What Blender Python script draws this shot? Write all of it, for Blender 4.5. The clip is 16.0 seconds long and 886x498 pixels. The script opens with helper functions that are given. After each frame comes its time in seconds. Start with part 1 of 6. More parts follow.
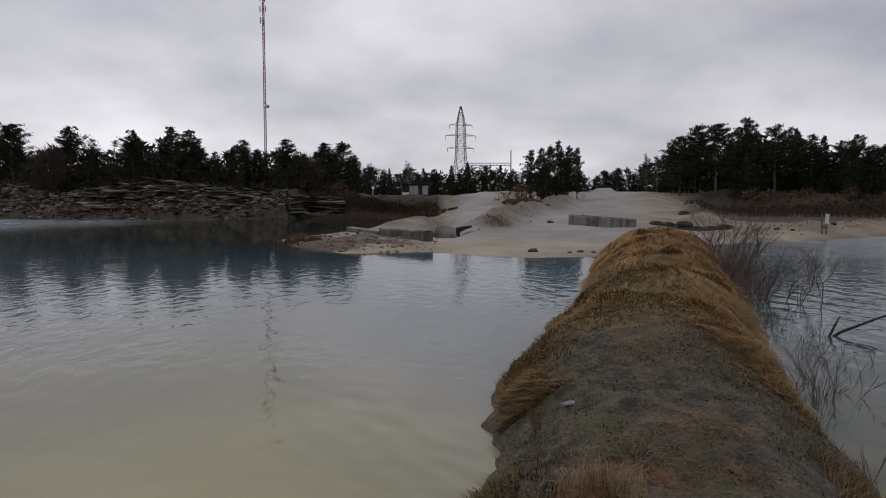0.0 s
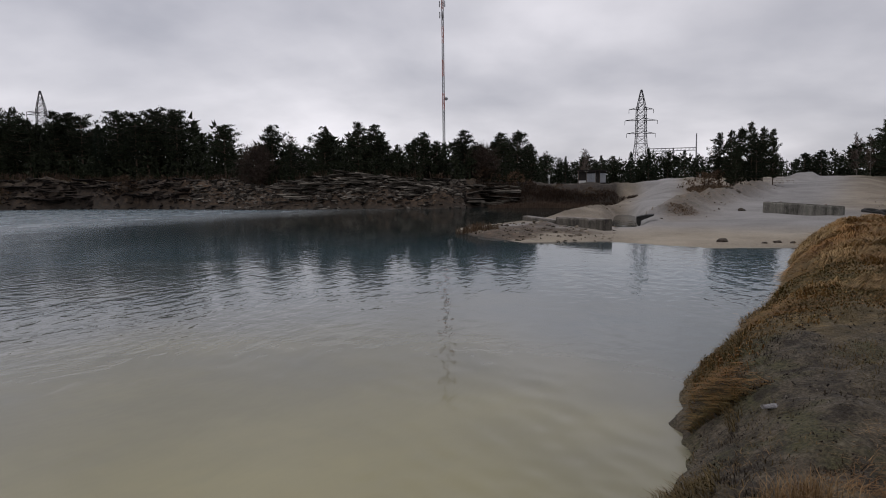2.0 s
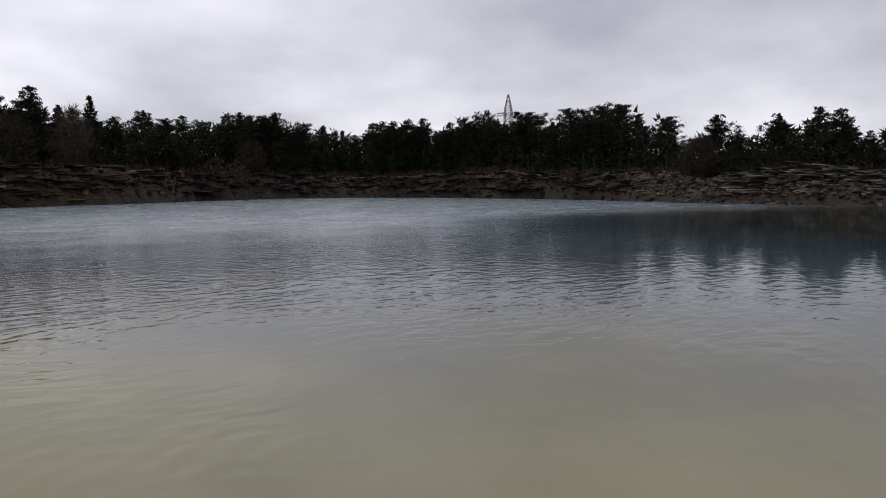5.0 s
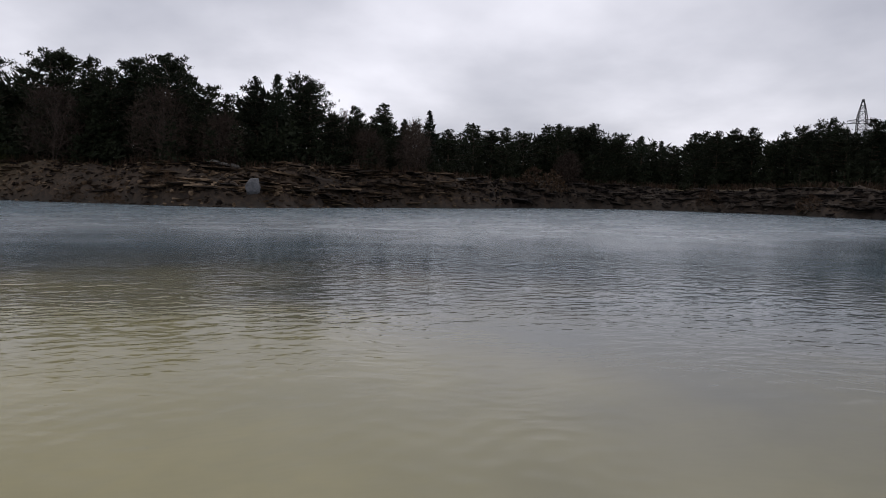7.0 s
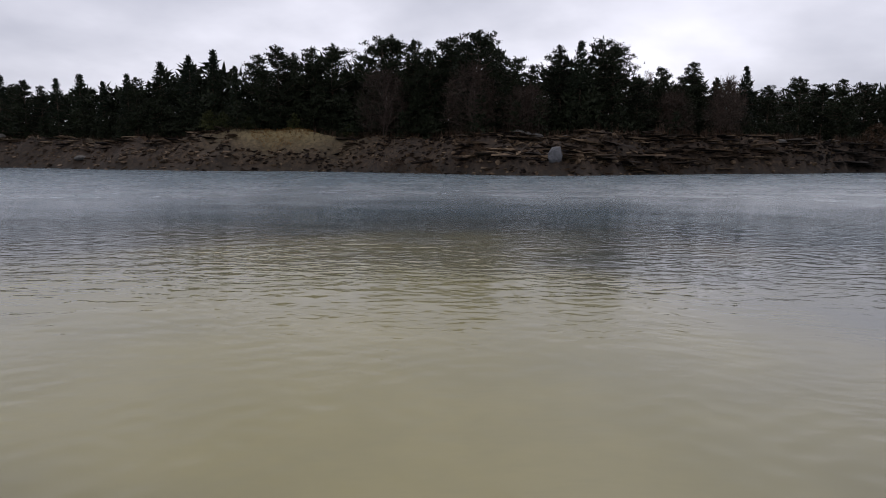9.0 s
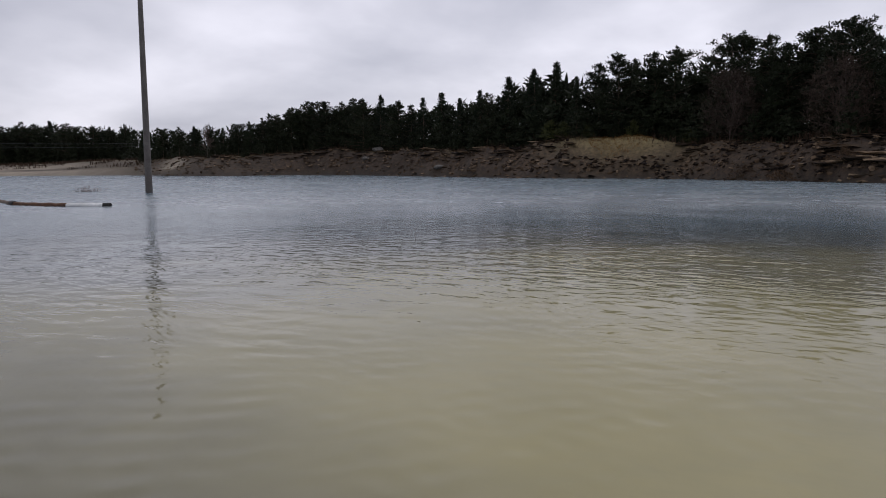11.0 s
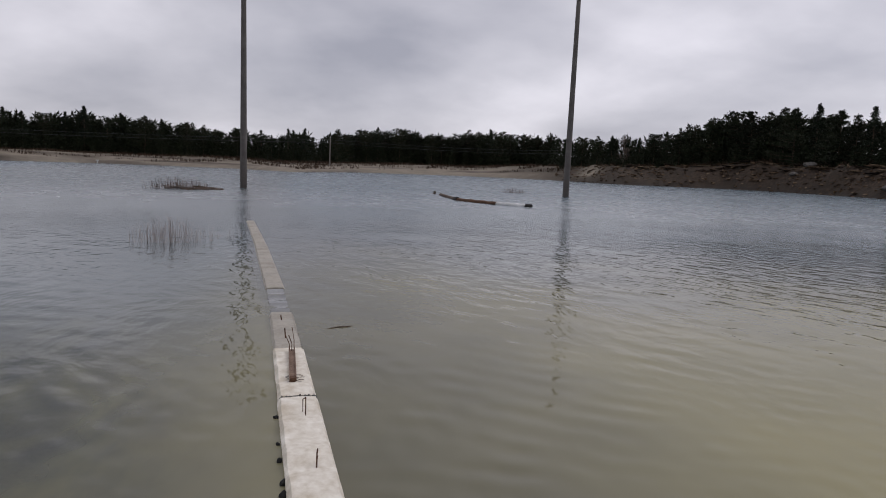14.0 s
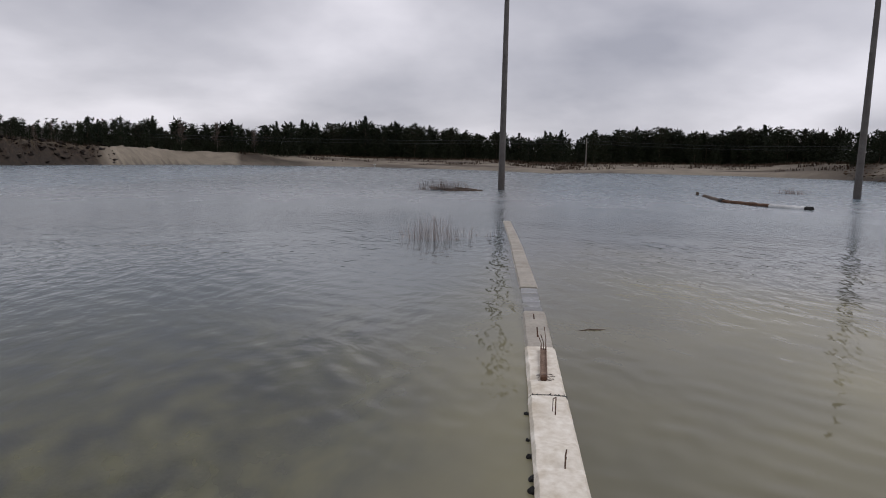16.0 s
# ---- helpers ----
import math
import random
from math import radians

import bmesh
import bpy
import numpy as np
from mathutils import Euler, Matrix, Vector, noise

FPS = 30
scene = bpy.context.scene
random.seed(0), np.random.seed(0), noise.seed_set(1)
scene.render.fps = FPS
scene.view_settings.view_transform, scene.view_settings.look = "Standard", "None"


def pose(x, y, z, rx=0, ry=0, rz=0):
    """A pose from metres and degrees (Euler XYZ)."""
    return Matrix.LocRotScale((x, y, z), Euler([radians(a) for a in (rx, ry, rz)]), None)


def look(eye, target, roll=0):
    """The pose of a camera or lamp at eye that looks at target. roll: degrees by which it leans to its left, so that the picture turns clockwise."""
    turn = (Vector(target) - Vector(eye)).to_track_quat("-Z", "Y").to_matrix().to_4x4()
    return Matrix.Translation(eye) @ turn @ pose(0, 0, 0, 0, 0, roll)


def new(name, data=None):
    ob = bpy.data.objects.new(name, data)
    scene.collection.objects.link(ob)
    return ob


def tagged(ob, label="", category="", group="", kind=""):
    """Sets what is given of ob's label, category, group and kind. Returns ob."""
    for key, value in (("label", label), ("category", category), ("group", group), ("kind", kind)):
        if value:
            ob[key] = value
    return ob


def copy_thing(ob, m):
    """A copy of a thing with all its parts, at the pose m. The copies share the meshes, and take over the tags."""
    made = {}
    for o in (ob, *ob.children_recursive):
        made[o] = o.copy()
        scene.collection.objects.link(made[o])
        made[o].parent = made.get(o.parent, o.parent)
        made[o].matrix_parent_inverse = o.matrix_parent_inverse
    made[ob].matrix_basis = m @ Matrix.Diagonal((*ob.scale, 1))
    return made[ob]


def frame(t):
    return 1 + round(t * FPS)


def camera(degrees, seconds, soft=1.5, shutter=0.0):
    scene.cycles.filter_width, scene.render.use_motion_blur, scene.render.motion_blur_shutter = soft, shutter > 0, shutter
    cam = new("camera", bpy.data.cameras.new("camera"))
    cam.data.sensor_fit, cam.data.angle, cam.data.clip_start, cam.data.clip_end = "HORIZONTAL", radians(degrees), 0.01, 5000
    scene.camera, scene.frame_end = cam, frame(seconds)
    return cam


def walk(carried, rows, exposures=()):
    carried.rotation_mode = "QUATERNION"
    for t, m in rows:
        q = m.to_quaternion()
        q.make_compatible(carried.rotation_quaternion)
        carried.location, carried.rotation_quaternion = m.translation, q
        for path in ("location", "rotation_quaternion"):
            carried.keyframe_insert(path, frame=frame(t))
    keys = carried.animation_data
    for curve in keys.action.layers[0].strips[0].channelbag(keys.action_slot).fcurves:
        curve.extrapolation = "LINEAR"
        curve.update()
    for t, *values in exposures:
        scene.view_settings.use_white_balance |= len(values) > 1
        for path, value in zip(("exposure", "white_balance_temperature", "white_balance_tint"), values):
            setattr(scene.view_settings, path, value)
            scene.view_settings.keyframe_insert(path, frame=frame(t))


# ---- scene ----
# ---------------------------------------------------------------- camera
cam = camera(65.17, 16.0, soft=1.0)
EYE = 1.8
# seconds, tilt, lean, turn (degrees), sideways drift of the standing camera (metres)
WALK = [(0.0, 85.88, -0.03, 0.0, 0.0, 0.0), (0.5, 85.95, -0.18, 2.95, -0.01, 0.0), (1.0, 85.71, 0.54, 6.36, -0.025, 0.0), (1.5, 85.43, 0.84, 9.76, -0.045, 0.0),
        (2.0, 85.05, 0.71, 14.37, -0.065, 0.0), (2.5, 84.7, 0.41, 19.53, -0.08, -0.005), (3.0, 84.37, -0.06, 24.91, -0.09, -0.01),
        (3.5, 84.22, 0.54, 31.96, -0.10, -0.015), (3.7, 84.16, 0.73, 34.38, -0.10, -0.02), (5.8, 85.05, -0.71, 59.44, -0.12, -0.05),
        (6.0, 85.05, -0.9, 62.11, -0.12, -0.05), (6.5, 85.02, -1.31, 68.32, -0.12, -0.06), (7.0, 85.28, -1.52, 74.8, -0.12, -0.07),
        (7.5, 85.25, -0.89, 81.31, -0.12, -0.08)]
WALK += [(8.0, 84.57, -0.61, 86.67, -0.12, -0.09), (8.5, 83.28, -0.11, 92.69, -0.12, -0.10), (9.0, 82.26, -0.14, 99.15, -0.12, -0.11),
         (9.5, 82.07, -0.72, 105.73, -0.12, -0.12), (10.0, 82.65, -0.49, 111.89, -0.12, -0.13), (10.2, 82.78, -0.12, 114.69, -0.12, -0.13),
         (12.3, 83.35, 0.05, 139.72, -0.12, -0.15), (12.5, 83.56, -0.07, 140.91, -0.12, -0.15), (13.0, 83.56, -1.31, 147.67, -0.115, -0.15),
         (13.5, 83.28, -2.23, 153.68, -0.11, -0.15), (14.0, 83.33, -2.01, 159.21, -0.11, -0.15), (14.5, 83.79, -1.01, 164.38, -0.11, -0.15),
         (15.0, 83.73, -0.06, 168.94, -0.105, -0.15), (15.5, 83.69, -0.51, 174.61, -0.10, -0.15), (16.0, 82.84, -1.19, 179.97, -0.10, -0.15)]
walk(cam, [(t, pose(x, y, EYE, a, b, c)) for t, a, b, c, x, y in WALK], [(0.0, 0.05, 6750, 12), (3.0, 0.05, 6750, 12), (5.8, 0.0, 6550, 12), (7.0, 0.0, 6550, 12), (9.5, 0.17, 6450, 14), (12.5, 0.0, 6550, 14), (13.5, -0.04, 6600, 14), (16.0, 0.02, 6650, 13)])

# ---------------------------------------------------------------- sky and light
SUN_UP, SUN_TURN = radians(58), radians(-85)
SUN_WAY = Vector((-math.cos(SUN_UP) * 0.996, math.cos(SUN_UP) * 0.087, math.sin(SUN_UP)))


def overcast_sky():
    world = bpy.data.worlds.new("overcast_sky")
    scene.world = world
    world.use_nodes = True
    nt = world.node_tree
    nt.nodes.clear()
    N, L = nt.nodes.new, nt.links.new
    out = N("ShaderNodeOutputWorld")
    sky = N("ShaderNodeTexSky")
    sky.sky_type, sky.sun_disc, sky.sun_elevation, sky.sun_rotation = "NISHITA", False, SUN_UP, SUN_TURN
    clear = N("ShaderNodeBackground")
    clear.inputs["Strength"].default_value = 0.10
    L(sky.outputs[0], clear.inputs["Color"])
    # cloud deck: the direction laid on a flat layer far above
    co = N("ShaderNodeTexCoord")
    sep = N("ShaderNodeSeparateXYZ")
    L(co.outputs["Generated"], sep.inputs[0])
    up = N("ShaderNodeMath"); up.operation = "MAXIMUM"; up.inputs[1].default_value = 0.0
    L(sep.outputs["Z"], up.inputs[0])
    add = N("ShaderNodeMath"); add.inputs[1].default_value = 0.32
    L(up.outputs[0], add.inputs[0])
    flat = N("ShaderNodeCombineXYZ")
    for k, axis in enumerate("XY"):
        d = N("ShaderNodeMath"); d.operation = "DIVIDE"
        L(sep.outputs[axis], d.inputs[0]); L(add.outputs[0], d.inputs[1]); L(d.outputs[0], flat.inputs[k])
    big = N("ShaderNodeTexNoise")
    big.inputs["Scale"].default_value, big.inputs["Detail"].default_value, big.inputs["Roughness"].default_value, big.inputs["Distortion"].default_value = 1.05, 6.0, 0.48, 0.10
    L(flat.outputs[0], big.inputs["Vector"])
    ramp = N("ShaderNodeValToRGB")
    ramp.color_ramp.elements[0].position, ramp.color_ramp.elements[0].color = 0.31, (0.37, 0.385, 0.45, 1)
    ramp.color_ramp.elements[1].position, ramp.color_ramp.elements[1].color = 0.66, (0.86, 0.865, 0.94, 1)
    mid = ramp.color_ramp.elements.new(0.49); mid.color = (0.59, 0.60, 0.665, 1)
    L(big.outputs["Fac"], ramp.inputs[0])
    # the deck is a little brighter on the side of the hidden sun
    side = N("ShaderNodeVectorMath"); side.operation = "DOT_PRODUCT"; side.inputs[1].default_value = (-0.996, 0.087, 0.0)
    L(co.outputs["Generated"], side.inputs[0])
    gain = N("ShaderNodeMath"); gain.operation = "MULTIPLY_ADD"; gain.inputs[1].default_value, gain.inputs[2].default_value = 0.13, 0.98
    L(side.outputs["Value"], gain.inputs[0])
    cloud = N("ShaderNodeBackground")
    L(gain.outputs[0], cloud.inputs["Strength"])
    L(ramp.outputs[0], cloud.inputs["Color"])
    mix = N("ShaderNodeMixShader"); mix.inputs[0].default_value = 0.93
    L(clear.outputs[0], mix.inputs[1]); L(cloud.outputs[0], mix.inputs[2]); L(mix.outputs[0], out.inputs[0])


overcast_sky()
sun_data = bpy.data.lights.new("sun", "SUN")
sun_data.energy, sun_data.angle, sun_data.color = 0.5, radians(30), (1.0, 0.97, 0.93)
sun = new("sun", sun_data)
sun.matrix_basis = look(SUN_WAY * 500, (0, 0, 0))
scene.view_settings.exposure = 0.0

# ---------------------------------------------------------------- materials


def material(name):
    m = bpy.data.materials.new(name)
    m.use_nodes = True
    nt = m.node_tree
    return m, nt, nt.nodes["Principled BSDF"], nt.nodes.new, nt.links.new


def noise_node(nt, scale, detail=4.0, rough=0.55, vec=None):
    n = nt.nodes.new("ShaderNodeTexNoise")
    n.inputs["Scale"].default_value, n.inputs["Detail"].default_value, n.inputs["Roughness"].default_value = scale, detail, rough
    if vec is not None:
        nt.links.new(vec, n.inputs["Vector"])
    return n


def ramp_node(nt, src, stops):
    r = nt.nodes.new("ShaderNodeValToRGB")
    e = r.color_ramp.elements
    while len(e) < len(stops):
        e.new(0.5)
    for el, (p, c) in zip(e, stops):
        el.position, el.color = p, (*c, 1)
    nt.links.new(src, r.inputs[0])
    return r


def mix_node(nt, fac, a, b, mode="MIX"):
    m = nt.nodes.new("ShaderNodeMix")
    m.data_type, m.blend_type = "RGBA", mode
    for sock, v in ((m.inputs[0], fac), (m.inputs[6], a), (m.inputs[7], b)):
        if hasattr(v, "links"):
            nt.links.new(v, sock)
        elif isinstance(v, (int, float)):
            sock.default_value = v
        else:
            sock.default_value = (*v, 1)
    return m.outputs[2]


def speckled(name, dark, light, scale=6.0, fine=40.0, rough=0.9, bump=0.3, metal=0.0, vary=0.0, depth=0.02):
    """A surface with stains and grain between two colours."""
    m, nt, bsdf, N, L = material(name)
    co = N("ShaderNodeTexCoord").outputs["Object"]
    a, b = noise_node(nt, scale, 5, 0.6, co), noise_node(nt, fine, 3, 0.6, co)
    mixed = mix_node(nt, 0.4, a.outputs["Fac"], b.outputs["Fac"])
    r = ramp_node(nt, mixed, [(0.36, dark), (0.64, light)])
    col = r.outputs[0]
    if vary:
        info = N("ShaderNodeObjectInfo")
        hsv = N("ShaderNodeHueSaturation")
        mr = N("ShaderNodeMapRange")
        L(info.outputs["Random"], mr.inputs[0])
        mr.inputs[3].default_value, mr.inputs[4].default_value = 1 - vary, 1 + vary
        L(mr.outputs[0], hsv.inputs["Value"]); L(col, hsv.inputs["Color"])
        col = hsv.outputs[0]
    L(col, bsdf.inputs["Base Color"])
    bsdf.inputs["Roughness"].default_value, bsdf.inputs["Metallic"].default_value = rough, metal
    bp = N("ShaderNodeBump")
    bp.inputs["Strength"].default_value, bp.inputs["Distance"].default_value = bump, depth
    L(mixed, bp.inputs["Height"]); L(bp.outputs[0], bsdf.inputs["Normal"])
    return m


def leafy(name, dark, light, rough=0.7, drift=None):
    """Foliage and blades: colour drifts from piece to piece and from tree to tree."""
    m, nt, bsdf, N, L = material(name)
    geo = N("ShaderNodeNewGeometry")
    info = N("ShaderNodeObjectInfo")
    s = N("ShaderNodeMath"); s.operation = "MULTIPLY"; s.inputs[1].default_value = 0.45
    L(info.outputs["Random"], s.inputs[0])
    s2 = N("ShaderNodeMath"); s2.operation = "MULTIPLY_ADD"; s2.inputs[1].default_value = 0.55
    L(geo.outputs["Random Per Island"], s2.inputs[0]); L(s.outputs[0], s2.inputs[2])
    r = ramp_node(nt, s2.outputs[0], [(0.1, dark), (0.9, light)])
    col = r.outputs[0]
    if drift:
        # patches of another tint over a metre or so
        fac = N("ShaderNodeMapRange"); fac.inputs[1].default_value, fac.inputs[2].default_value, fac.inputs[4].default_value = 0.44, 0.60, 0.75
        L(noise_node(nt, 0.95, 4, 0.6, geo.outputs["Position"]).outputs["Fac"], fac.inputs[0])
        col = mix_node(nt, fac.outputs[0], col, drift)
    L(col, bsdf.inputs["Base Color"])
    bsdf.inputs["Roughness"].default_value, bsdf.inputs["Specular IOR Level"].default_value = rough, 0.12
    return m


def water_material():
    """Turbid lake water: olive over the sandy shallows west of the drowned wall, blue-grey over the deep part and the
    eastern basin, with some sky and forest reflection painted into that colour; rippled gloss.
    """
    m, nt, bsdf, N, L = material("lake_water")
    nt.nodes.remove(bsdf)
    out = nt.nodes["Material Output"]
    geo = N("ShaderNodeNewGeometry")
    pos = geo.outputs["Position"]

    def math_node(op, a, b=0.0, c=0.0):
        n = N("ShaderNodeMath"); n.operation = op
        for sock, v in zip(n.inputs, (a, b, c)):
            if hasattr(v, "links"):
                L(v, sock)
            else:
                sock.default_value = v
        return n.outputs[0]

    def span(v, lo, hi, a=0.0, c=1.0):
        n = N("ShaderNodeMapRange"); n.interpolation_type = "SMOOTHSTEP"
        L(v, n.inputs[0])
        for k, w in enumerate((lo, hi, a, c)):
            n.inputs[k + 1].default_value = w
        return n.outputs[0]

    sep = N("ShaderNodeSeparateXYZ"); L(pos, sep.inputs[0])
    X, Y = sep.outputs["X"], sep.outputs["Y"]
    out_far = N("ShaderNodeVectorMath"); out_far.operation = "LENGTH"; L(pos, out_far.inputs[0])
    r_out = out_far.outputs["Value"]
    warp = noise_node(nt, 0.35, 2, 0.5, pos)
    wv = N("ShaderNodeVectorMath"); wv.operation = "MULTIPLY_ADD"; wv.inputs[1].default_value = (1.2, 1.2, 0)
    L(warp.outputs["Color"], wv.inputs[0]); L(pos, wv.inputs[2])
    mp = N("ShaderNodeMapping"); mp.inputs["Rotation"].default_value, mp.inputs["Scale"].default_value = (0, 0, radians(20)), (1.0, 0.5, 1.0)
    L(wv.outputs[0], mp.inputs[0])
    wob = noise_node(nt, 0.10, 4, 0.6, pos).outputs["Fac"]
    ln = N("ShaderNodeVectorMath"); ln.operation = "LENGTH"
    off = N("ShaderNodeVectorMath"); off.operation = "ADD"; off.inputs[1].default_value = (4.6, 2.0, 0)
    L(pos, off.inputs[0]); L(off.outputs[0], ln.inputs[0])
    deep = span(math_node("MULTIPLY_ADD", wob, 22.0, ln.outputs["Value"]), 11.0, 58.0)
    deep.node.interpolation_type = "LINEAR"
    # the eastern basin, past the line of the dike and the wall
    east = span(math_node("MULTIPLY_ADD", Y, -0.16, math_node("ADD", X, 0.2)), 0.0, 2.4)
    east = math_node("MULTIPLY", east, span(math_node("ABSOLUTE", X), 24.0, 18.0))
    # past the shallows the blue stops are raised to stand in for reflected sky
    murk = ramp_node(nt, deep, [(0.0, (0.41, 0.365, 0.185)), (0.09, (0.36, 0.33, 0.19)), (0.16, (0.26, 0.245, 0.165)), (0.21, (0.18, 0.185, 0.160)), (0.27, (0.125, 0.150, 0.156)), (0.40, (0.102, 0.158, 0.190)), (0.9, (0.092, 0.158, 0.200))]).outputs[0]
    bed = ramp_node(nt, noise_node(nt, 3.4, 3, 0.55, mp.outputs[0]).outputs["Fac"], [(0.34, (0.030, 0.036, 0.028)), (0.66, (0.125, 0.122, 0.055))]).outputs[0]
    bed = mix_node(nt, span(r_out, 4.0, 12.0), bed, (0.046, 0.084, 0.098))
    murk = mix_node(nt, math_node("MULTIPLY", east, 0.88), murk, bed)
    blot = noise_node(nt, 0.7, 4, 0.6, pos).outputs["Fac"]
    murk = mix_node(nt, 0.10, murk, mix_node(nt, span(blot, 0.34, 0.66), (0.62, 0.66, 0.68), (1.35, 1.32, 1.2)), "MULTIPLY")
    # greyer, deeper water along the western foot of the drowned wall, with the wall's shade and reflection painted in
    foot = math_node("MULTIPLY_ADD", wob, 1.6, math_node("ADD", math_node("MULTIPLY_ADD", Y, -0.076, X), 0.48))
    foot = math_node("MULTIPLY", span(foot, -2.6, 0.2), math_node("MULTIPLY", span(foot, 0.9, 0.7), span(Y, 0.0, -2.0)))
    murk = mix_node(nt, math_node("MULTIPLY", foot, 0.5), murk, (0.088, 0.088, 0.080))
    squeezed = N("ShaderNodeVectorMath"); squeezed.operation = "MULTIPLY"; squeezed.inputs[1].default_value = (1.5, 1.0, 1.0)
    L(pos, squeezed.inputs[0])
    # murk darkened off the wooded shore: the trees' reflection painted into the body colour
    pit_reflection = N("ShaderNodeVectorMath"); pit_reflection.operation = "DISTANCE"; pit_reflection.inputs[1].default_value = (-12.0, 52.0, 0)
    L(squeezed.outputs[0], pit_reflection.inputs[0])
    murk = mix_node(nt, span(pit_reflection.outputs["Value"], 41.0, 20.0, 0.0, 0.88), murk, (0.022, 0.023, 0.015))
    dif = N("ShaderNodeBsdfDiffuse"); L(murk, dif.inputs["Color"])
    clr = N("ShaderNodeBsdfTransparent"); clr.inputs["Color"].default_value = (0.50, 0.54, 0.42, 1)
    body = N("ShaderNodeMixShader"); body.inputs[0].default_value = 0.72
    L(clr.outputs[0], body.inputs[1]); L(dif.outputs[0], body.inputs[2])
    # ripples: short wavelets and a longer swell; calmer in the lee of the sandy flat
    lee = N("ShaderNodeVectorMath"); lee.operation = "DISTANCE"; lee.inputs[1].default_value = (-9.0, 42.0, 0)
    L(squeezed.outputs[0], lee.inputs[0])
    gusts = math_node("MULTIPLY_ADD", noise_node(nt, 0.05, 3, 0.5, pos).outputs["Fac"], 24.0, lee.outputs["Value"])
    wind = span(gusts, 27.0, 54.0, 0.12, 1.0)
    wind = math_node("MAXIMUM", wind, math_node("MULTIPLY", east, 0.6))
    # the waves are in the mesh; only the finest wavelets near the dike are relief
    small = math_node("MULTIPLY", noise_node(nt, 4.6, 2, 0.5, mp.outputs[0]).outputs["Fac"], math_node("MULTIPLY", span(r_out, 3.0, 14.0, 0.006, 0.020), span(r_out, 30.0, 75.0, 1.0, 0.0)))
    wide_ = math_node("MULTIPLY", noise_node(nt, 1.2, 3, 0.6, mp.outputs[0]).outputs["Fac"], span(r_out, 12.0, 60.0, 0.0, 0.10))
    bp = N("ShaderNodeBump"); bp.inputs["Distance"].default_value = 1.0
    L(wind, bp.inputs["Strength"]); L(math_node("ADD", small, wide_), bp.inputs["Height"])
    # far out the wavelets are too fine to see one by one and only blur the gloss
    fine = math_node("MULTIPLY", span(out_far.outputs["Value"], 3.0, 36.0, 0.0, 0.25), math_node("MULTIPLY", wind, span(noise_node(nt, 0.5, 3, 0.6, mp.outputs[0]).outputs["Fac"], 0.3, 0.7, 0.86, 1.12)))
    gl = N("ShaderNodeBsdfGlossy"); gl.distribution = "MULTI_GGX"; L(math_node("ADD", fine, 0.015), gl.inputs["Roughness"])
    L(bp.outputs[0], gl.inputs["Normal"])
    fr = N("ShaderNodeFresnel"); fr.inputs["IOR"].default_value = 1.333
    L(bp.outputs[0], fr.inputs["Normal"])
    mix = N("ShaderNodeMixShader")
    L(math_node("MULTIPLY", fr.outputs[0], math_node("SUBTRACT", 1.0, math_node("MULTIPLY", wind, span(r_out, 12.0, 60.0, 0.0, 0.42)))), mix.inputs[0]); L(body.outputs[0], mix.inputs[1]); L(gl.outputs[0], mix.inputs[2])
    L(mix.outputs[0], out.inputs[0])
    return m


def ground_material():
    """Sand, broken rock, dead grass and forest floor, by the cover map of the ground."""
    m, nt, bsdf, N, L = material("quarry_ground")
    at = N("ShaderNodeAttribute"); at.attribute_name = "cover"
    sep = N("ShaderNodeSeparateColor"); L(at.outputs["Color"], sep.inputs[0])
    geo = N("ShaderNodeNewGeometry")
    pos = geo.outputs["Position"]
    n1, n2, n3 = noise_node(nt, 0.35, 5, 0.6, pos), noise_node(nt, 2.2, 5, 0.65, pos), noise_node(nt, 14.0, 3, 0.6, pos)
    soil = ramp_node(nt, n2.outputs["Fac"], [(0.35, (0.011, 0.008, 0.005)), (0.7, (0.040, 0.027, 0.017))]).outputs[0]
    sand = ramp_node(nt, mix_node(nt, 0.45, n1.outputs["Fac"], n3.outputs["Fac"]), [(0.34, (0.17, 0.142, 0.106)), (0.62, (0.335, 0.288, 0.222))]).outputs[0]
    packed = ramp_node(nt, mix_node(nt, 0.3, n1.outputs["Fac"], n3.outputs["Fac"]), [(0.36, (0.160, 0.154, 0.150)), (0.62, (0.265, 0.255, 0.247))]).outputs[0]
    sand = mix_node(nt, at.outputs["Alpha"], sand, packed)
    rock = ramp_node(nt, mix_node(nt, 0.5, n2.outputs["Fac"], n3.outputs["Fac"]), [(0.36, (0.008, 0.005, 0.003)), (0.50, (0.046, 0.028, 0.015)), (0.68, (0.175, 0.107, 0.058))]).outputs[0]
    straw = ramp_node(nt, n2.outputs["Fac"], [(0.35, (0.16, 0.125, 0.055)), (0.7, (0.36, 0.285, 0.135))]).outputs[0]
    c = mix_node(nt, sep.outputs["Green"], soil, rock)
    c = mix_node(nt, sep.outputs["Blue"], c, straw)
    c = mix_node(nt, sep.outputs["Red"], c, sand)
    L(c, bsdf.inputs["Base Color"])
    bsdf.inputs["Roughness"].default_value = 0.95
    bp = N("ShaderNodeBump"); bp.inputs["Strength"].default_value, bp.inputs["Distance"].default_value = 0.6, 0.15
    L(mix_node(nt, 0.4, n2.outputs["Fac"], n3.outputs["Fac"]), bp.inputs["Height"]); L(bp.outputs[0], bsdf.inputs["Normal"])
    return m


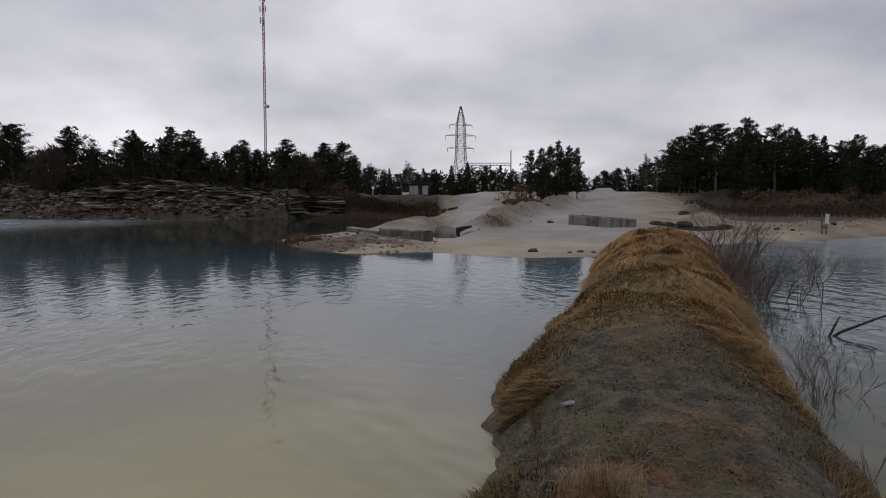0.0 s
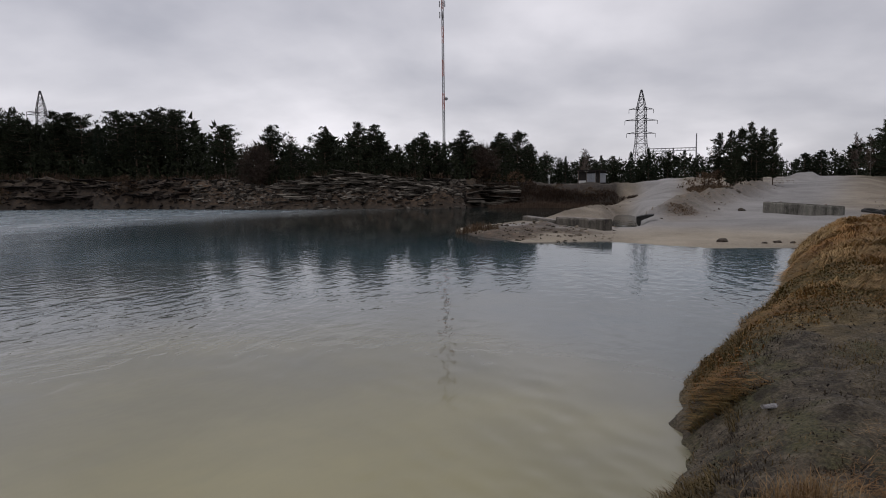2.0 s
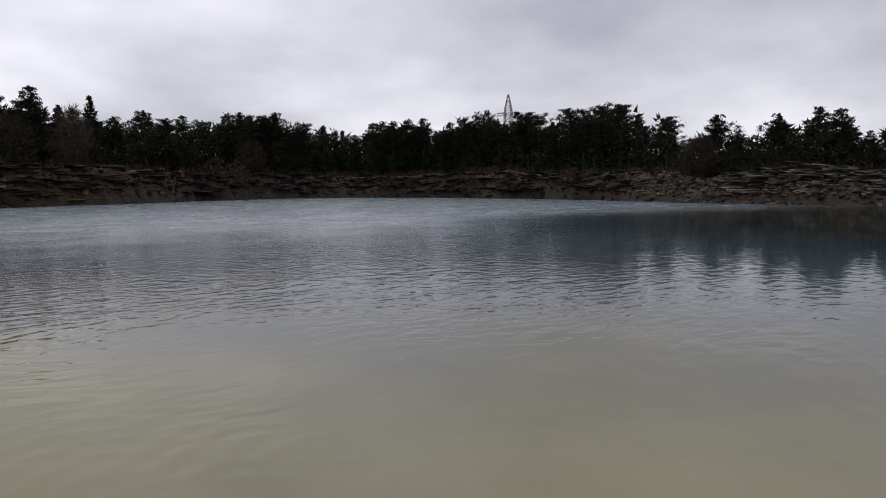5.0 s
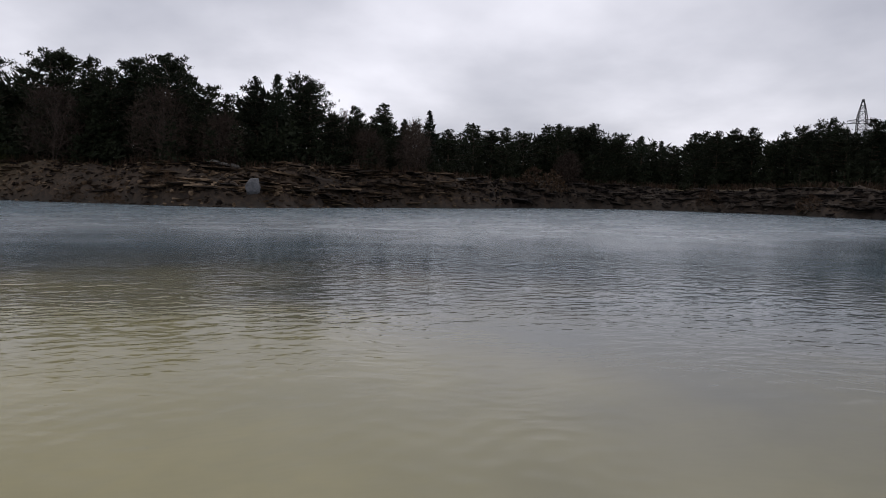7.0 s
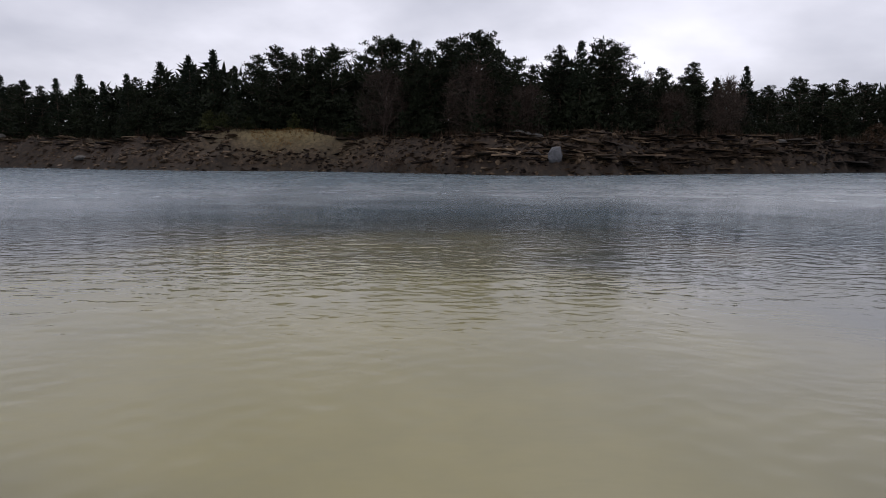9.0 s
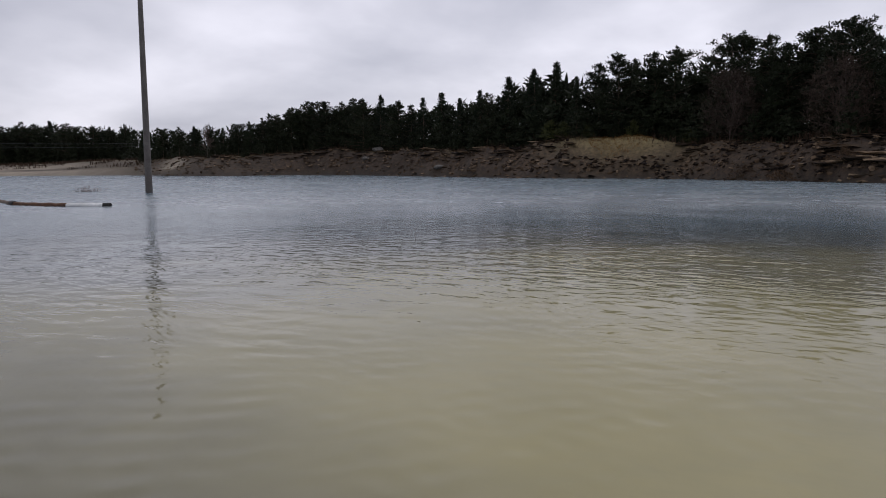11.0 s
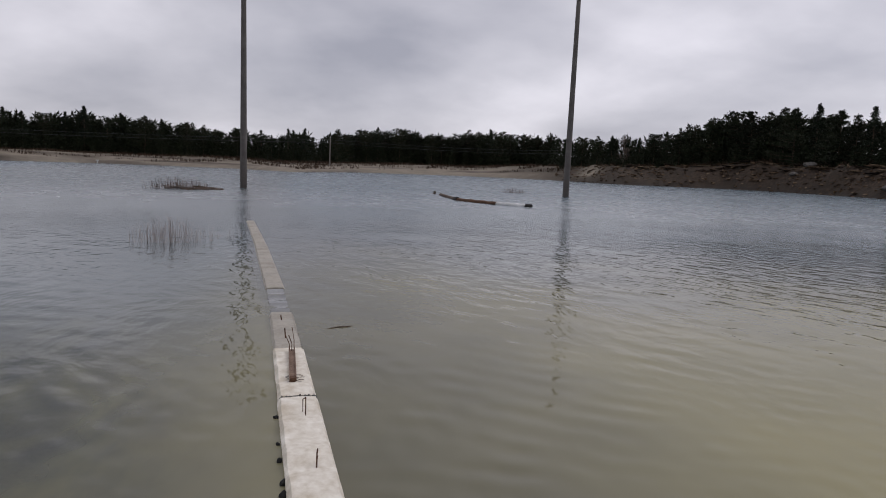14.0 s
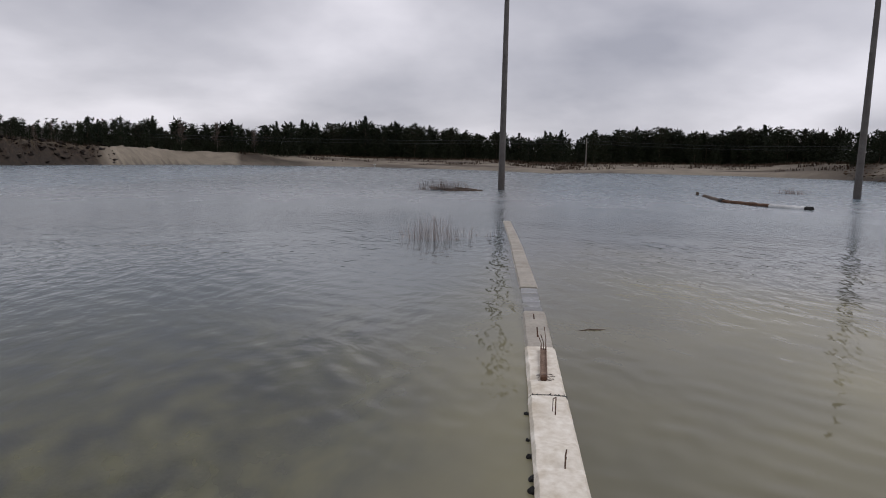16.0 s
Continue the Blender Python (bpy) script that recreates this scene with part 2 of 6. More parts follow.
WATER, GROUND = water_material(), ground_material()
PALE_CONCRETE = speckled("bleached_concrete", (0.56, 0.49, 0.38), (0.90, 0.86, 0.77), 1.7, 14, 0.88, 0.6, depth=0.014)
WET_CONCRETE = speckled("wet_concrete", (0.27, 0.24, 0.195), (0.45, 0.415, 0.35), 2.4, 22, 0.55, 0.35, depth=0.012)
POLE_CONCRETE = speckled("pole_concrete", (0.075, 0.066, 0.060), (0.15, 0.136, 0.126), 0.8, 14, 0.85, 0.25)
STEEL = speckled("galvanised_steel", (0.20, 0.20, 0.21), (0.34, 0.34, 0.35), 2.0, 20, 0.6, 0.1, 0.4)
TOWER_STEEL = speckled("weathered_tower_steel", (0.045, 0.045, 0.05), (0.10, 0.10, 0.108), 2.0, 20, 0.75, 0.1, 0.2)
RED_STEEL = speckled("faded_red_steel", (0.26, 0.07, 0.05), (0.36, 0.12, 0.09), 2.0, 20, 0.6, 0.1)
WET_FILM = speckled("wet_concrete_film", (0.13, 0.13, 0.12), (0.21, 0.21, 0.195), 2.4, 22, 0.12, 0.1, depth=0.01)
WHITE_PAINT = speckled("weathered_white_paint", (0.5, 0.5, 0.49), (0.78, 0.78, 0.77), 1.5, 12, 0.6, 0.1)
GREY_PAINT = speckled("grey_panel", (0.22, 0.23, 0.25), (0.34, 0.35, 0.37), 0.8, 9, 0.7, 0.1)
DARK_PAINT = speckled("dark_panel", (0.010, 0.009, 0.008), (0.030, 0.025, 0.022), 1.0, 9, 0.9, 0.1)
RUST = speckled("rusty_iron", (0.05, 0.025, 0.015), (0.17, 0.085, 0.045), 8.0, 60, 0.85, 0.4, 0.3)
PALE_RUST = speckled("pale_rust", (0.15, 0.09, 0.06), (0.36, 0.26, 0.20), 8.0, 60, 0.85, 0.4, 0.2)
BARK = speckled("pine_bark", (0.035, 0.025, 0.018), (0.11, 0.075, 0.05), 2.0, 9, 0.95, 0.5)
PALE_BARK = speckled("birch_bark", (0.10, 0.085, 0.075), (0.26, 0.235, 0.215), 1.6, 9, 0.9, 0.3)
TWIG = speckled("bare_twigs", (0.05, 0.034, 0.028), (0.12, 0.085, 0.068), 2.0, 9, 0.9, 0.2)
RUBBER = speckled("old_rubber", (0.008, 0.008, 0.008), (0.022, 0.021, 0.019), 3.0, 22, 0.97, 0.3)
WOOD = speckled("weathered_wood", (0.05, 0.036, 0.026), (0.16, 0.11, 0.08), 2.0, 18, 0.9, 0.5)
ROCK = speckled("limestone_rubble", (0.035, 0.032, 0.029), (0.16, 0.15, 0.135), 0.9, 7, 0.95, 0.6, vary=0.3, depth=0.06)
PINE = leafy("pine_needles", (0.008, 0.011, 0.006), (0.026, 0.033, 0.016))
SPRUCE = leafy("spruce_needles", (0.008, 0.013, 0.008), (0.024, 0.033, 0.017))
STRAW = leafy("dead_grass", (0.075, 0.043, 0.016), (0.33, 0.195, 0.072), drift=(0.15, 0.068, 0.020))
MOSS = leafy("mossy_grass", (0.065, 0.050, 0.017), (0.17, 0.125, 0.044), drift=(0.12, 0.066, 0.022))
PALE_STRAW = leafy("pale_straw", (0.10, 0.062, 0.026), (0.46, 0.315, 0.155), drift=(0.26, 0.125, 0.042))
REED = leafy("dry_reed", (0.045, 0.029, 0.018), (0.14, 0.092, 0.055))


def obj(name, verts, faces, mat, parent=None, label="", smooth=False):
    me = bpy.data.meshes.new(name)
    me.from_pydata(verts, [], faces)
    me.materials.append(mat)
    if smooth:
        me.polygons.foreach_set("use_smooth", [True] * len(me.polygons))
    ob = new(name, me)
    if parent:
        ob.parent = parent
    return tagged(ob, label)


def part(name, bm, mat, parent=None, label="", smooth=False):
    """Links a bmesh as one mesh object under a thing or a part."""
    me = bpy.data.meshes.new(name)
    bm.normal_update()
    bm.to_mesh(me)
    bm.free()
    me.materials.append(mat)
    if smooth:
        me.polygons.foreach_set("use_smooth", [True] * len(me.polygons))
    ob = new(name, me)
    if parent:
        ob.parent = parent
    return tagged(ob, label)


def thing(name, label, category, at=(0, 0, 0), turn=0.0, group="", kind=""):
    ob = tagged(new(name), label, category, group, kind)
    ob.matrix_basis = pose(*at, 0, 0, turn)
    return ob


def box(bm, size, at=(0, 0, 0), m=None, bevel=0.0, rough=0.0):
    """A block with bevelled, slightly uneven edges."""
    g = bmesh.ops.create_cube(bm, size=1.0)
    vs = g["verts"]
    bmesh.ops.scale(bm, vec=size, verts=vs)
    if bevel:
        es = list({e for v in vs for e in v.link_edges})
        r = bmesh.ops.bevel(bm, geom=es, offset=bevel, segments=1, affect="EDGES")
        vs = list({v for f in r["faces"] for v in f.verts} | {v for v in vs if v.is_valid})
    if rough:
        for v in vs:
            v.co += Vector((random.uniform(-1, 1), random.uniform(-1, 1), random.uniform(-1, 1))) * rough
    bmesh.ops.transform(bm, matrix=Matrix.Translation(at) @ (m or Matrix()), verts=vs)
    return vs


def tube(bm, pts, radii, n=6, cap=True):
    """A round bar along a run of points."""
    rings = []
    for i, p in enumerate(pts):
        p = Vector(p)
        a = Vector(pts[max(i - 1, 0)]); b = Vector(pts[min(i + 1, len(pts) - 1)])
        d = (b - a).normalized()
        side = d.cross(Vector((0.13, 0.2, 1)) if abs(d.z) < 0.95 else Vector((1, 0.1, 0))).normalized()
        up = d.cross(side)
        rr = radii[i] if isinstance(radii, (list, tuple)) else radii
        rings.append([bm.verts.new(p + (side * math.cos(2 * math.pi * k / n) + up * math.sin(2 * math.pi * k / n)) * rr) for k in range(n)])
    for r0, r1 in zip(rings, rings[1:]):
        for k in range(n):
            bm.faces.new((r0[k], r0[(k + 1) % n], r1[(k + 1) % n], r1[k]))
    if cap:
        bm.faces.new(rings[0][::-1]); bm.faces.new(rings[-1])


# ---------------------------------------------------------------- lie of the land
# compass of the shore, counter-clockwise from the line of the dike: distance of the water's edge, height and depth of the bank
SHORE_TURN = [-60, -40, -32, -24, -20, 0, 11, 13, 17, 25, 30, 36, 42, 49, 57, 64, 72, 77, 84, 90, 94, 98, 107, 118, 125, 131, 137, 145, 150, 158, 166, 171, 176, 186, 194, 199, 205, 212, 222, 240, 300]
SHORE_DIST = [75, 75, 72, 72, 70, 70, 69, 65, 65, 67, 70, 79, 88, 97, 102, 96, 80, 74, 66, 62, 62, 65, 74, 80, 90, 108, 122, 126, 150, 172, 168, 135, 165, 190, 182, 175, 145, 118, 100, 100, 75]
BANK_HIGH = [2.2, 2.2, 2.2, 2.2, 2.4, 2.3, 2.3, 2.5, 2.6, 2.7, 2.7, 3.0, 3.2, 3.4, 3.4, 3.2, 3.0, 3.2, 3.4, 3.5, 3.5, 3.4, 3.4, 4.2, 3.6, 4.0, 4.0, 3.6, 3.0, 2.3, 2.3, 2.0, 2.2, 2.4, 2.9, 3.1, 3.2, 4.0, 4, 4, 2.2]
BANK_WIDE = [6, 6, 6, 6, 6, 5, 5, 5, 6, 6, 6, 5, 5, 5, 5, 5, 5, 5, 6, 7, 7, 7, 7, 9, 8, 8, 8, 9, 16, 34, 34, 40, 34, 26, 12, 8, 7, 6, 6, 6, 6]


def hash_grid(ix, iy, seed):
    v = np.sin(ix * 127.1 + iy * 311.7 + seed * 74.7) * 43758.5453
    return v - np.floor(v)


def value_noise(x, y, seed=0):
    ix, iy = np.floor(x), np.floor(y)
    fx, fy = x - ix, y - iy
    fx, fy = fx * fx * (3 - 2 * fx), fy * fy * (3 - 2 * fy)
    a, b = hash_grid(ix, iy, seed), hash_grid(ix + 1, iy, seed)
    c, d = hash_grid(ix, iy + 1, seed), hash_grid(ix + 1, iy + 1, seed)
    return (a + (b - a) * fx) * (1 - fy) + (c + (d - c) * fx) * fy - 0.5


def fbm(x, y, seed=0, octaves=4):
    s = 0
    for k in range(octaves):
        s = s + value_noise(x * 2 ** k, y * 2 ** k, seed + k) / 2 ** k
    return s


def smooth(t):
    t = np.clip(t, 0, 1)
    return t * t * (3 - 2 * t)


# outline of the sandy flat at the dike's far end
FLAT = np.array([(-6.2, 27.2), (-3.2, 22.8), (-0.5, 23.6), (2.5, 21.2), (5.0, 21.6), (8.6, 22.6), (10.4, 27.0), (12.4, 28.8), (15.2, 29.6), (22.0, 34.2), (34, 41), (70, 66), (70, 95),
                 (0.9, 95), (0.5, 68), (-0.3, 56), (-1.9, 46), (-5.0, 35.5), (-7.0, 29.5)])


def flat_inset(x, y):
    """Distance inside the outline of the sandy flat (negative outside)."""
    best, inside = np.full(np.shape(x), 1e9), np.zeros(np.shape(x), bool)
    for (x0, y0), (x1, y1) in zip(FLAT, np.roll(FLAT, -1, 0)):
        dx, dy = x1 - x0, y1 - y0
        t = np.clip(((x - x0) * dx + (y - y0) * dy) / (dx * dx + dy * dy), 0, 1)
        best = np.minimum(best, np.hypot(x - x0 - t * dx, y - y0 - t * dy))
        cross = ((y0 > y) != (y1 > y)) & (x < (x1 - x0) * (y - y0) / ((y1 - y0) if y1 != y0 else 1e-9) + x0)
        inside ^= cross
    return np.where(inside, best, -best)


def ridge(x, y, p, q, high, wide):
    dx, dy = q[0] - p[0], q[1] - p[1]
    t = np.clip(((x - p[0]) * dx + (y - p[1]) * dy) / (dx * dx + dy * dy), 0, 1)
    d = np.hypot(x - p[0] - t * dx, y - p[1] - t * dy)
    return high * np.exp(-(d / wide) ** 2) * smooth(np.minimum(t, 1 - t) * 5 + 0.15)


def land(x, y):
    """Height of the ground, and its cover of sand, rock and straw."""
    x, y = np.asarray(x, float), np.asarray(y, float)
    turn = np.degrees(np.arctan2(-x, y))
    turn = np.where(turn < -60, turn + 360, turn)
    r = np.hypot(x, y)
    dist = np.interp(turn, SHORE_TURN, SHORE_DIST) + 2.2 * value_noise(turn * 0.35, turn * 0 + 3.3, 5) + 1.2 * value_noise(turn * 1.1, turn * 0, 9)
    high, wide = np.interp(turn, SHORE_TURN, BANK_HIGH), np.interp(turn, SHORE_TURN, BANK_WIDE)
    d = r - dist
    high = high * (1 + 0.25 * value_noise(turn * 0.25, turn * 0 + 8, 3)) 
    t = d / wide
    bank = np.where(d < 0, np.maximum(-2.5, d * 0.25), high * (0.25 * smooth(t * 5) + 0.75 * smooth(t * 1.05)) + np.maximum(d - wide, 0) * 0.006)
    slope = smooth(t * 6) * (1 - smooth((t - 0.9) / 0.5))
    steep = np.clip(1 - (wide - 9) / 8, 0.15, 1)
    bank = bank + slope * steep * (0.9 * fbm(x * 0.30, y * 0.30, 11) + 0.45 * np.abs(fbm(x * 0.9, y * 0.9, 12)) )
    bank = bank + smooth((d - wide) / 6) * np.where((turn > -17) & (turn < 8), 0.12, 0.5) * fbm(x * 0.08, y * 0.08, 14)
    # the forest floor climbs behind the bank: an added, unseen rise that blocks sky between the trunks
    rise = np.interp(turn, [-60, -19, -15, 5, 9, 140, 150, 194, 199], [16, 16, 400, 400, 16, 16, 55, 55, 16])
    bank = bank + np.clip((d - wide - rise) * 0.14, 0, 3.2)
    # grassy hillock on the bank
    bank = bank + 1.3 * np.exp(-((turn - 111.5) / 3.6) ** 2 - ((d - 9) / 3.5) ** 2)
    # the sandy flat with its two ramps
    ins = flat_inset(x, y)
    base = np.interp(r, [20, 23, 28, 35, 50, 63, 78, 130], [0.0, 0.06, 0.22, 0.46, 0.95, 1.7, 2.55, 2.8])
    base = base * (1 - 0.55 * smooth((-16.5 - turn) / 4.0))
    flat = np.where(ins < 0, np.maximum(-1.6, ins * 0.22), base * (0.3 + 0.7 * smooth(ins / 4)) + 0.05 * smooth(ins / 1.0))
    flat = flat + np.where(ins > -0.5, 0.10 * fbm(x * 0.5, y * 0.5, 21) * smooth(ins / 3), 0)
    clods = np.clip(1 + 0.7 * fbm(x * 0.8, y * 0.8, 31) + 0.45 * fbm(x * 1.9, y * 1.1, 35, 3), 0.45, 1.6)
    ramps = ridge(x, y, (1.4, 32.5), (11.2, 60), 0.72, 1.0) + ridge(x, y, (-2.8, 33), (-1.1, 46), 0.28, 0.7) + ridge(x, y, (-1.3, 44), (1.0, 60), 0.26, 0.7) + ridge(x, y, (14.5, 39), (22.5, 62), 0.6, 1.3) + ridge(x, y, (13.5, 31.5), (34, 44), 0.34, 1.5)
    ramps = ramps + ridge(x, y, (-5.6, 26.6), (-1.5, 24.4), 0.10, 0.9)
    flat = flat + np.where(ins > 0, ramps * clods, 0)
    pool = np.exp(-((x - 0.12 - (y - 38) * 0.008) / 0.85) ** 4 - ((y - 39) / 9.5) ** 4)
    flat = flat - pool * (flat + 0.25)
    z = np.maximum(bank, np.where(ins > -9, flat, -9))
    sandy_bank = np.interp(turn, [140, 148, 156, 176, 190, 205.4, 206.4], [0.0, 0.12, 0.85, 0.8, 0.75, 0.9, 0.0])
    sandy_bank = np.where((turn > 140) & (turn < 208), sandy_bank, 0.0) * np.where(turn < 196, np.clip(0.75 + 1.6 * fbm(turn * 0.25, d * 0.22, 83, 3), 0.05, 1), 1)
    sand = np.where(ins > -1.5, smooth((ins + 1) / 1.0) * (1 - smooth((r - 84) / 8)), 0)
    sand = np.maximum(sand, sandy_bank * smooth((d + 2) / 2) * (1 - smooth((d - wide * 1.1) / 8)))
    sand = sand * np.where((turn < -20) & (ins > 0), 1 - smooth((np.where(x > 23, ins, ins * 0) - 5) / 4) , 1) * (1 - smooth((-18.5 - turn) / 2.0) * smooth((r - 43) / 5))
    sand = np.maximum(sand, np.where((z < -0.7), 0.8, 0))
    # ridges lose sand colour: dirty brown, with their shading painted in as well
    sand = sand * (1 - 0.5 * smooth(ramps / 0.7 + 0.35 * fbm(x * 0.5, y * 0.5, 61))) * (1 - 0.85 * np.exp(-((x - 7.0) / 2.4) ** 2 - ((y - 58) / 5) ** 2)) * (1 - 0.7 * np.exp(-((x - 2.6) / 1.0) ** 2 - ((y - 33.8) / 1.5) ** 2)) * (1 - smooth((0.9 - np.hypot((x + 4.2) / 3.6, (y - 26.2) / 4.4)) / 0.4 + 1.2 * fbm(x * 0.9, y * 0.9, 63)) * 0.9)
    # two pale driven lanes over the flat, browner crumbly ground between them
    lane = np.maximum(np.exp(-((x - np.interp(y, [30, 36, 62, 78], [0.8, 1.0, 3.2, 3.9])) / np.interp(y, [30, 70], [1.3, 2.3])) ** 4),
                      np.exp(-((x - np.interp(y, [24, 40, 72, 90], [5.0, 7.6, 17.2, 22])) / np.interp(y, [24, 40, 70], [6.0, 3.3, 3.6])) ** 4))
    lane = np.maximum(lane, 1 - smooth((r - 29) / 4))
    sand = np.where(ins > -0.5, sand * (1 - 0.55 * (1 - lane) * np.clip(0.8 + 0.9 * fbm(x * 0.6, y * 0.6, 67), 0, 1)), sand)
    track = np.exp(-((turn - 147.5 + (d - 4) * 0.11) / 0.9) ** 2) * smooth((d - 1) / 3) * (1 - smooth((d - 32) / 6))
    sand = np.maximum(sand, np.where((turn > 138) & (turn < 152), track, 0))
    rock = slope * np.clip(0.75 + 0.9 * value_noise(turn * 0.6, r * 0.1, 41), 0, 1) * np.interp(turn, [-20, 8, 14, 34, 38, 62, 70, 135, 145], [0, 0.1, 0.95, 0.95, 0.45, 0.35, 0.7, 0.75, 0.5])
    rock = np.maximum(rock, np.where(ins > 0, 0.9, 0) * (r < 72) * (1 - 0.8 * smooth((-18.5 - turn) / 2.0) * smooth((r - 43) / 5)))
    straw = smooth((d - wide * 0.8) / 3) * (1 - smooth((d - wide - 5) / 4)) * 0.35
    straw = straw * np.where((turn > -1) & (turn < 11), 0.2, 1.0)
    straw = np.maximum(straw, 1.4 * np.exp(-((turn - 111.5) / 4.6) ** 2 - ((d - 9.5) / 4.5) ** 2))
    return z, sand, rock, straw, np.where(ins > 0.3, lane * smooth((r - 24) / 6), 0.0)


def ground_at(x, y):
    return float(land(np.array([x]), np.array([y]))[0][0])


def polar(turn, r):
    a = radians(turn)
    return -r * math.sin(a), r * math.cos(a)


def build_ground():
    turns = np.radians(np.concatenate([np.arange(-42, 222, 0.5), np.arange(223, 317.5, 2.5)]))
    rings = np.concatenate([np.linspace(0.6, 20, 12), np.linspace(20.5, 60, 120), np.linspace(61, 110, 60), np.linspace(112, 230, 60), np.geomspace(240, 4000, 22)])
    T, Rr = np.meshgrid(turns, rings)
    X, Y = -Rr * np.sin(T), Rr * np.cos(T)
    z, sand, rock, straw, lane = land(X, Y)
    z = np.where(Rr < 19, np.minimum(z, -0.55 - 0.02 * Rr), z)
    n, m = len(rings), len(turns)
    verts = np.stack([X, Y, z], -1).reshape(-1, 3).tolist() + [(0, 0, -0.6)]
    faces = [(i * m + j, i * m + (j + 1) % m, (i + 1) * m + (j + 1) % m, (i + 1) * m + j) for i in range(n - 1) for j in range(m)]
    faces += [(n * m, (j + 1) % m, j) for j in range(m)]
    g = obj("ground", verts, faces, GROUND, smooth=True)
    at = g.data.color_attributes.new("cover", "FLOAT_COLOR", "POINT")
    col = np.stack([sand, rock, straw, lane], -1).reshape(-1, 4)
    col = np.concatenate([col, [[0.8, 0, 0, 1]]])
    at.data.foreach_set("color", col.ravel())
    tagged(g, "pale sandy quarry ground with rocky banks and dark forest floor", "ground", kind="structure")


def lake_waves(x, y, r, step):
    """Height of the rippled water: three bands of wave trains, calmer in the lee of the sandy flat."""
    rng = random.Random(4)
    lee = np.hypot(1.5 * x + 9, y - 42)
    wind = 0.10 + 0.90 * smooth((lee + 26 * fbm(x * 0.045, y * 0.045, 101, 3) - 26) / 26)
    wind = np.maximum(wind, 0.75 * smooth((x - 0.2 - 0.16 * y) / 1.5))
    wind = wind * (0.72 + 0.9 * np.clip(fbm(x * 0.02, y * 0.05, 103, 3) + 0.3, 0, 0.6))
    wx, wy = x + 0.9 * fbm(x * 0.22, y * 0.22, 105, 2), y + 0.9 * fbm(x * 0.22, y * 0.22, 107, 2)
    z = np.zeros_like(x)
    for lo, hi, count, slope, start, run in ((0.17, 0.36, 16, 0.034, 0.5, 3.0), (0.36, 0.7, 18, 0.050, 3.0, 12.0), (0.7, 1.3, 20, 0.060, 16.0, 26.0)):
        band = np.zeros_like(x)
        for _ in range(count):
            lam = lo * (hi / lo) ** rng.random()
            k, a, ph = 2 * math.pi / lam, radians(20) + rng.gauss(0, 0.62), rng.uniform(0, 6.28)
            fade = smooth((lam - 2.6 * step) / (1.6 * step))
            band += fade * slope * math.sqrt(2 / count) / k * np.sin(k * (wx * math.cos(a) + wy * math.sin(a)) + ph)
        z += band * smooth((r - start) / run)
    return z * wind


def build_water():
    turns = np.radians(np.concatenate([np.arange(-42, 222, 0.42), np.arange(225, 317, 4.0)]))
    rings = [0.5]
    while rings[-1] < 235:
        q = rings[-1]
        rings.append(q + min(max(0.0125 * q, 0.036), 0.30 + max(0.0, q - 60) * 0.010))
    rings = np.array(rings)
    T, R = np.meshgrid(turns, rings)
    X, Y = -R * np.sin(T), R * np.cos(T)
    step = np.maximum(np.gradient(rings), rings * radians(0.42) * 0.8)[:, None]
    Z = np.where((T > radians(-42)) & (T < radians(221.5)), lake_waves(X, Y, R, step), 0.0)
    n, m = Z.shape
    i, j = np.meshgrid(np.arange(n - 1), np.arange(m), indexing="ij")
    quads = np.stack([i * m + j, (i + 1) * m + j, (i + 1) * m + (j + 1) % m, i * m + (j + 1) % m], -1).reshape(-1, 4)
    me = bpy.data.meshes.new("water")
    me.vertices.add(n * m); me.vertices.foreach_set("co", np.stack([X, Y, Z], -1).ravel())
    me.loops.add(quads.size); me.loops.foreach_set("vertex_index", quads.ravel())
    me.polygons.add(len(quads)); me.polygons.foreach_set("loop_start", np.arange(0, quads.size, 4))
    me.polygons.foreach_set("use_smooth", np.ones(len(quads), bool))
    me.update(calc_edges=True)
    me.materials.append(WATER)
    tagged(new("water", me), "olive and blue-grey quarry lake water with fine wind ripples", "water", kind="structure")


build_ground()
build_water()

# ---------------------------------------------------------------- the dike
DIKE_Y = [-2.6, -1.2, 0.5, 3, 4.1, 4.9, 6, 6.7, 8.8, 10.6, 16, 21.4, 24.5, 27]
DIKE_LEFT = [-0.9, -1.0, -0.75, -0.05, 0.2, 0.42, 0.52, 0.68, 1.45, 2.02, 3.45, 4.95, 6.0, 6.8]
DIKE_RIGHT = [0.2, 0.9, 1.5, 2.25, 2.6, 2.75, 3.1, 3.3, 4.0, 4.7, 6.5, 8.4, 9.4, 10.0]
CREST_Y = [-2.6, -1.2, 0, 3, 5, 6.2, 7.5, 10, 15, 20, 22.5, 25, 27]
CREST_Z = [0.02, 0.14, 0.2, 0.36, 0.50, 0.64, 0.68, 0.74, 0.82, 0.84, 0.76, 0.5, 0.25]


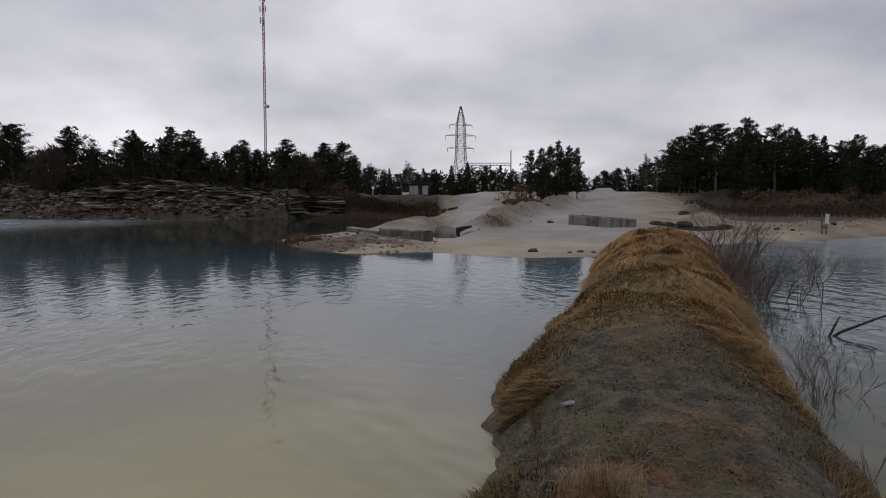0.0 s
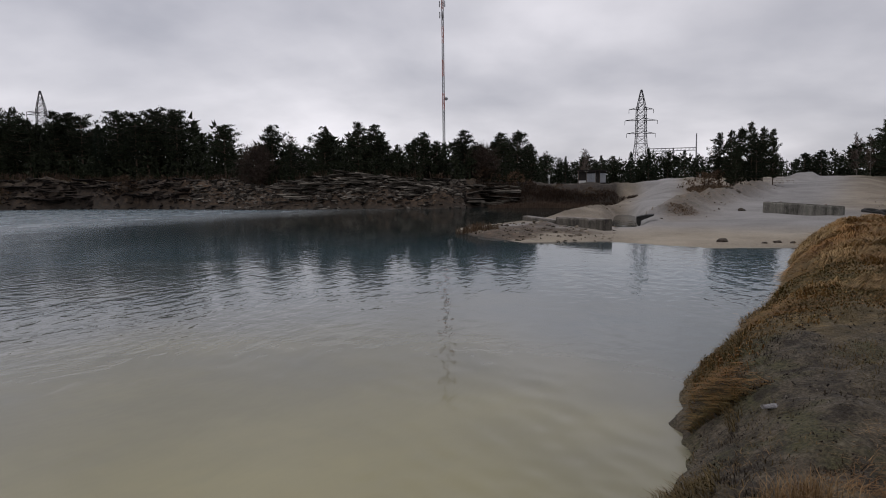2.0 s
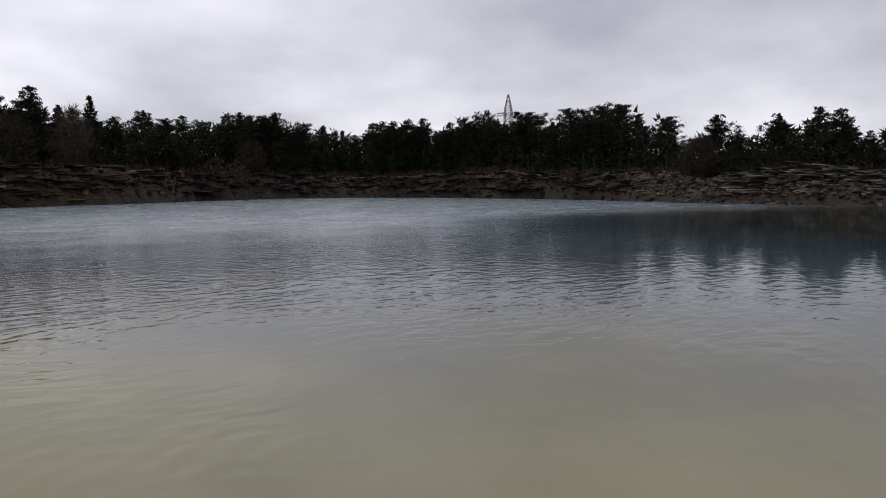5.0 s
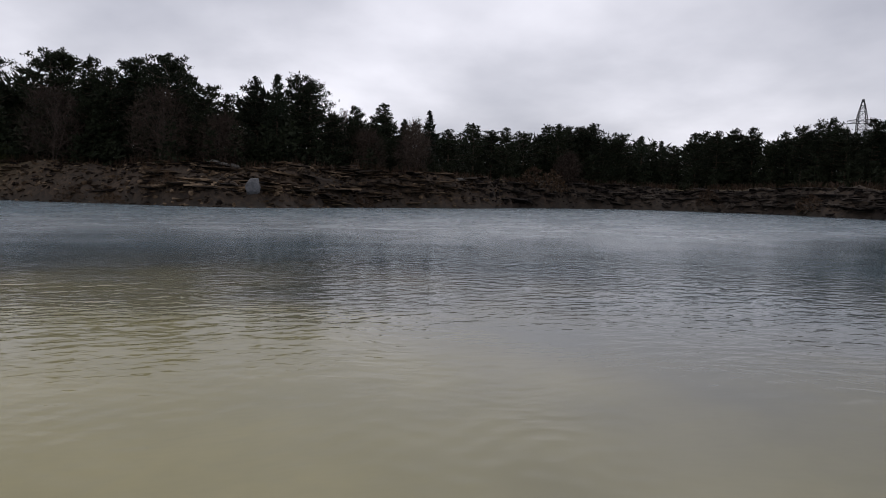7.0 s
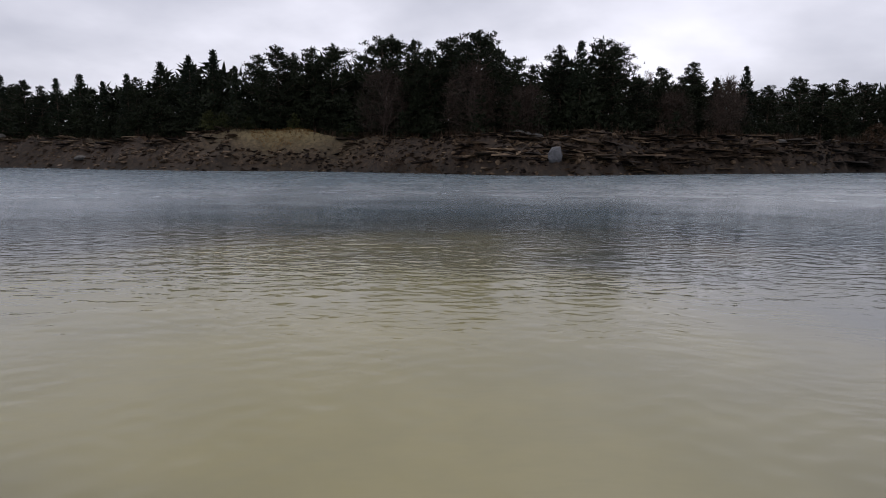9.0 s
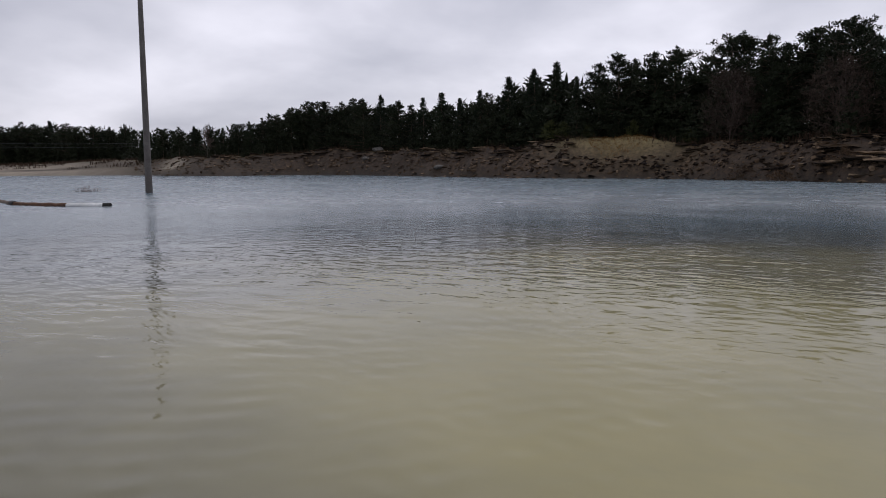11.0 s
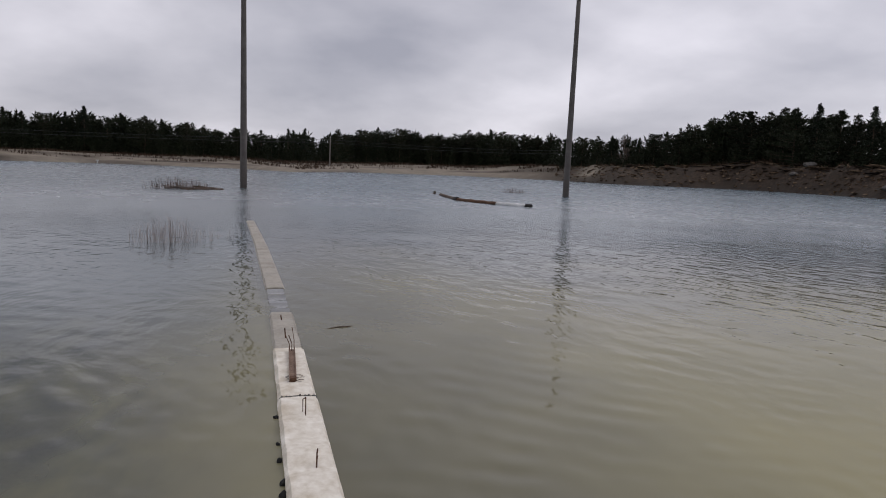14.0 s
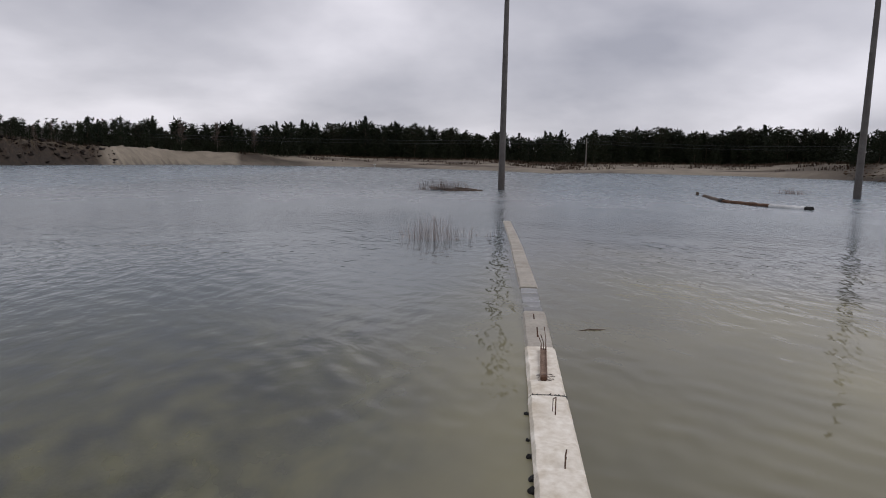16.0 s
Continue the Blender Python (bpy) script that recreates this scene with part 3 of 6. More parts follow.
def dike_height(x, y):
    l, r = np.interp(y, DIKE_Y, DIKE_LEFT), np.interp(y, DIKE_Y, DIKE_RIGHT)
    l = l + 0.30 * fbm(y * 1.2, y * 0 + 2, 51, 4)
    r = r + 0.22 * fbm(y * 0.9, y * 0 + 7, 53, 3)
    u = (x - (l + r) / 2) / ((r - l) / 2)
    c = np.interp(y, CREST_Y, CREST_Z)
    z = np.where(np.abs(u) < 1, c * (1 - np.abs(u) ** 2.6), (1 - np.abs(u)) * 1.1)
    z = z - 0.55 * smooth((-1.75 - y + 0.25 * fbm(x * 2.0, y * 2.0, 59)) / 0.9)
    z = z + 0.12 * np.clip(value_noise(x * 1.3, y * 1.0, 58), 0, 1) * smooth((y - 5.5) / 2.5) * np.clip(1.15 - np.abs(u), 0, 1)
    return z + (0.10 * fbm(x * 0.9, y * 0.9, 55) + 0.09 * fbm(x * 3.2, y * 3.2, 57, 4)) * np.clip(1.2 - np.abs(u), 0, 1), u


def build_dike():
    ys = np.concatenate([np.linspace(-2.8, 8, 190), np.linspace(8.1, 27, 150)])
    us = np.linspace(-1.5, 1.5, 70)
    Y, U = np.meshgrid(ys, us, indexing="ij")
    l, r = np.interp(Y, DIKE_Y, DIKE_LEFT), np.interp(Y, DIKE_Y, DIKE_RIGHT)
    X = (l + r) / 2 + U * (r - l) / 2
    z, _ = dike_height(X, Y)
    n, m = Y.shape
    z = np.maximum(z, -0.7)
    verts = np.stack([X, Y, z], -1).reshape(-1, 3).tolist()
    faces = [(i * m + j, i * m + j + 1, (i + 1) * m + j + 1, (i + 1) * m + j) for i in range(n - 1) for j in range(m - 1)]
    d = obj("dike", verts, faces, dike_material(), smooth=True)
    tagged(d, "narrow earth dike, bare grey soil near, mossy and grassy beyond", "embankment", kind="structure")


def dike_material():
    m, nt, bsdf, N, L = material("dike_soil")
    geo = N("ShaderNodeNewGeometry"); pos = geo.outputs["Position"]
    sep = N("ShaderNodeSeparateXYZ"); L(pos, sep.inputs[0])
    n1, n2, n3 = noise_node(nt, 1.1, 5, 0.65, pos), noise_node(nt, 7.0, 5, 0.65, pos), noise_node(nt, 45.0, 3, 0.6, pos)
    soil = ramp_node(nt, mix_node(nt, 0.5, n2.outputs["Fac"], n3.outputs["Fac"]), [(0.36, (0.018, 0.013, 0.008)), (0.49, (0.064, 0.051, 0.033)), (0.66, (0.145, 0.119, 0.083))]).outputs[0]
    turf = ramp_node(nt, n2.outputs["Fac"], [(0.3, (0.045, 0.035, 0.014)), (0.55, (0.12, 0.085, 0.034)), (0.75, (0.24, 0.16, 0.062))]).outputs[0]
    moss = ramp_node(nt, n3.outputs["Fac"], [(0.35, (0.030, 0.030, 0.010)), (0.65, (0.085, 0.078, 0.028))]).outputs[0]
    mm = N("ShaderNodeMapRange"); mm.inputs[1].default_value, mm.inputs[2].default_value, mm.inputs[4].default_value = 0.50, 0.62, 0.8
    L(noise_node(nt, 1.7, 4, 0.6, pos).outputs["Fac"], mm.inputs[0])
    soil = mix_node(nt, mm.outputs[0], soil, moss)
    hm = N("ShaderNodeMapRange"); hm.inputs[1].default_value, hm.inputs[2].default_value, hm.inputs[4].default_value = 0.52, 0.62, 0.8
    L(noise_node(nt, 2.6, 6, 0.7, pos).outputs["Fac"], hm.inputs[0])
    soil = mix_node(nt, hm.outputs[0], soil, (0.016, 0.011, 0.006))
    a = N("ShaderNodeMath"); a.operation = "MULTIPLY_ADD"; a.inputs[1].default_value = 3.4
    L(n1.outputs["Fac"], a.inputs[0]); L(sep.outputs["Y"], a.inputs[2])
    mr = N("ShaderNodeMapRange"); mr.inputs[1].default_value, mr.inputs[2].default_value = 7.6, 8.6
    L(a.outputs[0], mr.inputs[0])
    L(mix_node(nt, mr.outputs[0], soil, turf), bsdf.inputs["Base Color"])
    bsdf.inputs["Roughness"].default_value = 0.95
    bp = N("ShaderNodeBump"); bp.inputs["Strength"].default_value, bp.inputs["Distance"].default_value = 0.9, 0.09
    L(mix_node(nt, 0.5, n2.outputs["Fac"], n3.outputs["Fac"]), bp.inputs["Height"]); L(bp.outputs[0], bsdf.inputs["Normal"])
    return m


build_dike()

# ---------------------------------------------------------------- trees


def tuft_mesh(rng, verts, faces, c, size, n, flat=0.6, fine=1.0):
    """A clump of needle sprays: small pointed blades about one point."""
    for _ in range(n):
        d = Vector((rng.gauss(0, 1), rng.gauss(0, 1), rng.gauss(0.12, flat)))
        d.normalize()
        p = Vector(c) + d * size * rng.uniform(0.0, 0.75)
        w = Vector((rng.gauss(0, 1), rng.gauss(0, 1), rng.gauss(0, 1))).cross(d).normalized() * size * rng.uniform(0.13, 0.26) * fine
        q = p + d * size * rng.uniform(0.45, 1.0) + Vector((0, 0, size * 0.22))
        k = len(verts)
        verts += [p - w, p + w, q]
        faces.append((k, k + 1, k + 2))


def needle_cloud(rng, verts, faces, c, wide, thick, n, length):
    """A flat cloud of short needle sprays about one point."""
    g = np.random.default_rng(rng.getrandbits(32))
    p = np.array(c) + g.normal(0, 0.5, (n, 3)) * (wide, wide, thick)
    d = g.normal(0, 1, (n, 3)) * (0.8, 0.8, 0.6) + (0, 0, 0.5)
    d /= np.linalg.norm(d, axis=1)[:, None]
    w = np.cross(g.normal(0, 1, (n, 3)), d)
    w *= (length * g.uniform(0.20, 0.34, n) / np.linalg.norm(w, axis=1))[:, None]
    k = len(verts)
    verts.extend(np.stack([p - w, p + w, p + d * (length * g.uniform(0.6, 1.2, n))[:, None]], 1).reshape(-1, 3).tolist())
    faces.extend((i, i + 1, i + 2) for i in range(k, k + 3 * n, 3))


def trunk_mesh(rng, high, base, limbs):
    bm = bmesh.new()
    bend = Vector((rng.uniform(-1, 1), rng.uniform(-1, 1), 0)) * 0.02 * high
    pts = [Vector((0, 0, high * t)) + bend * math.sin(t * 2.6) for t in (0, 0.3, 0.6, 0.85, 0.98)]
    tube(bm, pts, [base, base * 0.8, base * 0.55, base * 0.3, base * 0.08], 6)
    for p, q in limbs:
        mid = (Vector(p) + Vector(q)) / 2 + Vector((0, 0, -0.02 * high))
        tube(bm, [p, mid, q], [base * 0.26, base * 0.18, base * 0.06], 4, False)
    return bm


def pine(seed, bare=0.3, wide=0.30, flat_top=False, rich=1.0):
    """Scots pine, 10 units high: a trunk with rising limbs that carry flat separate clouds of needles, with gaps between."""
    rng = random.Random(seed)
    root = tagged(new("pine_tree"), "dark green pine on the quarry bank", "tree")
    verts, faces, limbs = [], [], []
    H = 10.0
    lop = rng.uniform(0, 6.28)
    z = H * bare
    while z < H * 0.955:
        t = (z / H - bare) / (1 - bare)
        if flat_top:
            reach = H * wide * (0.22 + 0.85 * math.sin(math.pi * (0.12 + 0.85 * t)) ** 0.9)
        else:
            reach = H * wide * min(1.0, 0.62 + 1.5 * t) * (1 - t ** 1.25) ** 0.85 + 0.22
        count = rng.randint(4, 6) if t < 0.85 else 4
        spin = rng.uniform(0, 6.28)
        for k in range(count):
            if rng.random() < 0.08:
                continue
            a = spin + 6.28 * k / count + rng.gauss(0, 0.3)
            L = reach * rng.uniform(0.62, 1.18) * (1 + 0.22 * math.cos(a - lop))
            rise = rng.uniform(0.0, 0.30) + 0.30 * t * t
            base = Vector((0, 0, z + rng.uniform(-0.15, 0.15)))
            tip = base + Vector((math.cos(a) * L, math.sin(a) * L, L * rise))
            limbs.append((base, tip))
            for q in ((0.30, 0.62, 0.95) if L > 1.1 else (0.75,)):
                c = base.lerp(tip, q) + Vector((rng.gauss(0, 0.08), rng.gauss(0, 0.08), 0.10 * L * q * q))
                needle_cloud(rng, verts, faces, c, 0.25 + 0.13 * L, 0.17 + 0.04 * L, int(40 * rich), 0.28 / rich ** 0.5)
        z += H * rng.uniform(0.055, 0.085) * (1 - 0.25 * t)
    for k in range(5):
        needle_cloud(rng, verts, faces, (rng.uniform(-.18, .18), rng.uniform(-.18, .18), H * (0.90 + 0.02 * k)), 0.42 - 0.06 * k, 0.22, int(26 * rich), 0.26)
    part("trunk", trunk_mesh(rng, H, 0.17, limbs), BARK, root)
    obj("crown", verts, faces, PINE, root)
    return root


def spruce(seed, wide=0.2):
    """Spruce, 10 units high: a spire of drooping whorls."""
    rng = random.Random(seed)
    root = tagged(new("spruce_tree"), "dark spire-shaped spruce at the forest edge", "tree")
    verts, faces, limbs = [], [], []
    H = 10.0
    z = 0.5
    while z < H * 0.985:
        t = z / H
        reach = H * wide * (1 - t) ** 0.85 + 0.12
        for _ in range(8 if t < 0.8 else 5):
            a = rng.uniform(0, 2 * math.pi)
            L = reach * rng.uniform(0.7, 1.15)
            tip = Vector((math.cos(a) * L, math.sin(a) * L, z - L * rng.uniform(0.12, 0.35)))
            if t < 0.7 and rng.random() < 0.5:
                limbs.append((Vector((0, 0, z)), tip))
            for s in (1.0, 0.7, 0.4) if L > 0.7 else (0.9, 0.4):
                c = Vector((0, 0, z)).lerp(tip, s)
                needle_cloud(rng, verts, faces, c, 0.20 + 0.24 * (1 - t), 0.16, 9, 0.26)
        z += 0.34 if t < 0.8 else 0.24
    part("trunk", trunk_mesh(rng, H, 0.16, limbs), BARK, root)
    obj("crown", verts, faces, SPRUCE, root)
    return root


def twigs(bm, rng, p, d, length, r, depth):
    q = p + d * length
    if depth > 1:
        tube(bm, [p, (p + q) / 2 + Vector((rng.gauss(0, 1), rng.gauss(0, 1), 0)) * length * 0.06, q], [r, r * 0.8, r * 0.55], 4, False)
    else:
        tube(bm, [p, q], [r, r * 0.5], 3, False)
    if depth == 0:
        return
    for _ in range(rng.randint(3, 4)):
        e = (d + Vector((rng.gauss(0, 1), rng.gauss(0, 1), rng.gauss(0.25, 0.5))) * 0.45).normalized()
        twigs(bm, rng, p.lerp(q, rng.uniform(0.35, 1)), e, length * rng.uniform(0.5, 0.75), r * 0.6, depth - 1)


def bare_tree(seed):
    """Leafless birch, 10 units high."""
    rng = random.Random(seed)
    root = tagged(new("bare_birch"), "leafless grey-brown birch with fine twigs", "tree")
    bm = bmesh.new()
    tube(bm, [(0, 0, 0), (0.1, 0, 3), (0.05, 0.1, 6), (0, 0, 9)], [0.11, 0.09, 0.06, 0.02], 6)
    part("trunk", bm, PALE_BARK, root)
    bm = bmesh.new()
    for k in range(34):
        z = 0.8 + k * 0.24
        a = rng.uniform(0, 6.28)
        d = Vector((math.cos(a), math.sin(a), 1.5)).normalized()
        twigs(bm, rng, Vector((0.06, 0.04, z)), d, 2.0 * (1 - z / 14), 0.055, 3)
    part("crown", bm, TWIG, root, "bare brown twigs")
    return root


PINES = [pine(1, 0.12, 0.31), pine(2, 0.08, 0.36), pine(3, 0.16, 0.30), pine(4, 0.05, 0.38), pine(5, 0.18, 0.33), pine(6, 0.10, 0.34), pine(7, 0.08, 0.30)]
TALL = [pine(11, 0.34, 0.20, True), pine(12, 0.42, 0.23, True), pine(13, 0.28, 0.21, True), pine(14, 0.22, 0.25, True)]
FAR_PINES = [pine(15, 0.16, 0.30, False, 0.45), pine(16, 0.24, 0.27, False, 0.45), pine(17, 0.30, 0.25, True, 0.45)]
SPRUCES = [spruce(21, 0.21), spruce(22, 0.25), spruce(23, 0.18)]
BARES = [bare_tree(31), bare_tree(32)]
PROTOS = {"p": PINES, "P": TALL, "s": SPRUCES, "b": BARES}
used = set()
trng = random.Random(77)


def plant(kind, turn, r, high, width=1.0, group="trees of the wood"):
    x, y = polar(turn, r)
    z = ground_at(x, y)
    if kind == "p" and r > 130:
        proto = trng.choice(FAR_PINES)
    else:
        proto = trng.choice(PROTOS[kind] + (TALL if kind == "p" and high > 6.8 else []))
    s = high / 10.0
    w = s * width * trng.uniform(0.9, 1.15)
    if kind == "p":
        w *= 1.12 if high < 7 else 1.0
    m = pose(x, y, z - 0.1, 0, 0, trng.uniform(0, 360)) @ Matrix.Diagonal((w, w, s, 1))
    if proto.name not in used:
        used.add(proto.name)
        proto.matrix_basis = m
        ob = proto
    else:
        ob = copy_thing(proto, pose(0, 0, 0))
        ob.matrix_basis = m
    return tagged(ob, group=group)


# turn, distance, height, kind; one run for each stretch of the shore
pit_rim = [(30.5, 81, 4.1, "p"), (28.2, 79, 6.8, "p"), (26.6, 76, 4.4, "p"), (23.9, 78, 6.1, "p"), (21.3, 75, 6.3, "p"), (19.9, 76, 6.3, "p"), (18.1, 75, 4.2, "p"), (16.7, 74, 4.7, "p"), (15.9, 76, 5.7, "p"), (14.9, 76, 4.7, "p"), (12.7, 74, 5.7, "p"), (11.4, 79, 4.7, "p"), (9.7, 77, 5.8, "p"), (8.3, 79, 6.2, "p"), (7.2, 81, 4.7, "p"), (31.7, 87, 6.8, "P")]
hut_side = [(-0.7, 123, 5.5, "s"), (-2.0, 124, 5.8, "s"), (-3.5, 131, 5.4, "p"), (-4.7, 119, 5.0, "s"), (6.0, 132, 6.3, "b"), (4.4, 127, 5.0, "s"), (2.9, 125, 6.4, "b"), (1.6, 123, 5.0, "s"), (0.7, 126, 5.0, "p")]
berm_pines = [(-7.2, 62, 4.5, "p"), (-8.0, 61, 4.7, "p"), (-8.7, 63, 5.0, "p"), (-9.4, 62, 5.3, "p"), (-10.2, 63, 4.9, "p"), (-10.9, 62, 4.6, "p"), (-8.4, 60.5, 3.6, "p"), (-9.8, 60.5, 3.9, "p")]
east_wood = [(-13.0, 120, 4.1, "p"), (-14.1, 120, 4.5, "p"), (-16.3, 120, 7.0, "b"), (-17.1, 80, 4.2, "b"), (-18.2, 81, 5.4, "p"), (-18.8, 76, 6.3, "p"), (-19.9, 81, 7.5, "p"), (-21.4, 75, 7.1, "p"), (-23.6, 77, 7.7, "p"), (-25.5, 76, 7.4, "p"), (-26.8, 81, 6.7, "p"), (-27.9, 79, 6.0, "p"), (-28.6, 80, 5.8, "s"), (-29.7, 81, 5.5, "p"), (-30.7, 78, 5.7, "p"), (-31.6, 76, 5.2, "p"), (-32.3, 79, 5.0, "p")]
deep_shore = [(63.6, 107, 8.8, "p"), (62.9, 108, 9.4, "p"), (62.0, 110, 7.1, "p"), (60.7, 112, 8.4, "p"), (56.7, 113, 6.9, "p"), (55.1, 111, 8.6, "p"), (54.4, 116, 9.0, "p"), (53.6, 112, 8.9, "p"), (52.3, 115, 9.4, "p"), (51.1, 114, 9.2, "p"), (49.7, 110, 7.0, "p"), (48.9, 110, 8.2, "p"), (47.8, 109, 8.9, "p"), (46.7, 108, 9.0, "p"), (45.8, 107, 9.4, "P"), (45.0, 105, 7.9, "p"), (43.4, 104, 9.0, "p"), (42.5, 104, 9.0, "P"), (41.7, 101, 8.6, "P"), (40.6, 99, 7.5, "s"), (39.3, 98, 9.1, "P"), (38.1, 94, 8.8, "P"), (37.2, 93, 8.8, "P"), (36.5, 96, 9.5, "P"), (35.2, 91, 8.8, "P")]
far_corner = [(78.3, 86, 6.5, "s"), (74.6, 87, 6.2, "p"), (72.5, 92, 7.6, "p"), (71.0, 96, 7.0, "p"), (69.8, 94, 7.3, "p"), (68.4, 101, 7.3, "p"), (66.6, 105, 8.6, "p"), (65.7, 103, 8.7, "p"), (64.8, 108, 8.9, "p"), (63.7, 109, 8.4, "p"), (62.6, 111, 7.0, "p"), (61.0, 111, 7.7, "p"), (59.1, 114, 8.3, "s"), (57.6, 116, 7.8, "s")]
tall_wood = [(103.8, 80, 7.4, "b"), (102.9, 80, 7.0, "b"), (96.7, 73, 7.0, "b"), (95.8, 74, 6.4, "b"), (76.1, 85, 8.0, "s"), (77.2, 84, 7.0, "b"), (78.1, 87, 7.0, "s"), (79.8, 87, 8.8, "p"), (80.6, 81, 6.5, "p"), (82.2, 81, 7.9, "p"), (83.1, 81, 7.7, "b"), (83.9, 78, 6.8, "p"), (85.8, 77, 9.8, "P"), (86.8, 76, 10.2, "P"), (88.3, 75, 10.0, "s"), (89.9, 76, 9.8, "p"), (92.0, 74, 7.7, "p"), (93.5, 74, 8.4, "p"), (95.3, 78, 10.6, "p"), (96.3, 74, 10.7, "p"), (97.3, 78, 10.6, "p"), (98.6, 80, 11.3, "P"), (100.4, 79, 10.2, "p"), (101.6, 80, 11.1, "p"), (103.3, 85, 12.1, "p"), (104.2, 83, 11.4, "p")]
hill_wood = [(108.1, 86, 11.4, "p"), (109.6, 88, 10.9, "p"), (111.0, 90, 10.6, "p"), (112.3, 88, 10.3, "p"), (113.7, 90, 9.9, "p"), (115.5, 91, 8.3, "s"), (117.1, 95, 10.7, "s"), (118.9, 94, 10.1, "s"), (120.9, 99, 10.1, "s"), (122.6, 98, 7.9, "p"), (123.2, 99, 8.4, "s"), (124.8, 104, 8.0, "s"), (126.3, 109, 9.3, "s"), (127.8, 111, 8.7, "s"), (128.8, 113, 7.6, "p"), (129.8, 115, 8.3, "p"), (131.2, 122, 9.7, "s"), (132.7, 123, 9.2, "p"), (133.4, 129, 9.8, "p"), (134.3, 131, 9.2, "p"), (135.7, 130, 9.0, "p"), (136.6, 133, 9.1, "p"), (137.4, 137, 9.1, "p")]
long_wood = [(138.3, 137, 8.8, "p"), (139.5, 138, 7.8, "p"), (140.6, 136, 7.1, "p"), (141.6, 135, 6.4, "s"), (142.5, 136, 6.0, "p"), (143.6, 140, 5.7, "s"), (144.8, 138, 6.3, "b"), (145.7, 141, 5.9, "s"), (146.8, 147, 6.0, "p"), (148.0, 153, 6.1, "p"), (149.3, 159, 6.6, "s"), (150.5, 191, 9.0, "p"), (151.6, 202, 8.8, "p"), (152.7, 205, 9.0, "p"), (153.8, 208, 9.5, "p"), (154.4, 202, 10.1, "p"), (155.4, 211, 11.4, "s"), (156.4, 211, 10.7, "p"), (157.2, 211, 11.1, "p"), (158.3, 211, 9.9, "p"), (159.4, 212, 9.5, "p"), (160.2, 209, 9.6, "p")]
beach_wood = [(161.2, 215, 9.5, "p"), (162.0, 217, 10.8, "p"), (162.8, 213, 10.6, "p"), (163.9, 215, 10.1, "p"), (164.6, 210, 10.8, "s"), (165.5, 211, 9.8, "p"), (166.1, 215, 10.2, "p"), (167.8, 198, 9.7, "p"), (167.2, 206, 8.7, "p"), (169.1, 193, 6.7, "s"), (170.4, 179, 8.7, "s"), (171.3, 183, 8.2, "s"), (171.7, 185, 8.6, "s"), (172.4, 189, 6.4, "s"), (173.0, 185, 6.8, "s")]
spruce_wood = [(173.8, 198, 8.3, "s"), (175.6, 203, 8.3, "p"), (177.2, 211, 8.0, "p"), (178.1, 213, 9.0, "p"), (179.3, 211, 9.4, "p"), (181.1, 217, 10.5, "s"), (182.3, 219, 11.2, "p"), (183.9, 231, 12.2, "s"), (184.8, 230, 10.7, "s"), (186.3, 231, 13.6, "s"), (187.5, 233, 11.6, "s"), (188.9, 229, 10.5, "p"), (190.2, 227, 10.6, "s"), (191.3, 228, 11.7, "s"), (192.2, 198, 9.4, "s"), (193.3, 195, 9.0, "s"), (194.2, 192, 7.9, "p"), (195.0, 192, 6.7, "b")]
sand_bluff = [(196.7, 190, 8.5, "s"), (197.8, 190, 7.9, "b"), (199.4, 187, 6.3, "p"), (200.4, 180, 8.3, "b"), (201.5, 177, 4.7, "p"), (202.4, 172, 7.6, "s"), (203.6, 165, 5.2, "p"), (204.6, 159, 6.3, "s"), (206.1, 154, 5.5, "s"), (206.8, 152, 5.7, "s"), (207.9, 146, 4.1, "p"), (209.1, 143, 4.0, "b"), (210.2, 138, 3.1, "b"), (211.5, 131, 3.5, "p")]

RUNS = {"pines on the pit rim": pit_rim, "trees behind the hut": hut_side, "pines on the sand berm": berm_pines, "trees of the eastern wood": east_wood,
        "trees on the deep shore": deep_shore, "trees in the far corner": far_corner, "trees of the tall wood": tall_wood, "trees on the hill": hill_wood,
        "trees of the long wood": long_wood, "trees behind the beach": beach_wood, "spruces behind the beach": spruce_wood, "trees on the sand bluff": sand_bluff}
skyline = []
for group, run in RUNS.items():
    for turn, r, high, kind in run:
        plant(kind, turn, r, high, 0.6 if group == "pines on the sand berm" else 1.0, group)
        if group not in ("pines on the sand berm",):
            skyline.append((turn, r, high))
skyline.sort()


def simple_trees(name, label, spots, mat):
    """The woods behind the edge, joined: trunks and ragged crowns that nobody could count."""
    rng = random.Random(5)
    verts, faces = [], []
    heights = land([s[0] for s in spots], [s[1] for s in spots])[0] - 0.1
    for (x, y, _, h), z in zip(spots, heights.tolist()):
        k = len(verts)
        verts += [Vector((x - 0.1, y, z)), Vector((x + 0.1, y + 0.05, z)), Vector((x, y, z + h))]
        faces.append((k, k + 1, k + 2))
        for _ in range(22):
            t = rng.uniform(0.04, 1)
            w = h * 0.34 * (1.06 - t)
            a = rng.uniform(0, 6.28)
            c = (x + math.cos(a) * w * rng.random() ** 0.5, y + math.sin(a) * w * rng.random() ** 0.5, z + h * t * 0.95)
            tuft_mesh(rng, verts, faces, c, h * rng.uniform(0.10, 0.15), 8, 0.5, 1.1)
    tagged(obj(name, verts, faces, mat), label, "forest", kind="stuff")


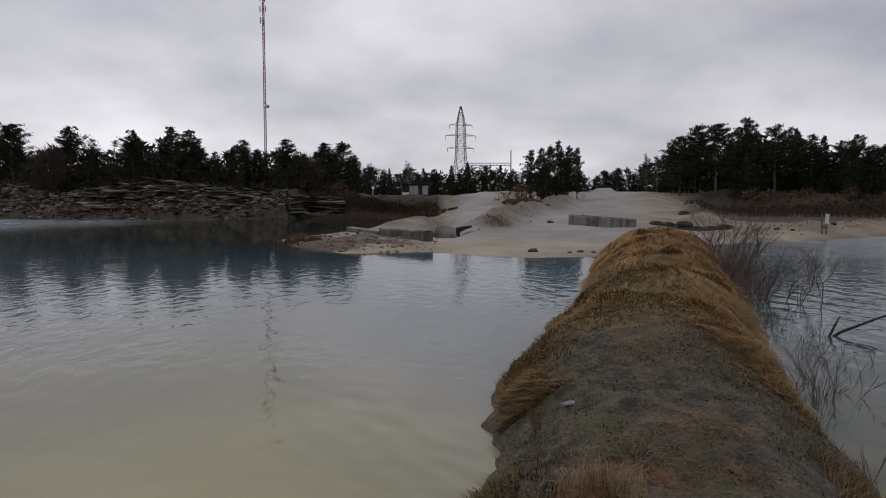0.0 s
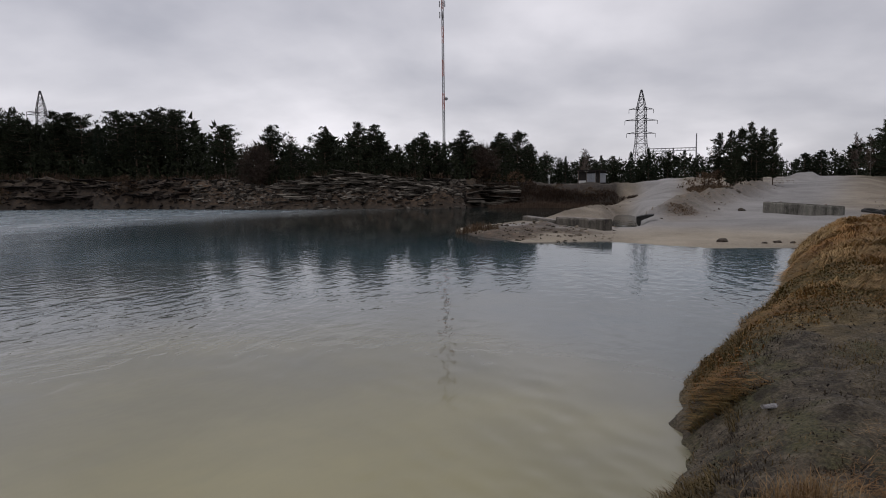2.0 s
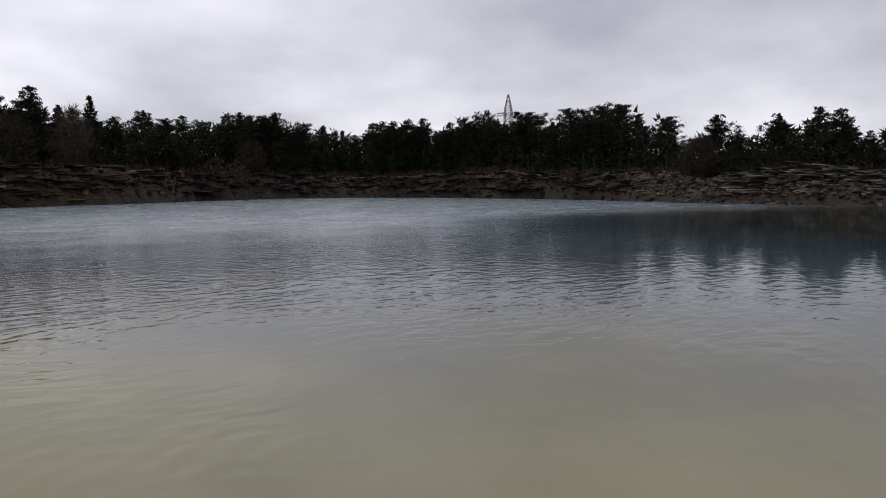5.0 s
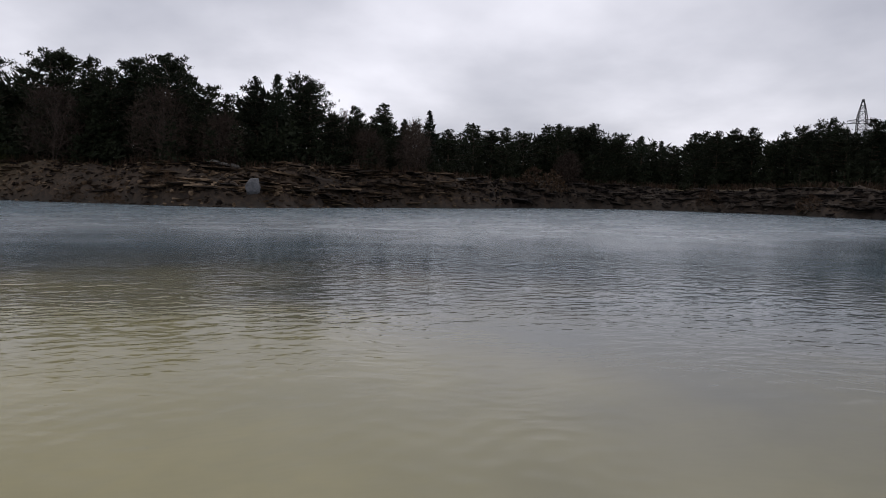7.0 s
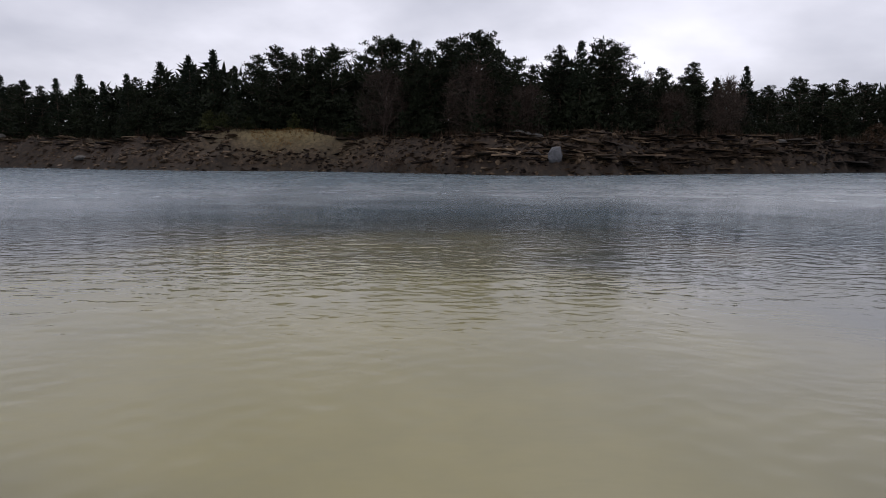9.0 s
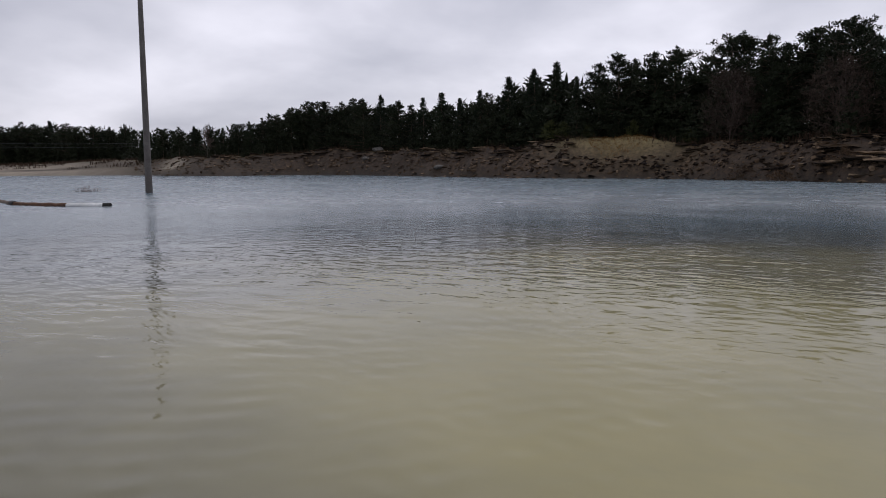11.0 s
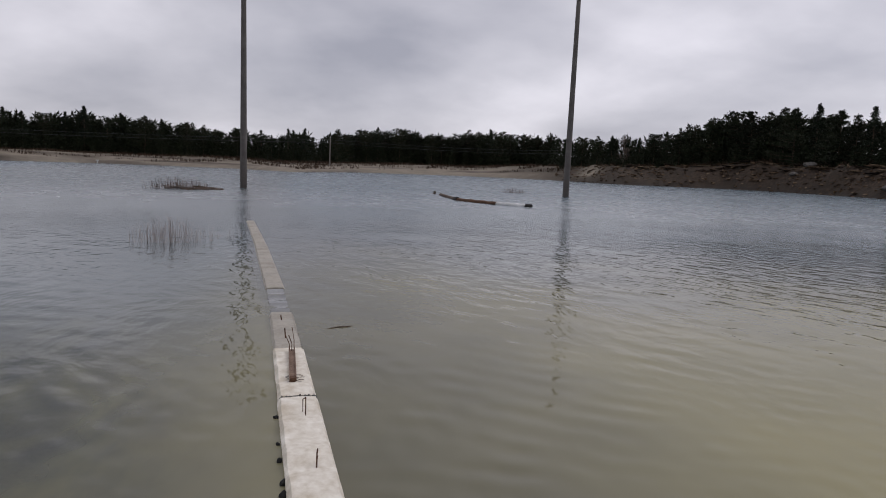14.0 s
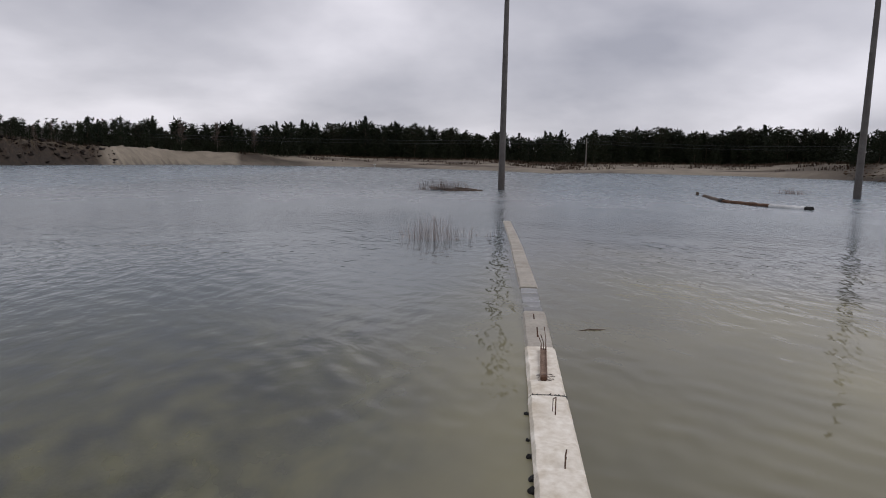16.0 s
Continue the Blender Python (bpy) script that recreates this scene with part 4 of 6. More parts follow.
def back_woods():
    rng = random.Random(9)
    tu = [s[0] for s in skyline]; di = [s[1] for s in skyline]; hi = [s[2] for s in skyline]
    spots = []
    t = -40.0
    while t < 216:
        r = np.interp(t, tu, di); h = np.interp(t, tu, hi)
        for k in range(5):
            rr = r + 2 + k * 4.5 + rng.uniform(-2, 3)
            x, y = polar(t + rng.uniform(-0.4, 0.4), rr)
            spots.append((x, y, 2.9, h * rng.uniform(0.66, 0.94) * (1.06 if t > 138 else 1.0)))
        t += 75.0 / r * 0.95
    simple_trees("back_woods", "dense dark conifer forest behind the quarry banks", spots, PINE)
    spots = []
    t = -40.0
    while t < 216:
        r = np.interp(t, tu, di); h = np.interp(t, tu, hi)
        x, y = polar(t, r - rng.uniform(0, 5))
        z = ground_at(x, y)
        if z > 1.2 and not -22 < t < 6:
            spots.append((x, y, z - 0.1, h * rng.uniform(0.25, 0.55)))
        t += 75.0 / r * 0.6
    simple_trees("undergrowth", "dark bushes and young pines along the forest edge", spots, PINE)


back_woods()

# ---------------------------------------------------------------- masts and pylons


def lattice(bm, levels, bar=0.12):
    """Square lattice: legs, rings and crossed braces between (height, half width) levels."""
    for (z0, w0), (z1, w1) in zip(levels, levels[1:]):
        c0 = [Vector((sx * w0, sy * w0, z0)) for sx, sy in ((-1, -1), (1, -1), (1, 1), (-1, 1))]
        c1 = [Vector((sx * w1, sy * w1, z1)) for sx, sy in ((-1, -1), (1, -1), (1, 1), (-1, 1))]
        for k in range(4):
            tube(bm, [c0[k], c1[k]], bar, 4, False)
            tube(bm, [c1[k], c1[(k + 1) % 4]], bar * 0.6, 3, False)
            tube(bm, [c0[k], c1[(k + 1) % 4]], bar * 0.6, 3, False)
            tube(bm, [c0[(k + 1) % 4], c1[k]], bar * 0.6, 3, False)


def pylon(turn, r, top, arms):
    x, y = polar(turn, r)
    z = ground_at(x, y)
    root = thing("power_pylon", "grey steel lattice power pylon rising behind the trees", "pylon", (x, y, z), turn + 12, "power pylons")
    H = top - z
    bm = bmesh.new()
    zs = [0, .12, .23, .33, .42, .50, .58, .65, .72, .79, .86, .93, 1.0]
    lattice(bm, [(H * t, float(np.interp(t, [0, 0.45, 0.80, 1.0], [0.105, 0.052, 0.046, 0.006])) * H) for t in zs], 0.13)
    part("tower", bm, TOWER_STEEL, root)
    for t, w in arms:
        bm = bmesh.new()
        for s in (-1, 1):
            tip = Vector((s * w, 0, H * t))
            for q in (-0.5, 0.5):
                tube(bm, [Vector((s * H * 0.02, q, H * t)), tip], 0.10, 4, False)
                tube(bm, [Vector((s * H * 0.02, q, H * (t + 0.025))), tip], 0.08, 4, False)
            tube(bm, [tip, tip + Vector((0, 0, -1.6))], 0.09, 4, False)
        part("cross_arm", bm, TOWER_STEEL, root)


pylon(-1.45, 290, 40.0, [(0.53, 5.6), (0.67, 6.4), (0.79, 4.8)])
pylon(44.1, 290, 38.5, [(0.72, 4.6), (0.75, 4.6)])


def radio_mast():
    x, y = polar(14.25, 260)
    z = ground_at(x, y)
    root = thing("radio_mast", "tall slender red and white lattice radio mast with antennas", "mast", (x, y, z), 20)
    H, n = 78.0, 13
    for k in range(n):
        bm = bmesh.new()
        z0, z1 = H * k / n, H * (k + 1) / n
        w = 0.38 - 0.10 * k / n
        lattice(bm, [(z0 + (z1 - z0) * i / 4, w) for i in range(5)], 0.10)
        part("section", bm, (RED_STEEL, STEEL)[k % 2 if k > 3 else 1], root)
    bm = bmesh.new()
    bmesh.ops.create_uvsphere(bm, u_segments=12, v_segments=8, radius=0.62, matrix=Matrix.Translation((0.95, -0.6, 27.9)) @ Matrix.Diagonal((1, 0.5, 1, 1)))
    part("dish", bm, STEEL, root, "grey round microwave dish", True)
    for zz, n_ in ((58, 2), (62, 3), (66, 3), (71, 3), (75, 3)):
        for k in range(n_):
            a = k * 2.1 + zz
            bm = bmesh.new()
            box(bm, (0.35, 0.25, 2.2), (math.cos(a) * 1.15, math.sin(a) * 1.15, zz), bevel=0.05)
            tube(bm, [(0, 0, zz), (math.cos(a) * 1.15, math.sin(a) * 1.15, zz)], 0.06, 4)
            part("antenna_panel", bm, STEEL, root)
    bm = bmesh.new()
    tube(bm, [(0, 0, H), (0, 0, H + 3)], 0.08, 5)
    part("lightning_rod", bm, STEEL, root)


radio_mast()

# ---------------------------------------------------------------- concrete in and by the water


def lamp_post(x, y, high, lean):
    root = thing("concrete_post", "tall tapered grey concrete post standing in the water", "post", (x, y, -1.0), 0, "posts in the lake")
    bm = bmesh.new()
    n = 9
    pts = [(lean[0] * t * high, lean[1] * t * high, (high + 1) * t) for t in [i / n for i in range(n + 1)]]
    tube(bm, pts, [0.24 - 0.09 * i / n for i in range(n + 1)], 12)
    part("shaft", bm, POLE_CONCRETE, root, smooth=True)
    bm = bmesh.new()
    tx, ty, tz = pts[-1]
    tube(bm, [(tx, ty, tz - 0.02), (tx, ty, tz + 0.18)], [0.2, 0.17], 10)
    part("cap", bm, RUST, root, "dark rusty cap")


lamp_post(-4.2, -48.4, 15.0, (0.0, 0.0))
lamp_post(-26.6, -44.5, 14.0, (-0.012, 0.006))


def wall_segment(p, q, width, top, label, name="wall_block", mat=None, sink=0.55):
    """A length of concrete wall from p to q with its top at the height given."""
    (x0, y0), (x1, y1) = p, q
    L = math.hypot(x1 - x0, y1 - y0)
    turn = math.degrees(math.atan2(y1 - y0, x1 - x0))
    root = thing(name, label, "wall", ((x0 + x1) / 2, (y0 + y1) / 2, top - sink), turn, "blocks of the drowned wall")
    bm = bmesh.new()
    n = max(4, int(L / 0.12))
    rows = []
    for i in range(n + 1):
        s = -L / 2 + L * i / n
        h = 0.010 * math.sin(i * 1.7 + x0) + random.uniform(-0.006, 0.006)
        e0, e1 = random.uniform(-0.006, 0.003), random.uniform(-0.006, 0.003)
        w = width / 2
        rows.append([bm.verts.new((s, c, z)) for c, z in ((-w, 0), (-w + e0 * .5, sink - 0.03 + e0), (-w + 0.02 - e0, sink + h), (0, sink + h + 0.004), (w - 0.02 + e1, sink + h), (w - e1 * .5, sink - 0.03 + e1), (w, 0))])
    for a, b in zip(rows, rows[1:]):
        for k in range(6):
            bm.faces.new((a[k], b[k], b[k + 1], a[k + 1]))
    bm.faces.new(rows[0]); bm.faces.new(rows[-1][::-1])
    part("block", bm, mat or PALE_CONCRETE, root)
    return root


PALE = "pale bleached concrete wall block just above the water"
wall_segment((-0.56, -1.0), (-0.73, -3.1), 0.30, 0.05, PALE)
wall_segment((-0.73, -3.12), (-0.935, -5.22), 0.298, 0.06, PALE)
wall_segment((-0.94, -5.27), (-1.08, -6.70), 0.288, 0.055, PALE)
wall_segment((-1.08, -6.71), (-1.24, -8.35), 0.275, 0.03, "beige damp concrete wall block just above the water", mat=WET_CONCRETE)
AWASH = "concrete wall block awash at the water's surface"
wall_segment((-1.24, -8.40), (-1.385, -10.05), 0.27, 0.006, "wet concrete wall block under a thin film of water", mat=WET_FILM)
wall_segment((-1.39, -10.1), (-1.56, -12.55), 0.27, 0.035, AWASH, mat=WET_CONCRETE)
wall_segment((-1.56, -12.58), (-1.75, -15.2), 0.27, 0.033, AWASH, mat=WET_CONCRETE)
wall_segment((-1.75, -15.23), (-1.92, -18.0), 0.26, 0.03, AWASH, mat=WET_CONCRETE)
wall_segment((-1.92, -18.03), (-2.12, -21.5), 0.25, 0.028, AWASH, mat=WET_CONCRETE)



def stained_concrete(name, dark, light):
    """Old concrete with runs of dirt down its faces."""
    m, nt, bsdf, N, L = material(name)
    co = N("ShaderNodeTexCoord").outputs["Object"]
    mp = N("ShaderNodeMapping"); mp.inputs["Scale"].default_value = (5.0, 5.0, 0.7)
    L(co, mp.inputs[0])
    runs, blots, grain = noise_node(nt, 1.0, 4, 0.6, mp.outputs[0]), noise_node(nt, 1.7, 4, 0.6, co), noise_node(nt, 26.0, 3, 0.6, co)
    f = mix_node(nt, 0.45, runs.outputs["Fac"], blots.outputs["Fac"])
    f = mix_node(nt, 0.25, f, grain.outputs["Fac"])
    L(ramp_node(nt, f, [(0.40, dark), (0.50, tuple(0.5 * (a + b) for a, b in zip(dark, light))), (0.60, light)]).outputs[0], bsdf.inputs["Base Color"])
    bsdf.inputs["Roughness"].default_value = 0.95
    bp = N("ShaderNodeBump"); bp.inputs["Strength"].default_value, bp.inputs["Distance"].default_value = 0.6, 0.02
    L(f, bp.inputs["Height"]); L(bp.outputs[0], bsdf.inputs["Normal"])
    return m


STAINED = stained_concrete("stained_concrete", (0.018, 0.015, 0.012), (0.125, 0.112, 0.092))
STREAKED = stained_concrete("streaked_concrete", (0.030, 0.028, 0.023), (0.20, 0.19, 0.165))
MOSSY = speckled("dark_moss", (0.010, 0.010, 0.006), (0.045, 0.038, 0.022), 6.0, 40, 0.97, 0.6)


def ragged_block(L, deep, high, seed, crumble=0.03, sink=0.3):
    """A cast block along x with a worn, crumbling upper edge."""
    rng = random.Random(seed)
    bm = bmesh.new()
    n = max(6, int(L / 0.14))
    rows = []
    for i in range(n + 1):
        x = -L / 2 + L * i / n + (rng.uniform(-0.02, 0.02) if 0 < i < n else 0)
        top = high - crumble * max(0.0, noise.noise(Vector((i * 0.35, seed, 0)))) * 3 - rng.random() * crumble * 0.5
        e = [rng.uniform(0, crumble) for _ in range(2)]
        w = deep / 2
        rows.append([bm.verts.new(v) for v in ((x, -w, -sink), (x, -w + rng.uniform(0, 0.01), top * 0.5), (x, -w, top - 0.04 - e[0]), (x, -w + 0.03 + e[0], top), (x, w - 0.03 - e[1], top), (x, w, top - 0.04 - e[1]), (x, w, -sink))])
    for a, b in zip(rows, rows[1:]):
        for k in range(6):
            bm.faces.new((a[k], b[k], b[k + 1], a[k + 1]))
    bm.faces.new(rows[0]); bm.faces.new(rows[-1][::-1])
    return bm


def concrete_slab():
    p, q = Vector((6.45, 35.0)), Vector((8.95, 32.6))
    mid = (p + q) / 2
    root = thing("concrete_barrier", "grey stained concrete barrier block lying across the sandy road", "barrier", (mid.x, mid.y, ground_at(mid.x, mid.y) - 0.06), math.degrees(math.atan2(q.y - p.y, q.x - p.x)))
    root.matrix_basis = root.matrix_basis @ pose(0, 0, -0.13, 0, 2.8, 0)
    L = (q - p).length
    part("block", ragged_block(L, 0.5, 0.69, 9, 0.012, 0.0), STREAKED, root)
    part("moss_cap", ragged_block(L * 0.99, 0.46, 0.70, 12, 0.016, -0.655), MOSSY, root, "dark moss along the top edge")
    bm = bmesh.new()
    for s in (-1, 1):
        tube(bm, [(s * L * 0.3, -0.06, 0.66), (s * L * 0.3, -0.06, 0.73), (s * L * 0.3, 0.06, 0.73), (s * L * 0.3, 0.06, 0.66)], 0.012, 5)
    part("lifting_loops", bm, RUST, root, "rusty iron lifting loops")


concrete_slab()


def shore_wall():
    """Broken concrete retaining wall on the spit."""
    for p, q, h, seed in (((-4.5, 33.6), (-2.55, 29.0), 0.46, 3), ((-2.5, 28.9), (-0.55, 26.6), 0.60, 4)):
        P, Q = Vector(p), Vector(q)
        mid = (P + Q) / 2
        root = thing("retaining_wall", "low stained concrete retaining wall on the sandy spit", "wall", (mid.x, mid.y, 0.0), math.degrees(math.atan2(Q.y - P.y, Q.x - P.x)), "walls on the spit")
        L = (Q - P).length
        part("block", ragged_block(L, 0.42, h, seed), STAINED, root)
        # a paler strip runs along the top of the block
        bm = ragged_block(L * 0.985, 0.34, h + 0.012, seed + 7, 0.02, 0.0 - h + 0.06)
        part("top_strip", bm, PALE_BARK, root, "pale strip along the top edge")


shore_wall()


def hut():
    x, y = polar(2.35, 84)
    root = thing("hut", "small flat-roofed hut with light grey panels", "hut", (x, y, ground_at(x, y) + 0.02), 4)
    root.matrix_basis = root.matrix_basis @ Matrix.Diagonal((0.88, 0.9, 0.95, 1))
    # bare left face: the counter's shaded opening, painted dark on a solid box
    bm = bmesh.new(); box(bm, (3.6, 2.4, 1.55), (0, 0, 0.775), bevel=0.02)
    part("body", bm, DARK_PAINT, root)
    bm = bmesh.new(); box(bm, (4.0, 2.9, 0.10), (-0.05, -0.1, 1.66), Matrix.Rotation(radians(1.2), 4, "Y"), bevel=0.02)
    roof = part("roof", bm, DARK_PAINT, root, "dark overhanging flat roof")
    bm = bmesh.new(); box(bm, (4.02, 0.05, 0.14), (-0.05, -1.57, 1.63), Matrix.Rotation(radians(1.2), 4, "Y"), bevel=0.01)
    part("fascia", bm, DARK_PAINT, roof)
    for cx, w in ((-0.42, 0.55), (0.16, 0.55), (1.40, 0.72)):
        bm = bmesh.new(); box(bm, (w, 0.05, 1.12), (cx, -1.225, 0.72), bevel=0.01)
        part("panel", bm, GREY_PAINT, root, "light grey wall panel")
    bm = bmesh.new(); box(bm, (0.95, 0.05, 0.36), (-1.26, -1.225, 0.26), bevel=0.01)
    part("low_panel", bm, WHITE_PAINT, root, "whitish low panel under the dark-painted counter opening")
    for px in (-1.76, -0.74, 0.47, 1.0):
        bm = bmesh.new(); box(bm, (0.07, 0.07, 1.5), (px, -1.25, 0.76), bevel=0.008)
        part("post", bm, WOOD, root)
    bm = bmesh.new(); box(bm, (0.44, 0.04, 1.3), (0.73, -1.222, 0.70), bevel=0.01)
    door = part("door", bm, DARK_PAINT, root)
    bm = bmesh.new(); box(bm, (0.03, 0.04, 0.12), (0.58, -1.25, 0.75), bevel=0.005)
    part("handle", bm, STEEL, door)


hut()

# ---------------------------------------------------------------- rubble of the banks


def rock_shape(rng, flat=0.45):
    """An angular broken stone about one unit across."""
    bm = bmesh.new()
    for _ in range(11):
        bm.verts.new((rng.uniform(-0.5, 0.5), rng.uniform(-0.5, 0.5), rng.uniform(-0.5, 0.5) * flat))
    hull = bmesh.ops.convex_hull(bm, input=bm.verts[:])
    bmesh.ops.delete(bm, geom=list({v for v in hull["geom_interior"] + hull["geom_unused"] if isinstance(v, bmesh.types.BMVert)}), context="VERTS")
    bm.verts.index_update()
    vs = [v.co.copy() for v in bm.verts]
    fs = [tuple(v.index for v in f.verts) for f in bm.faces]
    bm.free()
    return vs, fs


SHAPES = [rock_shape(random.Random(200 + k), 0.35 + 0.12 * (k % 5)) for k in range(14)]


def stone_material(name, stops):
    m, nt, bsdf, N, L = material(name)
    geo = N("ShaderNodeNewGeometry")
    n = noise_node(nt, 2.5, 5, 0.65, geo.outputs["Position"])
    f = mix_node(nt, 0.45, geo.outputs["Random Per Island"], n.outputs["Fac"])
    L(ramp_node(nt, f, stops).outputs[0], bsdf.inputs["Base Color"])
    bsdf.inputs["Roughness"].default_value, bsdf.inputs["Specular IOR Level"].default_value = 0.95, 0.2
    bp = N("ShaderNodeBump"); bp.inputs["Strength"].default_value, bp.inputs["Distance"].default_value = 0.5, 0.08
    L(n.outputs["Fac"], bp.inputs["Height"]); L(bp.outputs[0], bsdf.inputs["Normal"])
    return m


PALE_STONE = stone_material("pale_rubble", [(0.25, (0.012, 0.010, 0.008)), (0.55, (0.045, 0.038, 0.031)), (0.82, (0.19, 0.17, 0.145))])
BROWN_STONE = stone_material("brown_rubble", [(0.25, (0.008, 0.005, 0.004)), (0.50, (0.030, 0.020, 0.012)), (0.66, (0.085, 0.055, 0.032)), (0.84, (0.24, 0.175, 0.115))])
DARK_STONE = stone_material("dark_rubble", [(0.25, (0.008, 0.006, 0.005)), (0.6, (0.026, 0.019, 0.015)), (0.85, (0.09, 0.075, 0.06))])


def rubble(name, label, mat, lo, hi, count, big, seed, top=1.0, long=1.8):
    rng = random.Random(seed)
    verts, faces = [], []
    turns = [rng.uniform(lo, hi) for _ in range(count)]
    dist = [float(np.interp(t, SHORE_TURN, SHORE_DIST)) + rng.uniform(-0.6, top * float(np.interp(t, SHORE_TURN, BANK_WIDE))) for t in turns]
    spots = [polar(t, r) for t, r in zip(turns, dist)]
    for (x, y), z, turn, r in zip(spots, land([p[0] for p in spots], [p[1] for p in spots])[0].tolist(), turns, dist):
        if z < -0.1 or (abs(turn - 111.5) < 4.5 and z > 2.4):
            continue
        s = big * rng.uniform(0.25, 1.0) ** 1.6
        vs, fs = rng.choice(SHAPES)
        m = pose(x, y, z + 0.05 * s, rng.gauss(0, 9), rng.gauss(0, 9), turn + rng.gauss(0, 28)) @ Matrix.Diagonal((s * rng.uniform(1.0, long), s, s, 1))
        k = len(verts)
        verts += [m @ v for v in vs]
        faces += [tuple(i + k for i in f) for f in fs]
    tagged(obj(name, verts, faces, mat), label, "rubble", kind="stuff")


def ledges(name, label, mat, lo, hi, count, seed, levels):
    """Broken strata: long flat slabs that stick out of the bank in a few lines."""
    rng = random.Random(seed)
    slabs = [rock_shape(random.Random(400 + k), 0.13 + 0.03 * (k % 3)) for k in range(8)]
    verts, faces = [], []
    turns = [rng.uniform(lo, hi) for _ in range(count)]
    depth = [rng.choice(levels) + rng.gauss(0, 0.03) for _ in turns]
    spots = [polar(t, float(np.interp(t, SHORE_TURN, SHORE_DIST)) + d * float(np.interp(t, SHORE_TURN, BANK_WIDE))) for t, d in zip(turns, depth)]
    for (x, y), z, turn in zip(spots, land([p[0] for p in spots], [p[1] for p in spots])[0].tolist(), turns):
        if z < 0.15 or abs(turn - 111.5) < 4.5:
            continue
        size = rng.uniform(0.8, 1.5)
        vs, fs = rng.choice(slabs)
        m = pose(x, y, z + rng.uniform(0.0, 0.12), rng.gauss(0, 4), rng.gauss(2, 4), turn + rng.gauss(0, 9)) @ Matrix.Diagonal((size * rng.uniform(1.4, 3.4), size, size * 1.2, 1))
        k = len(verts)
        verts += [m @ v for v in vs]
        faces += [tuple(i + k for i in f) for f in fs]
    tagged(obj(name, verts, faces, mat), label, "rock ledge", kind="stuff")


LEDGE_STONE = stone_material("pale_ledge", [(0.2, (0.02, 0.017, 0.013)), (0.55, (0.085, 0.075, 0.062)), (0.85, (0.25, 0.225, 0.19))])
ledges("limestone_ledge", "pale layered limestone slabs sticking out of the bank", LEDGE_STONE, 14.5, 27.5, 300, 71, (0.35, 0.6, 0.82, 1.0))
ledges("limestone_ledge", "grey layered rock slabs along the foot of the inlet", LEDGE_STONE, 8.5, 12.5, 60, 72, (0.1, 0.3, 0.5))
ledges("dark_ledge", "dark layered slabs in the bank of the deep shore", DARK_STONE, 34, 70, 320, 73, (0.3, 0.6, 0.9))
ledges("brown_ledge", "brown and grey layered slabs in the quarry bank", BROWN_STONE, 72, 98, 260, 74, (0.25, 0.5, 0.8, 1.0))
ledges("earthy_ledge", "earthy slabs and clods at the top of the low bank", BROWN_STONE, 106, 146, 200, 75, (0.7, 0.95))
rubble("limestone_rubble", "pale broken limestone slabs covering the bank", PALE_STONE, 12.5, 34.5, 3000, 0.55, 1, 1.05, 2.2)
rubble("dark_rubble", "dark broken stones along the bank of the deep shore", DARK_STONE, 34.5, 72, 2200, 0.75, 2, 1.0, 2.0)
rubble("brown_rubble", "brown and grey broken stones on the quarry bank", BROWN_STONE, 70, 122, 4600, 0.6, 3, 1.0, 2.0)
EARTH_STONE = stone_material("earthy_stone", [(0.25, (0.025, 0.016, 0.010)), (0.55, (0.085, 0.055, 0.033)), (0.85, (0.24, 0.175, 0.12))])
rubble("earthy_rubble", "earthy clods and stones on the low bank", EARTH_STONE, 120, 150, 1900, 0.6, 4, 1.0, 2.2)
rubble("bluff_rubble", "dark earthy clods on the bluff", DARK_STONE, 205, 218, 260, 1.2, 6)


def boulder(turn, r, size, label, mat, seed, lift=0.3):
    rng = random.Random(seed)
    bm = bmesh.new()
    bmesh.ops.create_icosphere(bm, subdivisions=2, radius=0.5)
    for v in bm.verts:
        v.co *= 1 + 0.35 * noise.noise(v.co * 2.2 + Vector((seed, 0, 0)))
    bmesh.ops.scale(bm, vec=size, verts=bm.verts)
    x, y = polar(turn, r)
    ob = part("boulder", bm, mat)
    ob.matrix_basis = pose(x, y, ground_at(x, y) + lift * size[2], rng.uniform(-10, 10), rng.uniform(-10, 10), turn + rng.uniform(-20, 20))
    tagged(ob, label, "boulder", "boulders on the bank")


BOULDER = speckled("grey_boulder", (0.065, 0.065, 0.068), (0.17, 0.17, 0.178), 1.2, 9, 0.9, 0.4)
boulder(90.15, 62.9, (1.3, 1.1, 1.5), "large smooth grey boulder halfway up the rubble bank", BOULDER, 5)
for k, (t, r, s) in enumerate(((91.6, 69.5, 1.6), (92.4, 69.8, 1.3), (93.2, 69.6, 1.5), (94.2, 70, 1.2), (89.4, 69.5, 1.0), (73.5, 81, 1.2), (131.5, 116, 2.0), (132.5, 116, 1.6), (126.6, 97, 1.6))):
    boulder(t, r, (s * 0.9, s * 0.7, s * 0.42), "grey broken boulder on top of the bank", ROCK, 40 + k)

# ---------------------------------------------------------------- growth on the dike


def blade(verts, faces, p, lean, high, w):
    side = Vector((-lean.y, lean.x, 0))
    side = side.normalized() * w if side.length > 1e-4 else Vector((w, 0, 0))
    k = len(verts)
    mid, tip = p + Vector((0, 0, high * 0.6)) + lean * 0.4, p + Vector((0, 0, high * 0.75)) + lean
    verts += [p - side, p + side, mid + side * 0.7, mid - side * 0.7, tip]
    faces += [(k, k + 1, k + 2, k + 3), (k + 3, k + 2, k + 4)]


